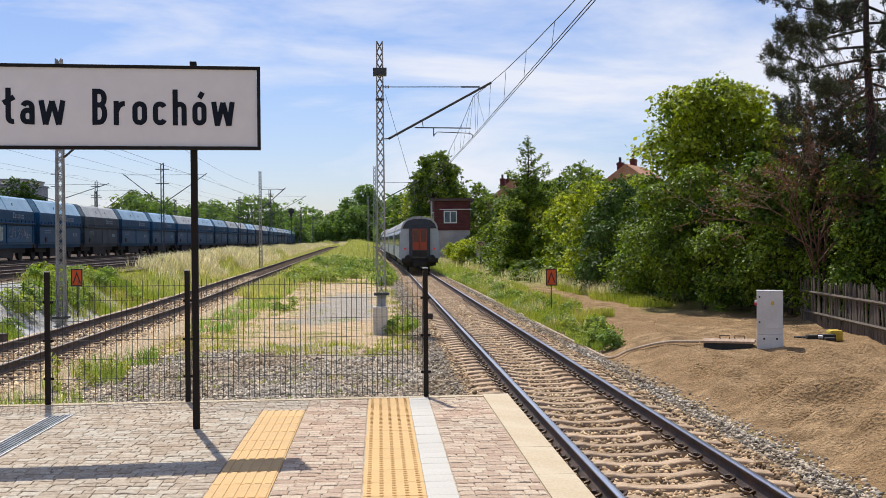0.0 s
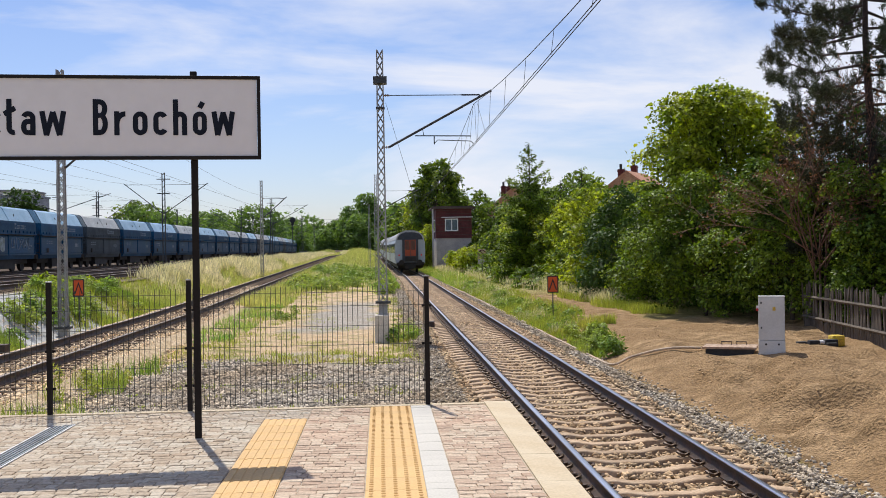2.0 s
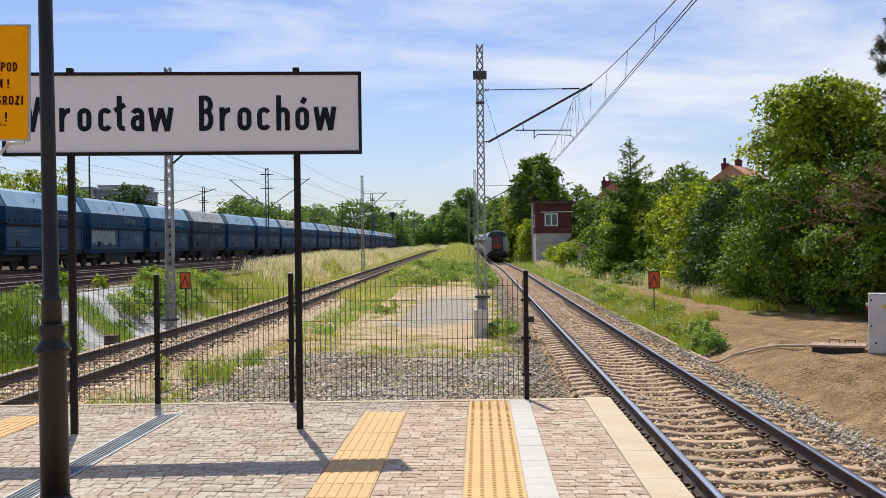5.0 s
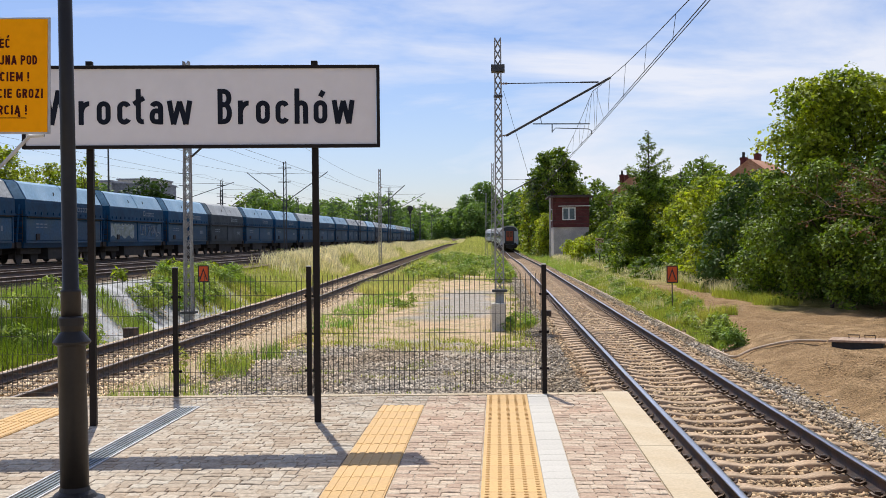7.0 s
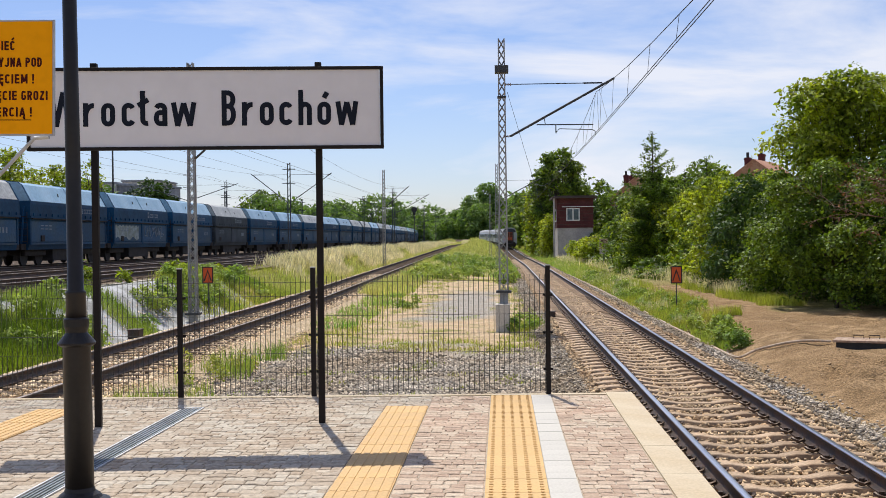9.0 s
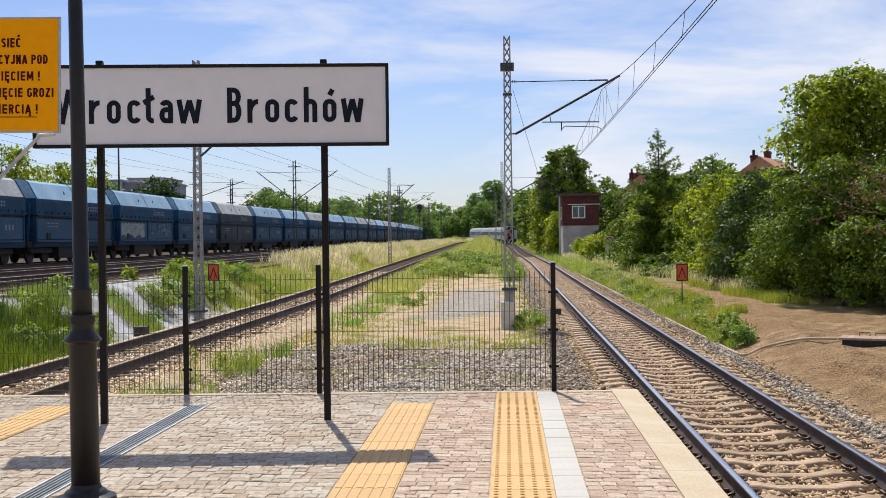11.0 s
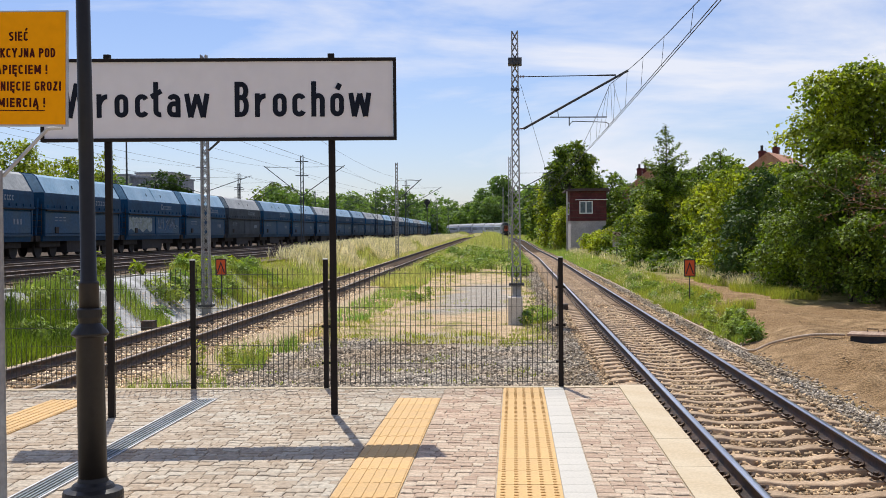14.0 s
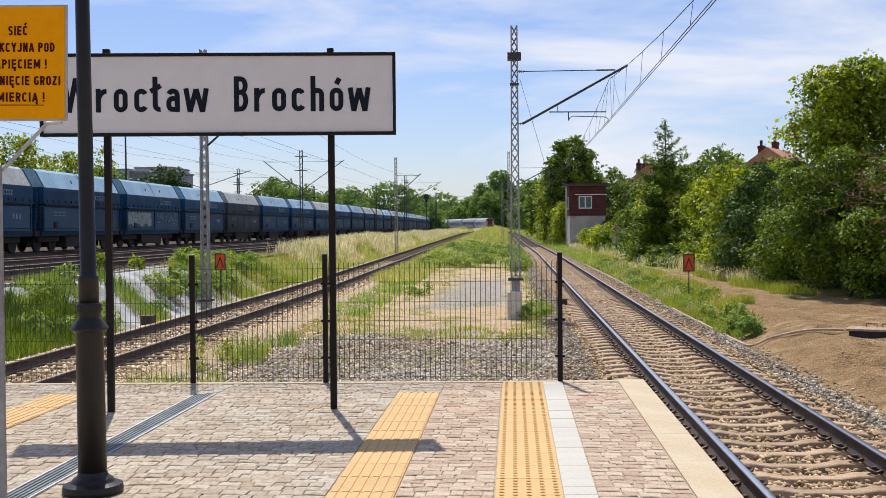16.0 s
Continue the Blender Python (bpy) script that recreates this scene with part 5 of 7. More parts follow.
# picket fence
pk = thing("picket_fence", Matrix.Identity(4), "weathered grey-brown paling fence under the pine", "fence")
a, b = Vector((11.9, 31.2)), Vector((10.6, 20.5))
n = 84
for i in range(n):
    p = a.lerp(b, i / n)
    h = 1.24 + random.uniform(-0.05, 0.04)
    bm = bmesh.new()
    x_, y_ = p
    w = 0.042
    box(bm, -0.012, 0.012, -w, w, 0, h - 0.06)
    box(bm, -0.0115, 0.0115, -w * 0.5, w * 0.5, h - 0.06, h)
    ob = part("paling", bm, M["oldwood"], pk)
    ob.matrix_local = pose(x_, y_, float(height(x_, y_)) - 0.03, random.uniform(-2, 2), random.uniform(-3, 3), random.uniform(-6, 6) - 7)
for z in (0.3, 0.85):
    bm = bmesh.new()
    tube(bm, (a.x - 0.05, a.y, float(height(*a)) + z), (b.x - 0.05, b.y, float(height(*b)) + z), 0.04, n=4)
    part("fence_rail", bm, M["oldwood"], pk)
# rubbish at its foot
rub = thing("rubbish_heap", pose(10.2, 25.4, float(height(10.2, 25.4))), "small heap of rubbish with a yellow crate against the fence", "rubbish")
bm = bmesh.new()
box(bm, 0.1, 0.4, -0.1, 0.2, 0.02, 0.28, bevel=0.05)
part("crate", bm, M["trash"], rub)
bm = bmesh.new()
for k in range(9):
    c = Vector((random.uniform(-0.6, 0.2), random.uniform(-0.4, 0.3), random.uniform(0.06, 0.16)))
    box(bm, c.x - 0.12, c.x + 0.12, c.y - 0.08, c.y + 0.08, c.z - 0.05, c.z + 0.05, bevel=0.02)
tagged(part("bags", bm, M["dark"], rub), kind="stuff")
bm = bmesh.new()
box(bm, -0.3, 0.05, -0.2, 0.0, 0.1, 0.17, bevel=0.03)
part("sack", bm, M["frame_white"], rub)

# round sign on a post by the bushes
rs = thing("round_sign", pose(8.1, 90, 0), "tan board with a dark crossed ring above a pale plate", "sign")
bm = bmesh.new()
tube(bm, (0, 0.03, -1.1), (0, 0.03, 1.5), 0.04, n=8)
part("post", bm, M["mastdark"], rs)
bm = bmesh.new()
box(bm, -0.34, 0.34, -0.02, 0.0, 0.72, 1.5, bevel=0.01)
part("board", bm, M["hose"], rs)
bm = bmesh.new()
box(bm, -0.34, 0.34, -0.02, 0.0, 0.3, 0.68, bevel=0.01)
part("lower_plate", bm, M["plaster"], rs)
bm = bmesh.new()
for k in range(20):
    a0, a1 = 2 * math.pi * k / 20, 2 * math.pi * (k + 1) / 20
    tube(bm, (0.26 * math.cos(a0), -0.03, 1.15 + 0.26 * math.sin(a0)), (0.26 * math.cos(a1), -0.03, 1.15 + 0.26 * math.sin(a1)), 0.03, n=4)
tube(bm, (-0.18, -0.03, 1.33), (0.18, -0.03, 0.97), 0.03, n=4)
part("ring", bm, M["brickred"], rs)


# ---- signal hut ----
def hut():
    top = thing("signal_box", pose(8.4, 132, 0), "two-storey signal box, dark red brick above pale plaster", "building")
    w, d, zm, zt, zb = 2.0, 3.2, 2.75, 6.1, -1.2
    bm = bmesh.new()
    box(bm, -w, w, -d + 0.1, d, zb, zm)
    part("lower_wall", bm, M["plaster"], top)
    bm = bmesh.new()
    box(bm, -w - 0.05, w + 0.05, -d, d + 0.05, zm, zt)
    part("upper_wall", bm, M["brickred"], top)
    bm = bmesh.new()
    box(bm, -w - 0.6, w + 0.5, -d - 0.55, d + 0.5, zt, zt + 0.16)
    box(bm, -w - 0.3, w + 0.3, -d - 0.3, d + 0.3, zt + 0.16, zt + 0.3)
    part("roof", bm, M["darkroof"], top)
    bm = bmesh.new()
    box(bm, -w + 0.55, w + 0.2, -d - 0.3, -d - 0.002, 5.1, 5.18)
    part("canopy", bm, M["frame_white"], top)
    for cx in (-0.25,):
        bm = bmesh.new()
        box(bm, cx - 0.75, cx + 0.75, -d - 0.05, -d - 0.004, 3.55, 4.98)
        win = part("window", bm, M["frame_white"], top)
        for s in (-1, 1):
            bm = bmesh.new()
            box(bm, cx + s * 0.35 - 0.28, cx + s * 0.35 + 0.28, -d - 0.062, -d - 0.052, 3.67, 4.86)
            part("pane", bm, M["glass"], win)
    bm = bmesh.new()
    box(bm, -w - 0.09, -w - 0.052, -1.8, 1.8, 3.5, 4.9)
    win = part("window", bm, M["frame_white"], top)
    for k in range(3):
        bm = bmesh.new()
        box(bm, -w - 0.1, -w - 0.092, -1.65 + 1.15 * k, -0.7 + 1.15 * k, 3.62, 4.8)
        part("pane", bm, M["glass"], win)
    bm = bmesh.new()
    tube(bm, (-w - 0.4, -d - 0.2, zb), (-w - 0.4, -d - 0.2, zt), 0.1, n=8)
    part("corner_post", bm, M["plaster"], top)
    for k in range(8):
        bm = bmesh.new()
        box(bm, -w - 0.06, w + 0.06, -d - 0.012, -d - 0.003, zm + 0.4 * k + 0.37, zm + 0.4 * k + 0.4)
        part("course", bm, M["darkroof"], top)


hut()


def house(x, y, wx, wy, eaves, ridge, turn, label, chimneys):
    top = thing("house", pose(x, y, -1.1, 0, 0, turn), label, "house", "houses behind the trees")
    bm = bmesh.new()
    box(bm, -wx, wx, -wy, wy, 0, eaves)
    part("wall", bm, M["whitewall"], top)
    bm = bmesh.new()
    extrude_x(bm, [(-wy - 0.5, eaves - 0.2), (wy + 0.5, eaves - 0.2), (wy + 0.5, eaves), (0, ridge), (-wy - 0.5, eaves)], -wx - 0.4, wx + 0.4)
    roof = part("roof", bm, M["rooftile"], top)
    for cx, cy, hgt in chimneys:
        bm = bmesh.new()
        box(bm, cx - 0.34, cx + 0.34, cy - 0.28, cy + 0.28, eaves, hgt)
        box(bm, cx - 0.39, cx + 0.39, cy - 0.33, cy + 0.33, hgt - 0.25, hgt - 0.1)
        part("chimney", bm, M["brickred"], roof)
        bm = bmesh.new()
        tube(bm, (cx - 0.15, cy, hgt), (cx - 0.15, cy, hgt + 0.5), 0.14, n=8)
        part("flue", bm, M["dark"], roof)
    for k in (-0.5, 0.5):
        bm = bmesh.new()
        box(bm, k * wx - 0.6, k * wx + 0.6, -wy - 0.04, -wy - 0.003, eaves - 2.4, eaves - 1.0)
        win = part("window", bm, M["frame_white"], top)
        bm = bmesh.new()
        box(bm, k * wx - 0.5, k * wx + 0.5, -wy - 0.055, -wy - 0.043, eaves - 2.3, eaves - 1.1)
        part("pane", bm, M["glass"], win)


house(25.8, 112, 3.6, 3.4, 7.2, 10.0, 62, "house with red tiled roof and chimneys behind trees", [(2.6, 1.0, 10.9), (-1.5, 1.2, 10.3)])
house(17.7, 143, 3.0, 3.8, 6.8, 10.2, 70, "house with orange tiled roof and tall brick chimneys", [(0.9, 2.2, 10.6), (0.4, 1.35, 10.5)])


def block(x, y, wx, wy, h, label, m, rows=2, cols=6):
    top = thing("far_building", pose(x, y, -1.1), label, "building", "buildings beyond the yard")
    bm = bmesh.new()
    box(bm, -wx, wx, -wy, wy, 0, h)
    part("wall", bm, m, top)
    bm = bmesh.new()
    box(bm, -wx - 0.2, wx + 0.2, -wy - 0.2, wy + 0.2, h, h + 0.3)
    part("roof", bm, M["greywall"], top)
    for r_ in range(rows):
        for c_ in range(cols):
            bm = bmesh.new()
            cx = -wx + 2 * wx * (c_ + 0.5) / cols
            cz_ = h * (r_ + 0.55) / rows
            box(bm, cx - wx / cols * 0.55, cx + wx / cols * 0.55, -wy - 0.05, -wy - 0.01, cz_ - 0.7, cz_ + 0.8)
            part("window", bm, M["glass"], top)


block(-66.5, 190, 2.4, 5, 12.6, "pale flat-roofed block beyond the wagons", M["whitewall"], 4, 3)
block(-61, 192, 4.2, 6, 12.2, "grey industrial hall beyond the wagons", M["greywall"], 2, 4)
block(-69.8, 222, 3.6, 6, 14.6, "pale block with a flat roof among trees", M["whitewall"], 4, 3)
block(-26, 620, 7, 6, 15.0, "grey flat-roofed block far down the line", M["greywall"], 3, 4)
block(-52, 430, 24, 3, 9.0, "long dark bridge-like building at the end of the yard", M["greywall"], 1, 14)


# ---- hopper wagons ----
def wagon(look_of="blue"):
    """A self-discharging hopper: sloping roof flaps, upper side, ledge with brackets, two lower side panels."""
    body_m = M["wagongrey"] if look_of == "grey" else M["wagonblue"]
    panel_m = M["wagongrey"] if look_of == "grey" else M["wagonpanel"]
    lid_m = M["wagonsheen"] if look_of in ("blue", "sprayed") else M["wagongreylight"]
    words = {"blue": "blue hopper wagon, roof flaps light blue with painted-in sheen, dark bogies", "sprayed": "blue hopper wagon with graffiti on its lower panels",
             "pale": "blue hopper wagon with faded grey roof flaps", "grey": "grey hopper wagon with a pale grey roof and dark bogies"}[look_of]
    top = thing("hopper_wagon", Matrix.Identity(4), words, "wagon", "row of hopper wagons")
    L = 5.3
    bm = bmesh.new()
    extrude_y(bm, [(-1.34, 0.8), (1.34, 0.8), (1.4, 1.1), (1.4, 2.3), (-1.4, 2.3), (-1.4, 1.1)], -L + 0.1, L - 0.1)
    low = part("lower_body", bm, body_m, top)
    bm = bmesh.new()
    extrude_y(bm, [(-1.5, 2.42), (1.5, 2.42), (1.5, 3.0), (1.47, 3.16), (-1.47, 3.16), (-1.5, 3.0)], -L + 0.02, L - 0.02)
    up = part("upper_body", bm, body_m, top)
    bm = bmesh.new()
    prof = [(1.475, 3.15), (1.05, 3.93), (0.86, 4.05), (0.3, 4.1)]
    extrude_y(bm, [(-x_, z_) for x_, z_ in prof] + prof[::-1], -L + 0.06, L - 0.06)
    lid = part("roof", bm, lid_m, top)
    for k in (-0.99, 0.0, 0.99):
        bm = bmesh.new()
        rib = [(1.5, 3.15), (1.075, 3.94), (0.87, 4.075), (0.3, 4.125)]
        w_ = 0.02 if k == 0 else 0.05
        extrude_y(bm, [(-x_, z_) for x_, z_ in rib] + rib[::-1], k * (L - 0.06) - w_, k * (L - 0.06) + w_)
        part("rib", bm, lid_m if k == 0 else body_m, lid)
    for y_ in (-1.4, 1.4):
        bm = bmesh.new()
        tube(bm, (1.33, y_, 3.47), (1.25, y_ + 0.12, 3.62), 0.025, n=5)
        part("latch", bm, M["bogie"], lid)
    bm = bmesh.new()
    box(bm, -1.56, 1.56, -L, L, 2.34, 2.42)
    ledge = part("ledge", bm, body_m, top)
    for k in range(14):
        bm = bmesh.new()
        y_ = -L + 0.4 + k * (2 * L - 0.8) / 13
        box(bm, 1.5, 1.55, y_ - 0.03, y_ + 0.03, 2.42, 2.56)
        part("bracket", bm, body_m, ledge)
    bm = bmesh.new()
    tube(bm, (1.52, -L + 0.2, 2.3), (1.52, L - 0.2, 2.3), 0.035, n=6)
    part("shaft", bm, M["bogie"], ledge)
    for y0, y1 in ((-L + 0.25, -0.14), (0.14, L - 0.25)):
        bm = bmesh.new()
        box(bm, 1.4, 1.44, y0, y1, 1.18, 2.2, bevel=0.012)
        part("side_panel", bm, panel_m, low)
        bm = bmesh.new()
        box(bm, 1.37, 1.47, y0, y1, 1.04, 1.14, bevel=0.01)
        part("sill", bm, panel_m, low)
    for y_ in (-L + 0.16, 0.0, L - 0.16):
        bm = bmesh.new()
        box(bm, 1.4, 1.47, y_ - 0.07, y_ + 0.07, 1.05, 2.3)
        part("stanchion", bm, body_m, low)
    bm = bmesh.new()
    box(bm, 1.44, 1.5, -L + 1.35, -L + 1.75, 1.2, 1.5, bevel=0.01)
    part("socket_box", bm, M["bogie"], low)
    # owner's marks, worn, as plain bars
    for y_, w_, h_ in ((1.0, 0.34, 0.34), (1.42, 0.2, 0.24), (1.67, 0.2, 0.24), (1.92, 0.2, 0.24), (2.2, 0.2, 0.24), (2.45, 0.2, 0.24), (2.7, 0.2, 0.24), (2.95, 0.2, 0.24)):
        bm = bmesh.new()
        box(bm, 1.5, 1.506, y_, y_ + w_ * 0.3, 2.68, 2.68 + h_)
        box(bm, 1.5, 1.506, y_ + w_ * 0.3, y_ + w_ * 0.8, 2.68, 2.68 + h_ * 0.25)
        box(bm, 1.5, 1.506, y_ + w_ * 0.3, y_ + w_ * 0.8, 2.68 + h_ * 0.75, 2.68 + h_)
        part("marking", bm, M["wagonmark"], up)
    for k in range(3):
        bm = bmesh.new()
        box(bm, 1.44, 1.446, 3.2 + 0.35 * k, 3.37 + 0.35 * k, 1.6, 1.85)
        part("marking", bm, M["wagonmark"], low)
    for k in range(6):
        bm = bmesh.new()
        box(bm, 1.44, 1.446, -3.9 + 0.5 * (k % 3), -3.55 + 0.5 * (k % 3), 1.95 - 0.16 * (k // 3), 2.0 - 0.16 * (k // 3))
        part("marking", bm, M["wagonmark"], low)
    if look_of == "sprayed":
        r = random.Random(8)
        for k in range(9):
            bm = bmesh.new()
            c = 0.7 + 0.45 * k
            pts = [(1.45 + 0.0006 * k, c + r.uniform(-0.3, 0.35), 1.75 + r.uniform(-0.42, 0.4)) for _ in range(5)]
            polytube(bm, pts, 0.035, n=5)
            part("graffiti_stroke", bm, M["wagonmark"], low)
        bm = bmesh.new()
        upper = [(-4.9 + 0.2 * k, 2.12 + 0.05 * math.sin(k * 2.1)) for k in range(22)]
        lower = [(-4.9 + 0.2 * k, 1.35 + 0.1 * math.sin(k * 0.9)) for k in range(22)]
        extrude_x(bm, lower + upper[::-1], 1.436, 1.443)
        part("graffiti_piece", bm, M["graffiti"], low, "pale sprayed lettering, illegible")
    bm = bmesh.new()
    box(bm, -1.25, 1.25, -L - 0.45, L + 0.45, 0.8, 1.08)
    box(bm, -1.2, 1.2, -1.9, 1.9, 0.22, 0.8)
    part("underframe", bm, M["bogie"], top)
    for y_ in (-3.6, 3.6):
        bm = bmesh.new()
        box(bm, -1.05, 1.05, y_ - 1.25, y_ + 1.25, 0.5, 0.8, bevel=0.05)
        bog = part("bogie", bm, M["bogie"], top)
        for d_ in (-0.9, 0.9):
            for s in (-0.76, 0.76):
                bm = bmesh.new()
                tube(bm, (s - 0.06, y_ + d_, 0.46), (s + 0.06, y_ + d_, 0.46), 0.455, n=16)
                part("wheel", bm, M["bogie"], bog)
    for s in (-0.87, 0.87):
        for e in (-1, 1):
            bm = bmesh.new()
            tube(bm, (s, e * (L + 0.4), 1.05), (s, e * (L + 0.6), 1.05), 0.2, n=10)
            part("buffer", bm, M["bogie"], top)
    # the end: slanting braces, a ladder and a platform rail
    bm = bmesh.new()
    for s in (-1.2, 1.2):
        tube(bm, (s, -L - 0.35, 1.1), (s, -L + 0.02, 2.9), 0.05, n=5)
    part("end_brace", bm, body_m, top)
    bm = bmesh.new()
    for s in (-0.3, 0.3):
        tube(bm, (1.1 + s, -L - 0.12, 1.1), (1.1 + s, -L - 0.12, 2.6), 0.02, n=4)
    for k in range(5):
        tube(bm, (0.8, -L - 0.12, 1.2 + 0.3 * k), (1.4, -L - 0.12, 1.2 + 0.3 * k), 0.02, n=4)
    part("ladder", bm, M["bogie"], top)
    return top


wagon_line = yard_line(-24.0)
first = {}
for k in range(-1, 25):
    yc = 52.4 + 11.75 * (k + 0.5)
    a_ = math.atan2(float(wagon_line(yc + 3) - wagon_line(yc - 3)), 6.0)
    m_ = pose(float(wagon_line(yc)), yc, YARD, 0, 0, -math.degrees(a_))
    g = "sprayed" if k == 1 else ("grey" if k in (3, 12, 17) else ("pale" if k in (-1, 6, 9, 10, 13, 16, 19) else "blue"))
    if g not in first:
        first[g] = wagon(g)
        first[g].matrix_basis = m_
    else:
        copy_thing(first[g], m_)


# ---- the departing train ----
def coach():
    top = thing("passenger_coach", Matrix.Identity(4), "light grey passenger coach with orange end doors", "coach", "departing train")
    L = 12.9
    prof = [(1.41, 0.95), (1.43, 2.2), (1.4, 2.95), (1.28, 3.3)]
    bm = bmesh.new()
    extrude_y(bm, [(-x_, z_) for x_, z_ in prof] + prof[::-1], -L, L)
    body = part("body", bm, M["coach"], top)
    bm = bmesh.new()
    prof = [(1.36, 3.24), (1.22, 3.62), (0.92, 3.92), (0.5, 4.08), (0.15, 4.12)]
    extrude_y(bm, [(-x_, z_) for x_, z_ in prof] + prof[::-1], -L - 0.03, L + 0.03)
    part("roof", bm, M["coachroof"], top)
    bm = bmesh.new()
    prof = [(1.24, 3.22), (1.1, 3.56), (0.84, 3.8), (0.4, 3.92)]
    extrude_y(bm, [(-x_, z_) for x_, z_ in prof] + prof[::-1], -L - 0.05, -L - 0.034)
    part("end_header", bm, M["coachdark"], top)
    bm = bmesh.new()
    box(bm, -0.76, 0.76, -L - 0.2, -L - 0.005, 1.12, 3.36, bevel=0.03)
    gang = part("gangway", bm, M["coachdark"], top)
    for s in (-1, 1):
        bm = bmesh.new()
        box(bm, s * 0.27 - 0.25, s * 0.27 + 0.25, -L - 0.225, -L - 0.202, 1.66, 3.2)
        dr = part("end_door", bm, M["coachdoor"], gang, "orange end door")
    bm = bmesh.new()
    for s in (-1, 1):
        box(bm, s * 0.27 - 0.19, s * 0.27 + 0.19, -L - 0.24, -L - 0.23, 2.25, 3.14)
    part("door_glass", bm, M["doorglass"], gang)
    bm = bmesh.new()
    box(bm, -1.32, 1.32, -L - 0.1, -L + 0.6, 0.72, 1.06, bevel=0.05)
    box(bm, -0.52, 0.52, -L - 0.215, -L - 0.1, 1.2, 1.6, bevel=0.02)
    box(bm, -0.5, 0.5, -L - 0.35, -L + 0.6, 0.45, 0.85, bevel=0.05)
    box(bm, -1.2, 1.2, -L + 0.5, L - 0.5, 0.5, 0.95)
    part("underframe", bm, M["bogie"], top)
    for s in (-0.87, 0.87):
        bm = bmesh.new()
        tube(bm, (s, -L - 0.6, 1.06), (s, -L, 1.06), 0.16, n=10)
        tube(bm, (s, -L - 0.66, 1.06), (s, -L - 0.6, 1.06), 0.25, n=14)
        part("buffer", bm, M["bogie"], top)
        bm = bmesh.new()
        tube(bm, (s * 1.22, -L - 0.03, 1.75), (s * 1.22, -L - 0.005, 1.75), 0.08, n=10)
        part("tail_lamp", bm, M["tail"], top, "red tail lamp")
    for k in range(10):
        for s in (-1, 1):
            bm = bmesh.new()
            yc = -9.4 + 2.05 * k
            box(bm, s * 1.435 - 0.006, s * 1.435 + 0.006, yc - 0.6, yc + 0.6, 1.95, 2.85)
            part("window", bm, M["glass"], body)
    for y_ in (-11.6, 11.6):
        for s in (-1, 1):
            bm = bmesh.new()
            box(bm, s * 1.435 - 0.006, s * 1.435 + 0.006, y_ - 0.45, y_ + 0.45, 1.1, 2.95)
            part("side_door", bm, M["coachdark"], body)
    for y_ in (-9.3, 9.3):
        bm = bmesh.new()
        box(bm, -1.1, 1.1, y_ - 1.6, y_ + 1.6, 0.4, 0.8, bevel=0.05)
        bog = part("bogie", bm, M["bogie"], top)
        for d_ in (-1.25, 1.25):
            for s in (-0.76, 0.76):
                bm = bmesh.new()
                tube(bm, (s - 0.06, y_ + d_, 0.46), (s + 0.06, y_ + d_, 0.46), 0.455, n=16)
                part("wheel", bm, M["bogie"], bog)
    return top


M["tail"] = mat("tail", (0.5, 0.01, 0.008), (0.45, 0.01, 0.008), rough=0.3, bump=0)
tail_p = M["tail"].node_tree.nodes["Principled BSDF"]
tail_p.inputs["Emission Color"].default_value, tail_p.inputs["Emission Strength"].default_value = (1, 0.05, 0.03, 1), 0.25
M["doorglass"] = mat("doorglass", (0.11, 0.028, 0.016), (0.085, 0.024, 0.016), rough=0.2, bump=0)
COACHES = [coach()]
for k in range(4):
    COACHES.append(copy_thing(COACHES[0], pose(0, 0, 0)))


def tail_at(t):
    """Where the rear of the train is on the line."""
    return 82.0 + 12.0 * t + 0.36 * t * t


# ---- plants ----
def leaves(P, N, size, r, long=1.5):
    """Rhombic leaves at P that face about N."""
    n = len(P)
    N = N / np.maximum(np.linalg.norm(N, axis=1, keepdims=True), 1e-6)
    up = r.normal(size=(n, 3))
    A = np.cross(N, up)
    A /= np.maximum(np.linalg.norm(A, axis=1, keepdims=True), 1e-6)
    B = np.cross(N, A)
    s = (size * r.uniform(0.6, 1.35, n))[:, None]
    V = np.stack([P - A * s * 0.5 * long, P + B * s * 0.42 + N * s * 0.1, P + A * s * 0.5 * long, P - B * s * 0.42 + N * s * 0.1], 1)
    return V


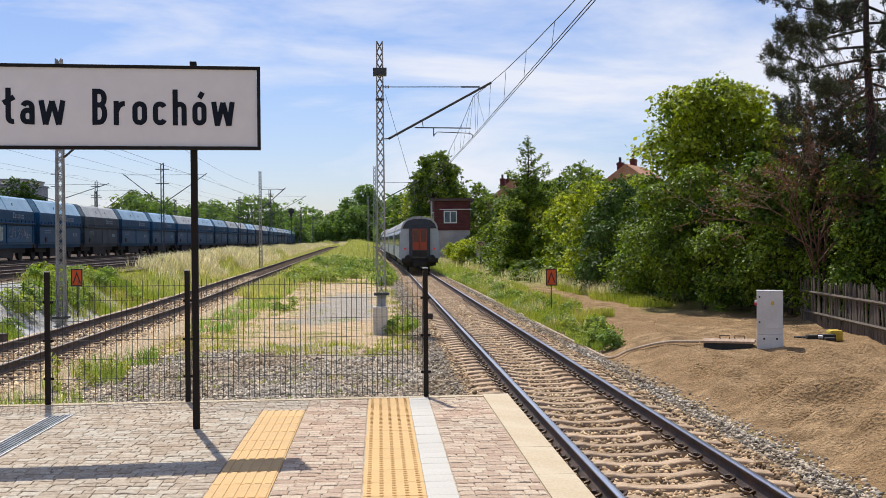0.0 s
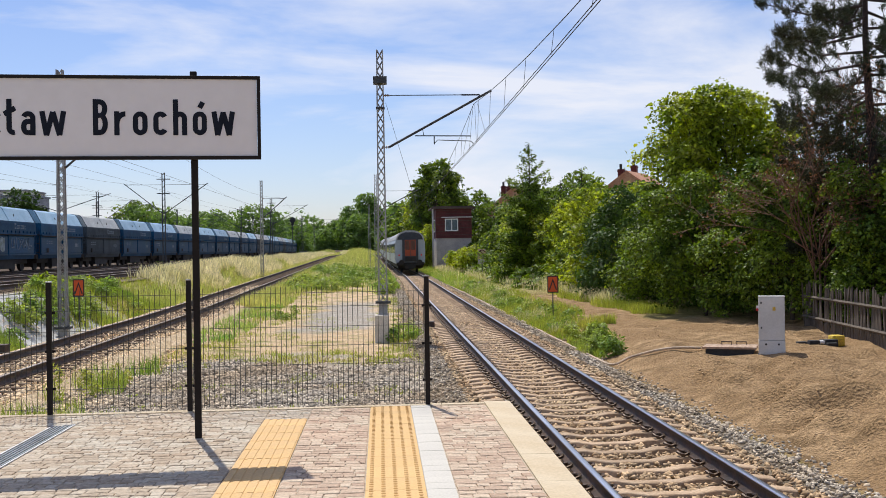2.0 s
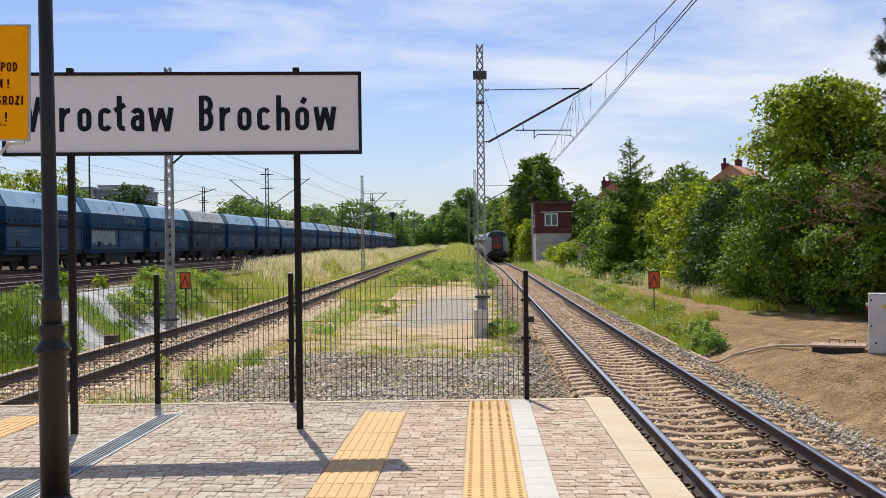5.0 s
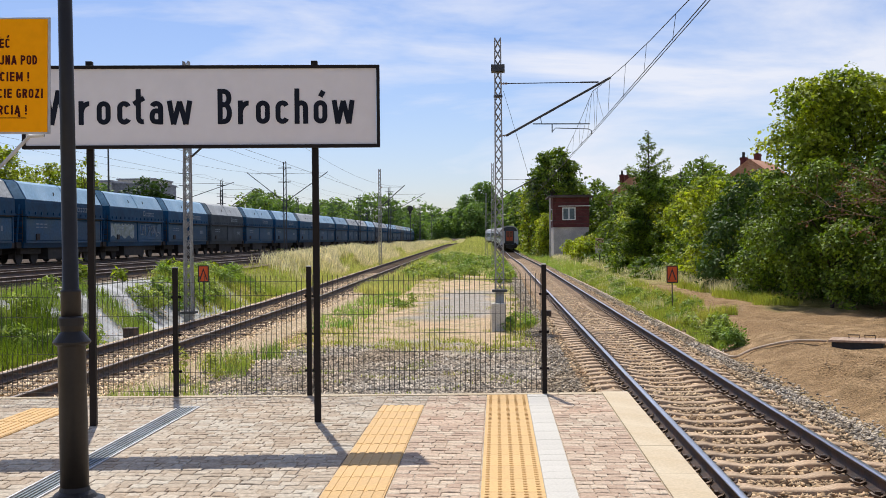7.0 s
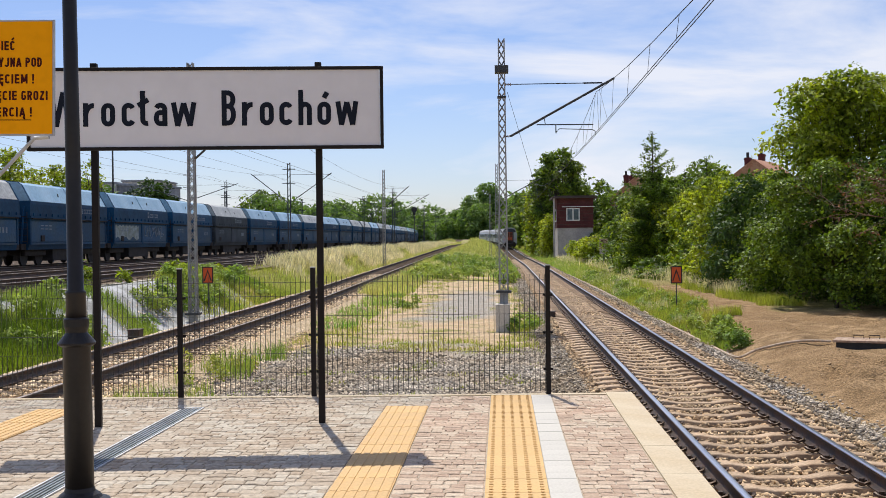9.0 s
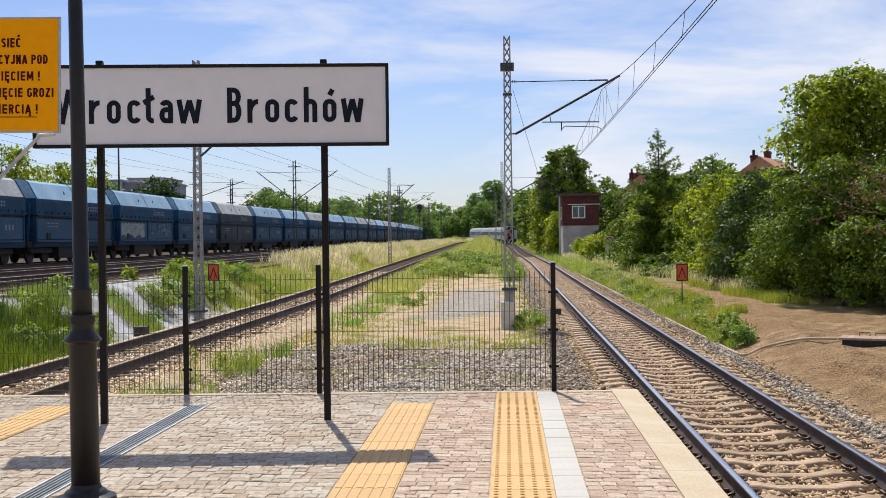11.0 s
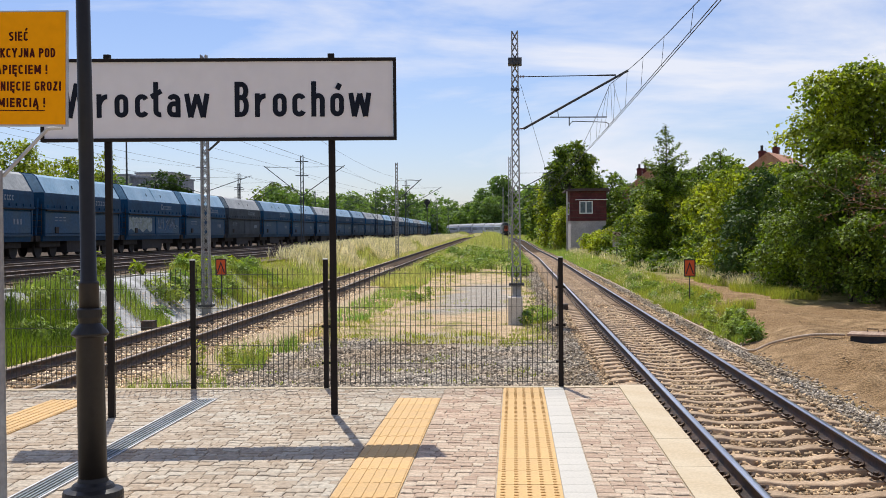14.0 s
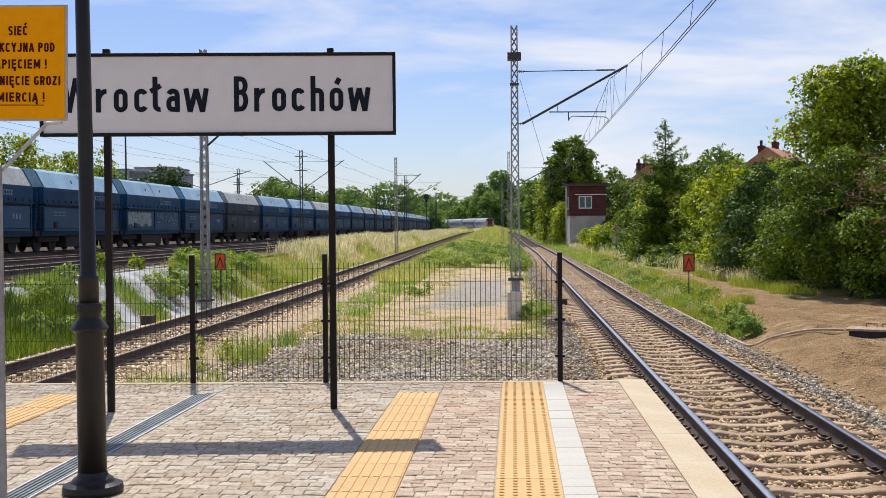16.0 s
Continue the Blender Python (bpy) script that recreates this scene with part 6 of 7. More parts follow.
def crown(clumps, count, size, seed, droop=0.3, shell=0.55, long=1.5, spray=9):
    """Leaves in flat sprays on many overlapping clumps; a clump is a centre and three radii."""
    r = np.random.default_rng(seed)
    C, R3 = np.array([c[0] for c in clumps]), np.array([c[1] for c in clumps])
    w = (R3[:, 0] * R3[:, 1] + R3[:, 0] * R3[:, 2] + R3[:, 1] * R3[:, 2])
    n = max(count // spray, 1)
    pick = r.choice(len(clumps), n, p=w / w.sum())
    d = r.normal(size=(n, 3))
    d[:, 2] += 0.35
    d /= np.linalg.norm(d, axis=1, keepdims=True)
    rad = shell + (1 - shell) * r.random(n) ** 0.5 + 0.12 * np.abs(r.normal(size=n))
    wob = 1 + 0.22 * np.sin(d[:, 0] * 7 + pick) * np.sin(d[:, 1] * 6 + pick * 2) + 0.16 * np.sin(d[:, 2] * 11 + pick * 3)
    P = C[pick] + d * R3[pick] * (rad * wob)[:, None]
    # each spray is a tilted disc that leans outwards
    up = d * 0.75 + np.array([0, 0, 0.55 + droop]) + r.normal(size=(n, 3)) * 0.3
    up /= np.linalg.norm(up, axis=1, keepdims=True)
    P, U, D = np.repeat(P, spray, 0), np.repeat(up, spray, 0), np.repeat(d, spray, 0)
    o = r.normal(size=P.shape) * size * 1.25
    o -= U * np.sum(o * U, axis=1, keepdims=True) * 0.72
    P = P + o - np.array([0, 0, 1.0]) * (np.sum(o * o, axis=1, keepdims=True) / (size * 9))
    N = U + D * 0.15 + r.normal(size=P.shape) * 0.6
    V = leaves(P, N, size, r, long)
    return V.reshape(-1, 3), np.arange(len(P) * 4).reshape(-1, 4)


def limb_set(bm, base, tips, r0):
    """A bent trunk with limbs that reach for the tips."""
    base = Vector(base)
    topmost = max(tips, key=lambda p: p[2])
    crownbase = base.lerp(Vector((base.x * 0.6 + topmost[0] * 0.4, base.y * 0.6 + topmost[1] * 0.4, topmost[2])), 0.4)
    mid = base.lerp(crownbase, 0.5) + Vector((random.uniform(-0.1, 0.1), random.uniform(-0.1, 0.1), 0))
    tube(bm, base, mid, r0, r0 * 0.8, n=9)
    tube(bm, mid, crownbase, r0 * 0.8, r0 * 0.62, n=9)
    for p in tips:
        p = Vector(p)
        a = base.lerp(crownbase, random.uniform(0.55, 1.0))
        b = a.lerp(p, 0.5) + Vector((random.uniform(-0.3, 0.3), random.uniform(-0.3, 0.3), random.uniform(0.0, 0.4)))
        tube(bm, a, b, r0 * 0.4, r0 * 0.24, n=6)
        tube(bm, b, p, r0 * 0.24, r0 * 0.06, n=5)


def broadleaf(name, x, y, h, rx, ry, low, count, size, m, label, category="tree", clumps=16, seed=0, trunk=0.16, group="", shape=1.0):
    """A tree or bush: trunk, limbs, and a ragged crown from low to h."""
    r = random.Random(seed)
    gz = float(height(x, y))
    top = thing(name, pose(x, y, gz), label, category, group)
    cl = []
    spread = (1.35 if category == "bush" else 1.75) / math.sqrt(clumps)
    for k in range(clumps):
        f = (k + 0.5) / clumps
        zc = low + (h - low) * (0.03 + 0.88 * f)
        fall = math.sin(math.pi * (0.22 + 0.66 * f)) ** shape
        a = k * 2.4 + r.uniform(-0.5, 0.5)
        q = r.uniform(0.45, 0.98) * fall
        s = r.uniform(0.7, 1.3) * (0.55 + 0.45 * fall) * spread
        cl.append(((rx * q * math.cos(a), ry * q * math.sin(a), zc), (rx * s, ry * s, 0.75 * s * (rx + ry) / 2)))
    V, F = crown(cl, int(count * 1.55), size * 0.82, seed + 1, shell=0.5 if category == "bush" else 0.3)
    V[:, 2] = np.maximum(V[:, 2], 0.02)
    bm = bmesh.new()
    limb_set(bm, (0, 0, -0.1), [c[0] for c in cl], trunk)
    part("trunk", bm, M["bark"], top)
    raw("crown", V, F, m, top)
    return top


def conifer(x, y, h, rad, count, size, m, label, seed, low=0.6, droop=-0.25):
    """A spire of drooping whorls."""
    r = np.random.default_rng(seed)
    gz = float(height(x, y))
    top = thing("spruce", pose(x, y, gz), label, "tree", "conifers")
    whorls = int((h - low) / 0.24)
    bm = bmesh.new()
    tube(bm, (0, 0, -0.1), (0, 0, h), 0.14, 0.012, n=8)
    P, N = [], []
    for k in range(whorls):
        z = low + (h - low) * (k + r.uniform(-2.5, 2.5) * (1 - k / whorls)) / whorls
        reach = rad * (1 - k / whorls) ** 1.05 + 0.15
        arms = 7 if k < whorls * 0.5 else (4 if k < whorls * 0.7 else 2)
        for a in range(arms):
            an = 2 * math.pi * (a + 0.37 * k) / arms + r.uniform(-0.25, 0.25)
            le = reach * (r.uniform(0.45, 1.2) if r.random() < 0.8 else r.uniform(1.0, 1.45))
            tip = np.array([math.cos(an) * le, math.sin(an) * le, z + le * (droop + r.uniform(-0.2, 0.2) + 0.75 * k / whorls)])
            tube(bm, (0, 0, z), tip, 0.022, 0.006, n=4, caps=False)
            m_ = max(int(count * le * (1 - 0.55 * k / whorls) / (whorls * 7 * rad * 0.5)), 5)
            f = r.random(m_) ** 0.7
            base = np.array([0, 0, z])
            side = np.array([-math.sin(an), math.cos(an), 0])
            p = base + (tip - base) * f[:, None] + side * (r.uniform(-0.42, 0.42, m_) * le * (1.1 - f))[:, None] + r.normal(size=(m_, 3)) * np.array([0.06, 0.06, 0.13])
            P.append(p)
            N.append(np.tile([0, 0, 1.0], (m_, 1)) + r.normal(size=(m_, 3)) * 0.6)
    part("trunk", bm, M["pinebark"], top)
    V = leaves(np.concatenate(P), np.concatenate(N), size, r, long=2.4)
    raw("foliage", V.reshape(-1, 3), np.arange(len(V) * 4).reshape(-1, 4), m, top)


def pine(x, y, h, seed):
    """A tall pine: long bare limbs, their outer halves set with tufts of needles that turn up."""
    r = np.random.default_rng(seed)
    gz = float(height(x, y))
    top = thing("pine", pose(x, y, gz), "tall dark pine with bare limbs and tufts of needles", "tree")
    bm = bmesh.new()

    def stem(z):
        return Vector((0.14 * math.sin(z * 0.55), 0.1 * math.cos(z * 0.4), z))
    for k in range(12):
        a, b = -0.1 + h * k / 12, -0.1 + h * (k + 1) / 12
        tube(bm, stem(a), stem(b), 0.2 * (1 - 0.85 * k / 12), 0.2 * (1 - 0.85 * (k + 1) / 12), n=9)
    tufts = []
    n = 62
    for k in range(n):
        z = 1.6 + (h - 1.9) * (k / n) ** 0.95
        an = k * 2.399 + r.uniform(-0.35, 0.35)
        le = (2.1 + 1.7 * math.sin(math.pi * min(z / h, 1) ** 0.8)) * r.uniform(0.55, 1.05) * (1.0 if z < 0.8 * h else 0.7)
        a = stem(z)
        tip = a + Vector((math.cos(an) * le, math.sin(an) * le, r.uniform(-0.18, 0.3) * le))
        mid = a.lerp(tip, 0.55) + Vector((0, 0, -0.1 * le))
        tube(bm, a, mid, 0.045, 0.028, n=5)
        tube(bm, mid, tip, 0.028, 0.009, n=5)
        bare = 0.3 if z > 0.45 * h else 0.42
        for j in range(int(20 + 9 * le)):
            f = bare + (1.03 - bare) * r.random() ** 0.75
            c = a.lerp(mid, f / 0.55) if f < 0.55 else mid.lerp(tip, (f - 0.55) / 0.45)
            o = Vector(r.normal(size=3)) * 0.13 * le * (1.25 - f)
            e = c + o + Vector((math.cos(an), math.sin(an), 0.5)) * 0.12
            tube(bm, c, e, 0.011, 0.005, n=3, caps=False)
            tufts.append((np.array(e), np.array([math.cos(an) * 0.35, math.sin(an) * 0.35, 0.75])))
    part("trunk", bm, M["pinebark"], top)
    m_ = 58
    T = np.repeat(np.array([p for p, _ in tufts]), m_, 0)
    G = np.repeat(np.array([g for _, g in tufts]), m_, 0)
    d = r.normal(size=T.shape)
    d /= np.linalg.norm(d, axis=1, keepdims=True)
    d = d + G * 0.7
    d /= np.linalg.norm(d, axis=1, keepdims=True)
    A = T + r.normal(size=T.shape) * 0.035 + G * r.uniform(-0.12, 0.16, len(T))[:, None]
    B = A + d * r.uniform(0.09, 0.16, len(T))[:, None]
    S = np.cross(d, r.normal(size=T.shape))
    S /= np.linalg.norm(S, axis=1, keepdims=True)
    V = np.stack([A - S * 0.011, A + S * 0.011, B], 1)
    raw("needles", V.reshape(-1, 3), np.arange(len(V) * 3).reshape(-1, 3), M["needle"], top)


def withered_shrub(x, y, h, seed):
    """A brittle shrub: bare twigs that fork and hang, with a few dead leaves."""
    r = random.Random(seed)
    top = thing("dead_bush", pose(x, y, float(height(x, y))), "reddish-brown withered shrub in front of the pine", "bush")
    bm, ends = bmesh.new(), []

    def fork(p, d, le, th, depth):
        q = p + d * le
        tube(bm, p, q, th, th * 0.6, n=4 if depth < 3 else 3, caps=False)
        if depth == 5:
            ends.append(q)
            return
        for _ in range(3 if depth in (1, 2, 3, 4) else 5):
            nd = (d + Vector((r.uniform(-0.8, 0.8), r.uniform(-0.8, 0.8), r.uniform(-0.55, 0.35)))).normalized()
            fork(p.lerp(q, r.uniform(0.55, 1.0)), nd, le * r.uniform(0.55, 0.85), max(th * 0.58, 0.006), depth + 1)
    for k in range(3):
        fork(Vector((r.uniform(-0.2, 0.2), r.uniform(-0.2, 0.2), -0.05)), Vector((r.uniform(-0.2, 0.2), r.uniform(-0.2, 0.2), 1)).normalized(), h * 0.42, 0.04, 0)
    tagged(part("brushwood", bm, M["twig"], top), kind="stuff")
    rr = np.random.default_rng(seed)
    P = np.repeat(np.array([e[:] for e in ends]), 3, 0)
    P = P + rr.normal(size=P.shape) * 0.07
    V = leaves(P, rr.normal(size=P.shape), 0.05, rr)
    raw("dead_leaves", V.reshape(-1, 3), np.arange(len(P) * 4).reshape(-1, 4), M["dead"], top)


# tangle of bushes and trees on the far side of the near line
BUSH = "dense leafy green bush in the tangled hedge"
# leaf_dark bushes carry the hedge's inner shade in their leaf colour
spec = [
    (10.9, 37.5, 4.6, 2.3, 2.4, 0.0, 9000, 0.13, "leaf"), (12.4, 33.5, 4.6, 2.2, 2.2, 0.0, 8000, 0.13, "leaf"), (13.6, 30.0, 4.2, 2.0, 2.2, 0.0, 7000, 0.13, "leaf"),
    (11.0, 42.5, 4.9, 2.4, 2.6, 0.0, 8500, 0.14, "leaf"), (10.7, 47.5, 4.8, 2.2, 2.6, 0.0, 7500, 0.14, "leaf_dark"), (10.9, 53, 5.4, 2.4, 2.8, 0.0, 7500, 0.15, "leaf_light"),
    (10.4, 58.5, 5.0, 2.2, 2.8, 0.0, 6500, 0.16, "leaf"), (10.6, 65, 5.6, 2.5, 3.0, 0.0, 6500, 0.17, "leaf_light"), (9.3, 61, 2.7, 1.5, 2.0, 0.0, 3500, 0.15, "leaf"),
    (10.4, 72, 5.2, 2.4, 3.2, 0.0, 5500, 0.18, "leaf_light"), (10.2, 81, 5.2, 2.4, 3.4, 0.0, 5000, 0.2, "leaf_light"), (9.9, 79, 6.6, 2.0, 2.4, 0.0, 5500, 0.17, "leaf"), (6.0, 144, 5.6, 1.2, 4.0, 0.0, 3500, 0.24, "leaf_light"), (10.4, 92, 5.6, 2.5, 3.6, 0.0, 4500, 0.22, "leaf_light"),
    (9.9, 103, 4.4, 2.2, 3.6, 0.0, 4000, 0.22, "leaf"), (8.6, 110, 2.4, 1.5, 2.4, 0.0, 2000, 0.2, "leaf_light"), (8.9, 118, 2.2, 2.2, 2.4, 0.0, 2200, 0.2, "leaf_light"),
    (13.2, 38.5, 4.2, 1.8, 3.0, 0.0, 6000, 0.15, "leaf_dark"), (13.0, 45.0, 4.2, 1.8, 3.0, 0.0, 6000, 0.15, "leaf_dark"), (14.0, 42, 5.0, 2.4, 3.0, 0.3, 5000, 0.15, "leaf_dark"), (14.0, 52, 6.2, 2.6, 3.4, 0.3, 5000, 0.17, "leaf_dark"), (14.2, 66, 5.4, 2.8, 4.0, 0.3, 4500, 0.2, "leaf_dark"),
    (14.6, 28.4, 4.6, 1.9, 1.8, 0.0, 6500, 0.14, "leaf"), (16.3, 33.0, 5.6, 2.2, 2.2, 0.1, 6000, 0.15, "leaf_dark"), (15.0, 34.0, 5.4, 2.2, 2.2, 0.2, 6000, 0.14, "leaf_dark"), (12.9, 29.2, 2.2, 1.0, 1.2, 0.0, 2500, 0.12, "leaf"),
    (6.2, 150, 3.0, 1.4, 6, 0.0, 3000, 0.22, "leaf"), (5.9, 165, 3.6, 1.6, 8, 0.0, 3000, 0.26, "leaf"), (6.0, 190, 4.2, 1.8, 10, 0.0, 3000, 0.3, "leaf"), (6.0, 215, 5.0, 1.6, 12, 0.0, 3000, 0.34, "leaf"), (11.6, 127, 3.0, 1.6, 2.4, 0.0, 2200, 0.2, "leaf"),
    (14.5, 84, 7.8, 3.0, 4.5, 0.3, 4500, 0.24, "leaf"), (14.8, 105, 8.0, 3.4, 5.0, 0.3, 4500, 0.28, "leaf"),
]
for i, (x_, y_, h_, rx_, ry_, lo_, n_, s_, m_) in enumerate(spec):
    if 55 < y_ < 108 and x_ < 12:
        x_ += 1.5
    if h_ > 4 and (y_ < 40 or 56 < y_ < 72):
        h_ = h_ * 1.1
    if h_ > 4 and y_ < 60:
        lo_ = 0.25
    if y_ < 46:
        n_, s_ = int(n_ * 1.9), s_ * 0.8
    else:
        n_ = int(n_ * 1.3)
    broadleaf("bush", x_, y_, h_, rx_, ry_, lo_, n_, s_, M[m_], BUSH if m_ == "leaf" else ("yellow-green leafy bush in the hedge" if m_ == "leaf_light" else "hedge bush with shade put into its dark leaf colour"), "bush", clumps=22, seed=30 + i, trunk=0.07, group="hedge bushes", shape=0.55)
broadleaf("walnut_tree", 12.45, 40.5, 8.1, 2.35, 2.4, 4.0, 18000, 0.14, M["leaf_light"], "broad-leaved tree with bright green foliage above the hedge", clumps=22, seed=3, trunk=0.17, shape=0.7)
withered_shrub(12.2, 30.6, 6.3, 5)
pine(14.0, 31.5, 12.5, 7)
pine(16.9, 31.0, 10.0, 17)
conifer(10.0, 75, 9.1, 2.9, 34000, 0.105, M["leaf"], "young spruce with a feathery top", 2, droop=0.0)
conifer(11.9, 66, 6.8, 2.2, 16000, 0.11, M["leaf"], "slender spruce rising out of the bushes", 4, droop=-0.05)
conifer(11.6, 72, 6.4, 2.1, 15000, 0.11, M["leaf"], "slender spruce rising out of the bushes", 6, droop=-0.05)
FAR = "full-crowned broad-leaved tree far down the line"
for i, (x_, y_, h_, rx_, ry_, n_, s_, m_) in enumerate([
        (7.7, 152, 15.2, 3.4, 5, 17000, 0.33, "leaf"), (5.0, 160, 11.5, 1.5, 3, 2200, 0.38, "leaf_light"), (12.5, 158, 11, 4, 5, 5000, 0.42, "leaf"), (20.5, 150, 11.0, 3.6, 5, 5000, 0.42, "leaf"), (8.8, 165, 11, 4, 5, 4000, 0.45, "leaf_dark"),
        (11.5, 140, 7.5, 2.5, 3, 4000, 0.3, "leaf_dark"), (13.6, 136, 8.4, 2.6, 3, 4000, 0.3, "leaf"), (7.2, 172, 8, 2.6, 5, 3000, 0.4, "leaf"), (8.6, 205, 11, 4, 6, 4000, 0.5, "leaf"), (7.5, 240, 12, 4.5, 7, 4000, 0.55, "leaf"), (8, 290, 15, 5, 8, 4000, 0.6, "leaf"),
        (6, 345, 17, 6, 9, 5000, 0.7, "leaf_far"), (-13.6, 500, 20, 5, 9, 4500, 0.8, "leaf_far"), (-5.5, 505, 27.5, 7.5, 9, 6500, 0.8, "leaf_far"), (-9.5, 490, 17, 6, 9, 4500, 0.8, "leaf_far"), (1, 500, 21, 6, 9, 4500, 0.8, "leaf_far"), (8, 500, 23, 6, 9, 4500, 0.8, "leaf_far"), (-19, 520, 14, 7, 9, 4000, 0.8, "leaf_far"), (-30, 540, 14, 9, 9, 4000, 0.9, "leaf_far"), (-42, 530, 13, 9, 9, 4000, 0.9, "leaf_far"), (2, 520, 17, 8, 9, 4000, 0.8, "leaf_far"), (6, 430, 16, 7, 9, 4000, 0.8, "leaf_far"), (-25, 500, 10, 6, 8, 3000, 0.8, "leaf_far"),
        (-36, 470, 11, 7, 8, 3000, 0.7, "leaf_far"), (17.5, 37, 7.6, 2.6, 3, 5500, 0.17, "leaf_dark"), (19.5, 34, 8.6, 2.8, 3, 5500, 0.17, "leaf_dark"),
        (-33, 165, 8.5, 5, 5, 3500, 0.4, "leaf_far"), (-37, 175, 9.6, 4.5, 5, 3500, 0.4, "leaf"), (-47, 150, 10.4, 3.6, 4, 3500, 0.38, "leaf_dark"), (-60, 160, 11.5, 6, 5, 3500, 0.45, "leaf_far"), (-55, 120, 12.6, 5.5, 5, 9000, 0.3, "leaf_light"), (-57.5, 142, 12.0, 5.0, 4, 7000, 0.32, "leaf_light"), (-48.5, 132, 12.4, 2.0, 2.2, 1500, 0.26, "leaf_light"),
        (-68, 130, 13, 7, 6, 4500, 0.42, "leaf"), (-80, 150, 15, 8, 6, 4500, 0.45, "leaf"), (-33, 300, 14, 9, 8, 4500, 0.6, "leaf_far"), (-44, 310, 13, 8, 8, 4000, 0.6, "leaf_far"), (-42, 255, 10, 8, 8, 4000, 0.5, "leaf_far"), (-27, 330, 11, 7, 8, 3500, 0.6, "leaf_far"), (-52, 280, 11, 8, 8, 4000, 0.6, "leaf_far")]):
    broadleaf("tree", x_, y_, h_, rx_, ry_, 0.0, int(n_ * (0.62 if y_ > 190 else 0.85)), s_ * (1.25 if y_ > 190 else 1.05), M[m_], FAR, clumps=58, seed=80 + i, trunk=0.25, group="far trees", shape=0.62)
# woods on the skyline
V, F = crown([((x_, 760 + 40 * math.sin(x_ * 0.07), 5 + 3 * math.sin(x_ * 0.11)), (16, 12, 11 + 4 * math.sin(x_ * 0.23))) for x_ in range(-300, 330, 14)], 30000, 2.2, 11)
V[:, 2] = np.maximum(V[:, 2], -1.5)
tagged(raw("far_woods", V, F, M["leaf_far"]), "green belt of woods on the skyline", "woods", kind="stuff")


def blades(name, x, y, tall, wide, m, label, category="grass", seed=0, lean=0.35, heads=False):
    """Single blades that taper and lean."""
    r = np.random.default_rng(seed)
    n = len(x)
    z = height(x, y)
    h = tall * r.uniform(0.45, 1.25, n)
    a = r.uniform(0, 6.283, n)
    w = wide * r.uniform(0.6, 1.3, n)
    dx, dy = np.cos(a), np.sin(a)
    le = h * lean * r.uniform(-1, 1, n)
    le2 = h * lean * r.uniform(-1, 1, n)
    B = np.c_[x, y, z - 0.02]
    S = np.c_[dx, dy, 0 * dx] * w[:, None] * 0.5
    Mid = B + np.c_[le * 0.4, le2 * 0.4, h * 0.6]
    Tip = B + np.c_[le, le2, h]
    V = np.stack([B - S, B + S, Mid + S * (1.6 if heads else 0.7), Tip, Mid - S * (1.6 if heads else 0.7)], 1).reshape(-1, 3)
    k = np.arange(n)[:, None] * 5
    tri = np.concatenate([k + np.array([0, 1, 2]), k + np.array([0, 2, 4]), k + np.array([4, 2, 3])])
    return tagged(raw(name, V, tri, m), label, category, kind="stuff")


def patchy(x, y, cut, scale=0.5, seed=0.0):
    f = np.sin(x * scale * 2.1 + seed) * np.sin(y * scale * 1.3 + seed * 2) + 0.6 * np.sin(x * scale * 4.7 - y * scale * 2.9 + seed) + 0.4 * np.sin(y * scale * 6.1 + x * 1.3)
    return f > cut


rg = np.random.default_rng(21)


def field(n, x0, x1, y0, y1, power=1.5):
    return rg.uniform(x0, x1, n), y0 + (y1 - y0) * rg.random(n) ** power


# verge beyond the near line: green weeds by the track, a bare path, then long grass under the hedge
x, y = field(90000, 4.7, 7.4, 27, 135, 1.7)
k = (x < 5.5 + np.clip((y - 30) / 30, 0, 1) * 1.1 + 0.35 * lumps(x, y, 1.6, 11)) & (lumps(x, y, 0.8, 12) + 0.5 * lumps(x, y, 0.3, 34) > -0.1) & (x - near_line(y) > 2.15 + 0.25 * lumps(x, y, 1.1, 13))
blades("verge_grass", x[k], y[k], 0.2, 0.014, M["lush"], "green grass and weeds along the verge", seed=1)
x, y = field(40000, 4.7, 7.0, 33, 135, 1.6)
k = (lumps(x, y, 1.1, 14) + 0.5 * lumps(x, y, 0.35, 35) > 0.1) & (x - near_line(y) > 2.0)
blades("yellow_verge_grass", x[k], y[k], 0.3, 0.014, M["grass_yellow"], "yellow-green grass mixed into the verge", seed=3)
x, y = field(16000, 5.1, 7.0, 34, 120, 1.5)
k = (lumps(x, y, 1.3, 36) > 0.05) & (x < 5.7 + np.clip((y - 34) / 25, 0, 1) * 1.0)
blades("straw_grass", x[k], y[k], 0.36, 0.01, M["grass_pale"], "dry straw stalks among the verge weeds", seed=18)
x, y = field(60000, 8.0, 11.2, 35, 135, 1.5)
k = (x > 8.6 + 0.5 * lumps(x, y, 2.0, 15) - np.clip((y - 62) / 20, 0, 1) * 2.4) & (x < 10.0 + 0.4 * lumps(x, y, 1.5, 18)) & (y > 39 + 2 * lumps(x, y, 1.2, 19))
blades("hedge_grass", x[k], y[k], 0.32, 0.016, M["grass_yellow"], "uncut grass at the foot of the hedge", seed=2)
x, y = field(20000, 5.8, 10.4, 44, 135, 1.3)
k = (lumps(x, y, 2.2, 16) > 0.0) & (x > 8.6 - np.clip((y - 55) / 30, 0, 1) * 2.6)
blades("dry_verge_grass", x[k], y[k], 0.6, 0.013, M["grass_pale"], "pale seeding grass before the hedge", seed=17, heads=True)
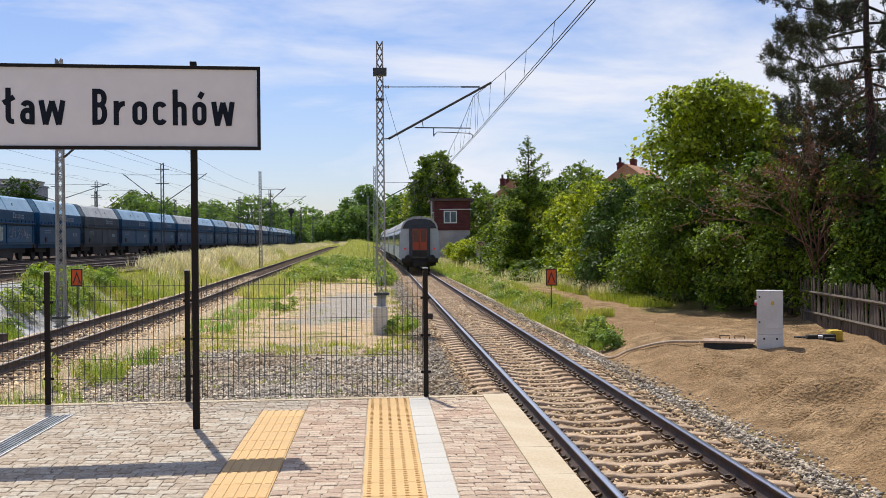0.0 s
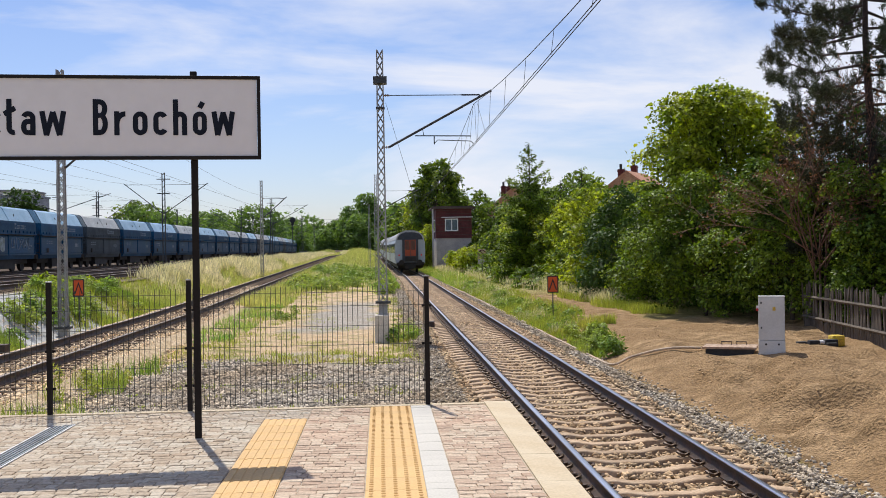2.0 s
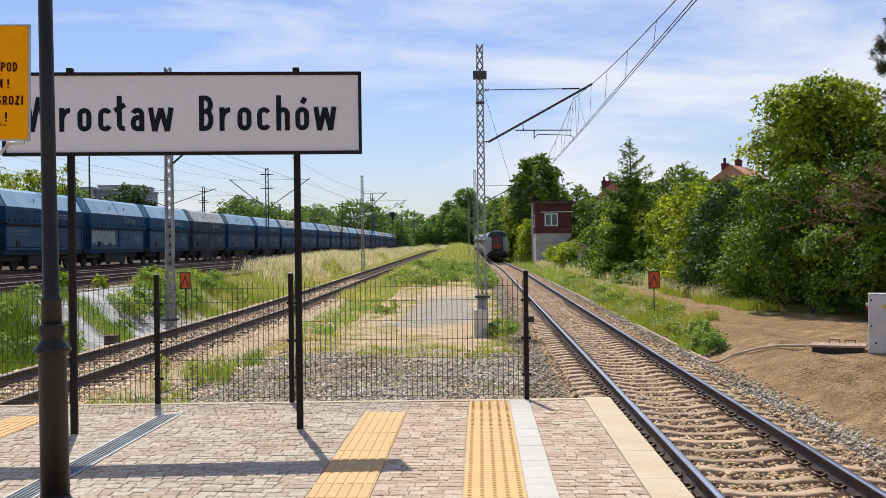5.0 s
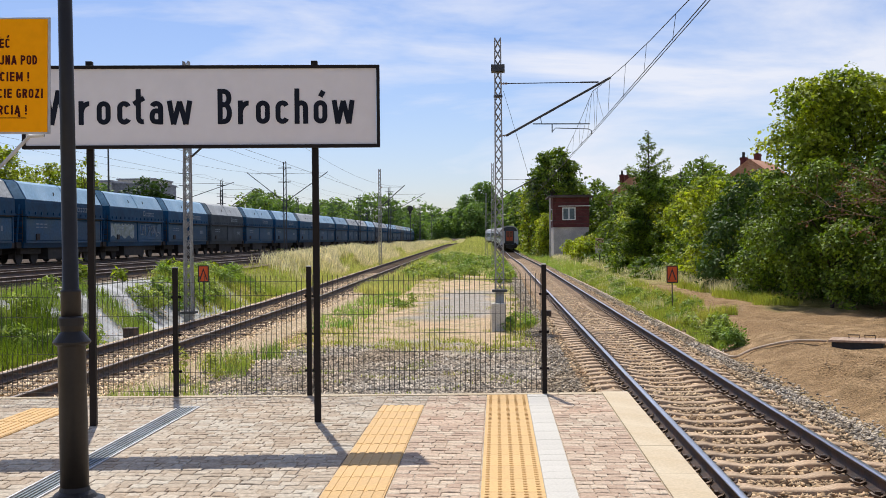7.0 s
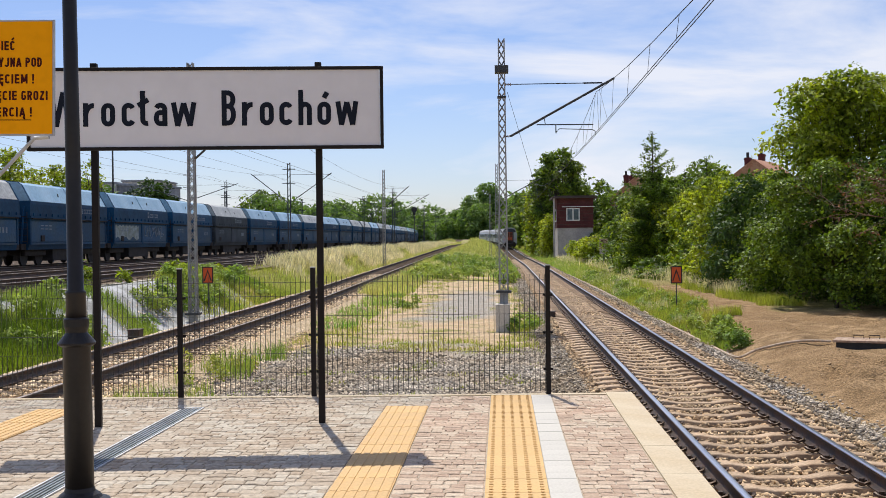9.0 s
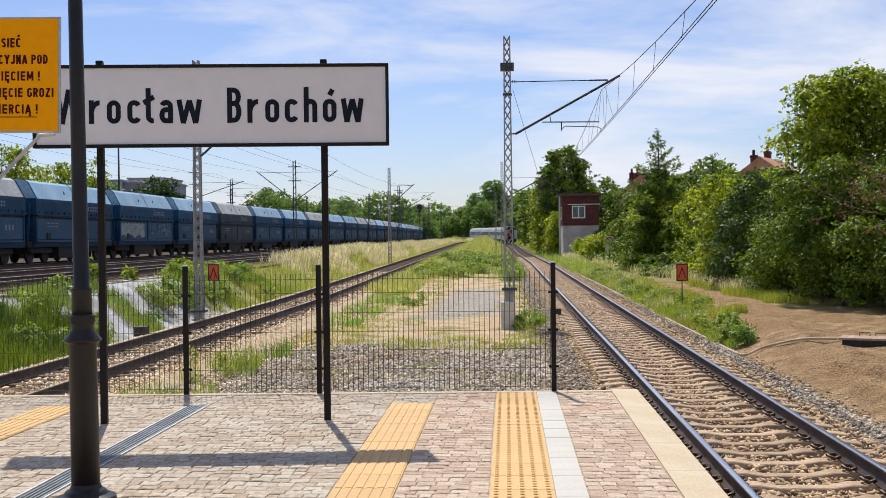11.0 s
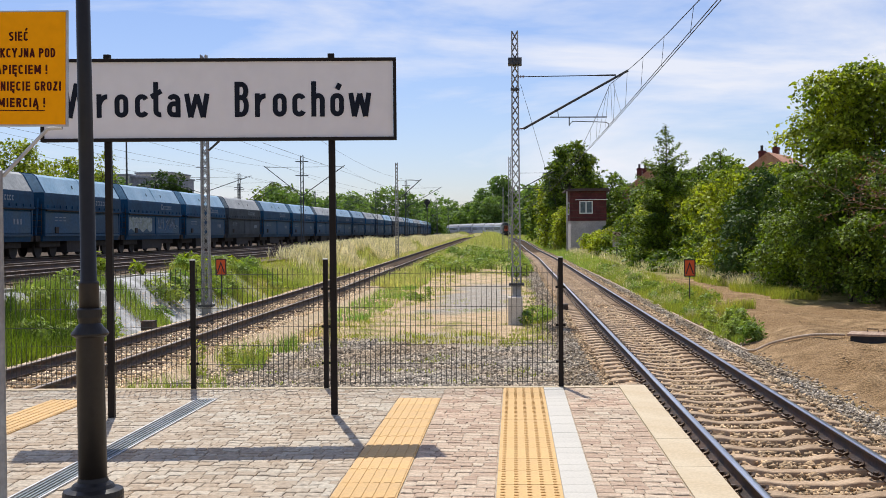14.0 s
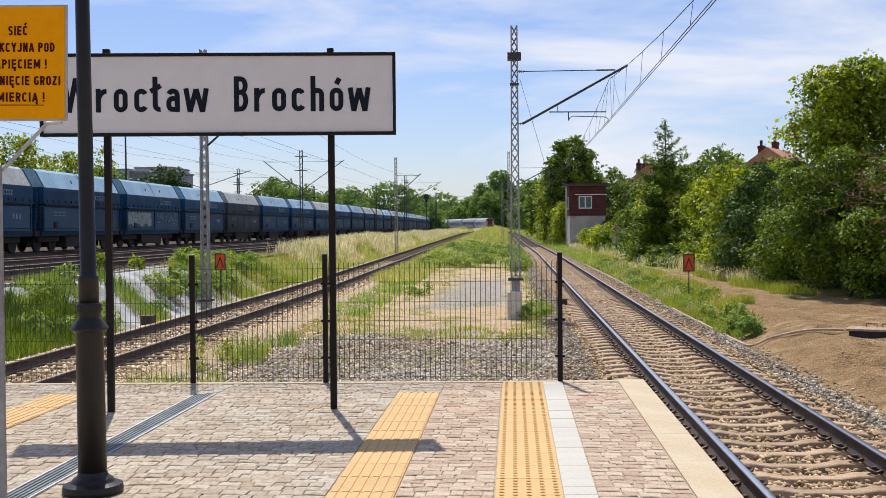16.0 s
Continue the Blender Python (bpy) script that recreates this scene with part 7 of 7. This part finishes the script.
# grass that closes in on the far rails
x, y = field(80000, -3.6, 3.6, 52, 330, 1.4)
k = (np.abs(x) > 1.0 + 0.4 * (y < 90)) & (np.abs(x) < 1.5 + rg.random(len(x)) * 2.4)
blades("trackside_grass", (x + middle_line(y))[k], y[k], 0.5, 0.03, M["grass"], "long grass closing in on the disused rails", seed=41)
x, y = field(45000, -4.0, 4.0, 75, 330, 1.3)
k = (np.abs(x) > 1.7) & (np.abs(x) < 1.9 + rg.random(len(x)) * 2.2)
blades("trackside_grass", (x + near_line(y))[k], y[k], 0.45, 0.03, M["grass_green"], "long grass on the shoulder of the track", seed=42)
x, y = field(6000, 2.0, 3.6, 34, 62, 1.0)
k = patchy(x, y, 0.1, 0.8, 2.0)
blades("shoulder_grass", (x + middle_line(y))[k], y[k], 0.26, 0.02, M["grass_green"], "grass and weeds on the shoulder of the old track", seed=43)
# between the lines
x, y = field(90000, -6.2, 0.9, 18, 140, 1.5)
k = (((y > 70) & ((lumps(x, y, 2.5, 21) > -0.2) | (y > 95))) | ((x < -4.0 + 0.03 * (y - 30) + 0.5 * lumps(x, y, 1.5, 22)) & (lumps(x, y, 0.8, 23) > -0.15 + 0.35 * (y < 32))) | ((x > -0.1) & (y > 27) & (lumps(x, y, 0.9, 24) > 0.05)) | ((np.abs(y - 29 - lumps(x, 0 * x, 1.2, 25)) < 1.6) & (lumps(x, y, 0.7, 26) > 0.1))) & (x > middle_line(y) + 2.5) & (x < near_line(y) - 1.9)
blades("grass_between_tracks", x[k], y[k], 0.15, 0.014, M["grass_yellow"], "patchy yellow-green grass between the tracks", seed=4)
x, y = field(12000, -6.4, 0.4, 80, 200, 1.2)
k = (x > middle_line(y) + 2.0) & (x < near_line(y) - 1.9) & patchy(x, y, -0.1, 0.2, 4.0)
blades("pale_grass_between_tracks", x[k], y[k], 0.45, 0.02, M["grass_pale"], "pale seeding grass between the tracks", seed=15, heads=True)
x, y = field(9000, -6.4, 0.4, 84, 200, 1.2)
k = (x > middle_line(y) + 2.0) & (x < near_line(y) - 1.9)
blades("tall_grass_between_tracks", x[k], y[k], 0.42, 0.03, M["grass_green"], "taller green grass further along between the tracks", seed=5)
x, y = field(24000, -4.8, 1.5, 15, 30, 1.0)
k = (lumps(x, y, 0.8, 27) + 0.4 * lumps(x, y, 0.25, 38) > 0.6) & (x < near_line(y) - 1.9)
blades("gravel_weeds", x[k], y[k], 0.09, 0.018, M["grass_yellow"], "low yellow-green weeds in the gravel", "weeds", seed=6)
x, y = field(16000, -5.6, 1.0, 26, 48, 1.0)
k = lumps(x, y, 1.0, 28) > 0.35
blades("sand_weeds", x[k], y[k], 0.08, 0.014, M["grass_yellow"], "low yellow-green weeds on the sand", "weeds", seed=16)
x, y = field(5000, -6.3, -4.5, 17.5, 27, 1.2)
k = (lumps(x, y, 1.0, 29) > 0.3) & (x < -5.1 + 0.5 * lumps(x, y, 0.9, 30))
blades("tall_weeds", x[k], y[k], 0.42, 0.013, M["lush"], "tall green weeds beyond the fence", "weeds", seed=7)
x, y = field(400, 0.2, 1.2, 32.3, 36.5, 1.0)
blades("mast_weeds", x, y, 0.3, 0.016, M["grass_yellow"], "weeds round the foot of the mast", "weeds", seed=8)
# bank up to the yard
x, y = field(64000, -13.2, -9.9, 60, 260, 1.3)
k = (lumps(x, y * 0.5, 2.0, 33) > -0.25 - 0.4 * (x < -11.4)) & (rg.random(len(x)) < np.clip((y - 60) / 14, 0.05, 1))
x, y = x[k], y[k]
x = x + (middle_line(y) + 8.06)
blades("pale_bank_grass", x, y, 0.72, 0.025, M["grass_pale"], "tall pale seeding grass on the bank", seed=9, heads=True)
x, y = field(44000, -13.0, -9.9, 42, 200, 1.3)
x = x + (middle_line(y) + 8.06)
blades("green_bank_grass", x, y, 0.22, 0.016, M["grass_yellow"], "yellow-green grass on the lower bank", seed=10)
x, y = field(60000, -12.2, -9.8, 18, 52, 1.0)
k = (lumps(x, y, 1.5, 31) > 0.15) | (y < 27) & (x > -11.6) & (lumps(x, y, 0.9, 32) > -0.5)
tall_k = (y < 27.5) & (x > -11.5) & (lumps(x, y, 1.1, 37) > -0.3)
blades("tall_bank_weeds", x[tall_k], y[tall_k], 0.6, 0.014, M["leaf"], "tall dark green weeds at the foot of the bank", "weeds", seed=19)
blades("bank_weeds", x[k], y[k], 0.34, 0.014, M["lush"], "lush green weeds on the stony bank", "weeds", seed=11)
x, y = field(1500, -12.2, -9.9, 38, 48, 1.0)
blades("yellow_weeds", x, y, 0.5, 0.016, M["grass_yellow"], "yellow-green shrubs of weed near the mast", "weeds", seed=12)

# tall grass along the curve
y = 140 + 260 * rg.random(26000)
off = rg.uniform(-11, 9, len(y))
k = np.abs(off) > 2.3
x, y = near_line(y[k]) + off[k], y[k]
k = np.abs(x - middle_line(y)) > 2.4
blades("curve_grass", x[k], y[k], 0.9, 0.06, M["grass"], "tall yellow-green grass along the curve of the line", seed=31)
# leafy weeds
def weed_patch(name, x0, x1, y0, y1, spots, rad, tall, count, size, m, label, seed):
    r = random.Random(seed)
    cl = []
    for _ in range(spots):
        x_, y_ = r.uniform(x0, x1), r.uniform(y0, y1)
        s = rad * r.uniform(0.5, 1.3)
        h_ = tall * r.uniform(0.5, 1.3)
        cl.append(((x_, y_, float(height(x_, y_)) + h_ * 0.35), (s, s, h_ * 0.6)))
    V, F = crown(cl, count, size, seed, shell=0.35, long=2.2)
    return tagged(raw(name, V, F, m), label, "weeds", kind="stuff")


weed_patch("leafy_weeds", -12.1, -10.1, 19, 50, 30, 0.5, 0.5, 16000, 0.06, M["lush"], "leafy green weeds on the stony slope", 41)
weed_patch("leafy_weeds", -5.6, 0.6, 66, 125, 60, 0.8, 0.7, 30000, 0.1, M["lush"], "clumps of leafy green weeds in the grass between the lines", 47)
weed_patch("leafy_weeds", 5.2, 5.85, 26.4, 32.5, 24, 0.2, 0.5, 7000, 0.045, M["lush"], "leafy green weeds beside the conduit", 42)
weed_patch("leafy_weeds", -5.9, -5.0, 18.5, 24, 7, 0.12, 0.6, 1100, 0.035, M["grass_yellow"], "leafy weeds beyond the platform fence", 43)
weed_patch("leafy_weeds", -11.2, -10.2, 36, 42, 8, 0.26, 1.0, 2600, 0.07, M["lush"], "tall leafy weeds round the mast foot", 44)
weed_patch("leafy_weeds", 5.2, 6.4, 33, 75, 46, 0.3, 0.34, 9000, 0.055, M["lush"], "leafy green weeds scattered along the verge", 49)
weed_patch("leafy_weeds", -12.6, -12.0, 24, 50, 9, 0.3, 0.6, 2500, 0.09, M["leaf_light"], "young leafy shoots along the yard kerb", 45)
weed_patch("leafy_weeds", 0.3, 1.0, 32.5, 38, 6, 0.28, 0.35, 1800, 0.05, M["lush"], "leafy weeds round the mast foundation", 46)
weed_patch("leafy_weeds", 8.3, 10.0, 60, 125, 40, 0.8, 0.9, 9000, 0.16, M["leaf"], "low scrub at the foot of the hedge", 47)
weed_patch("leafy_weeds", -4.4, -3.6, 44, 48, 4, 0.3, 0.4, 1000, 0.05, M["lush"], "leafy weeds beside the middle track", 48)

# pale fleece on the slope and a kerb along the yard
xs_, ys_ = np.meshgrid(np.linspace(-12.2, -9.75, 12), np.linspace(17, 46, 60))
zs_ = height(xs_, ys_) + 0.03
gi = np.arange(xs_.size).reshape(xs_.shape)
tagged(raw("slope_lining", np.c_[xs_.ravel(), ys_.ravel(), zs_.ravel()], np.c_[gi[:-1, :-1].ravel(), gi[:-1, 1:].ravel(), gi[1:, 1:].ravel(), gi[1:, :-1].ravel()], M["fleece"]), "pale grey stone lining of the slope under the yard", "slope", kind="structure")
yk = thing("yard_kerb", Matrix.Identity(4), "low dark concrete kerb along the edge of the yard", "kerb", kind="structure")
for k in range(18):
    bm = bmesh.new()
    box(bm, -12.42, -12.28, 17 + 1.6 * k, 17 + 1.6 * k + 1.58, -0.2, 0.28, bevel=0.01)
    part("kerb_stone", bm, M["concrete"], yk)


# ---- what moves ----
def motions():
    times = [0.5 * k for k in range(33)]
    for i, c in enumerate(COACHES):
        rows = []
        for t in times:
            y = tail_at(t) + 13.2 + 26.4 * i
            a = math.atan2(float(near_line(y + 9) - near_line(y - 9)), 18.0)
            rows.append((t, pose(float(near_line(y)), y, RAIL + float(rise(y)), 0, 0, -math.degrees(a))))
        walk(c, rows)


motions()
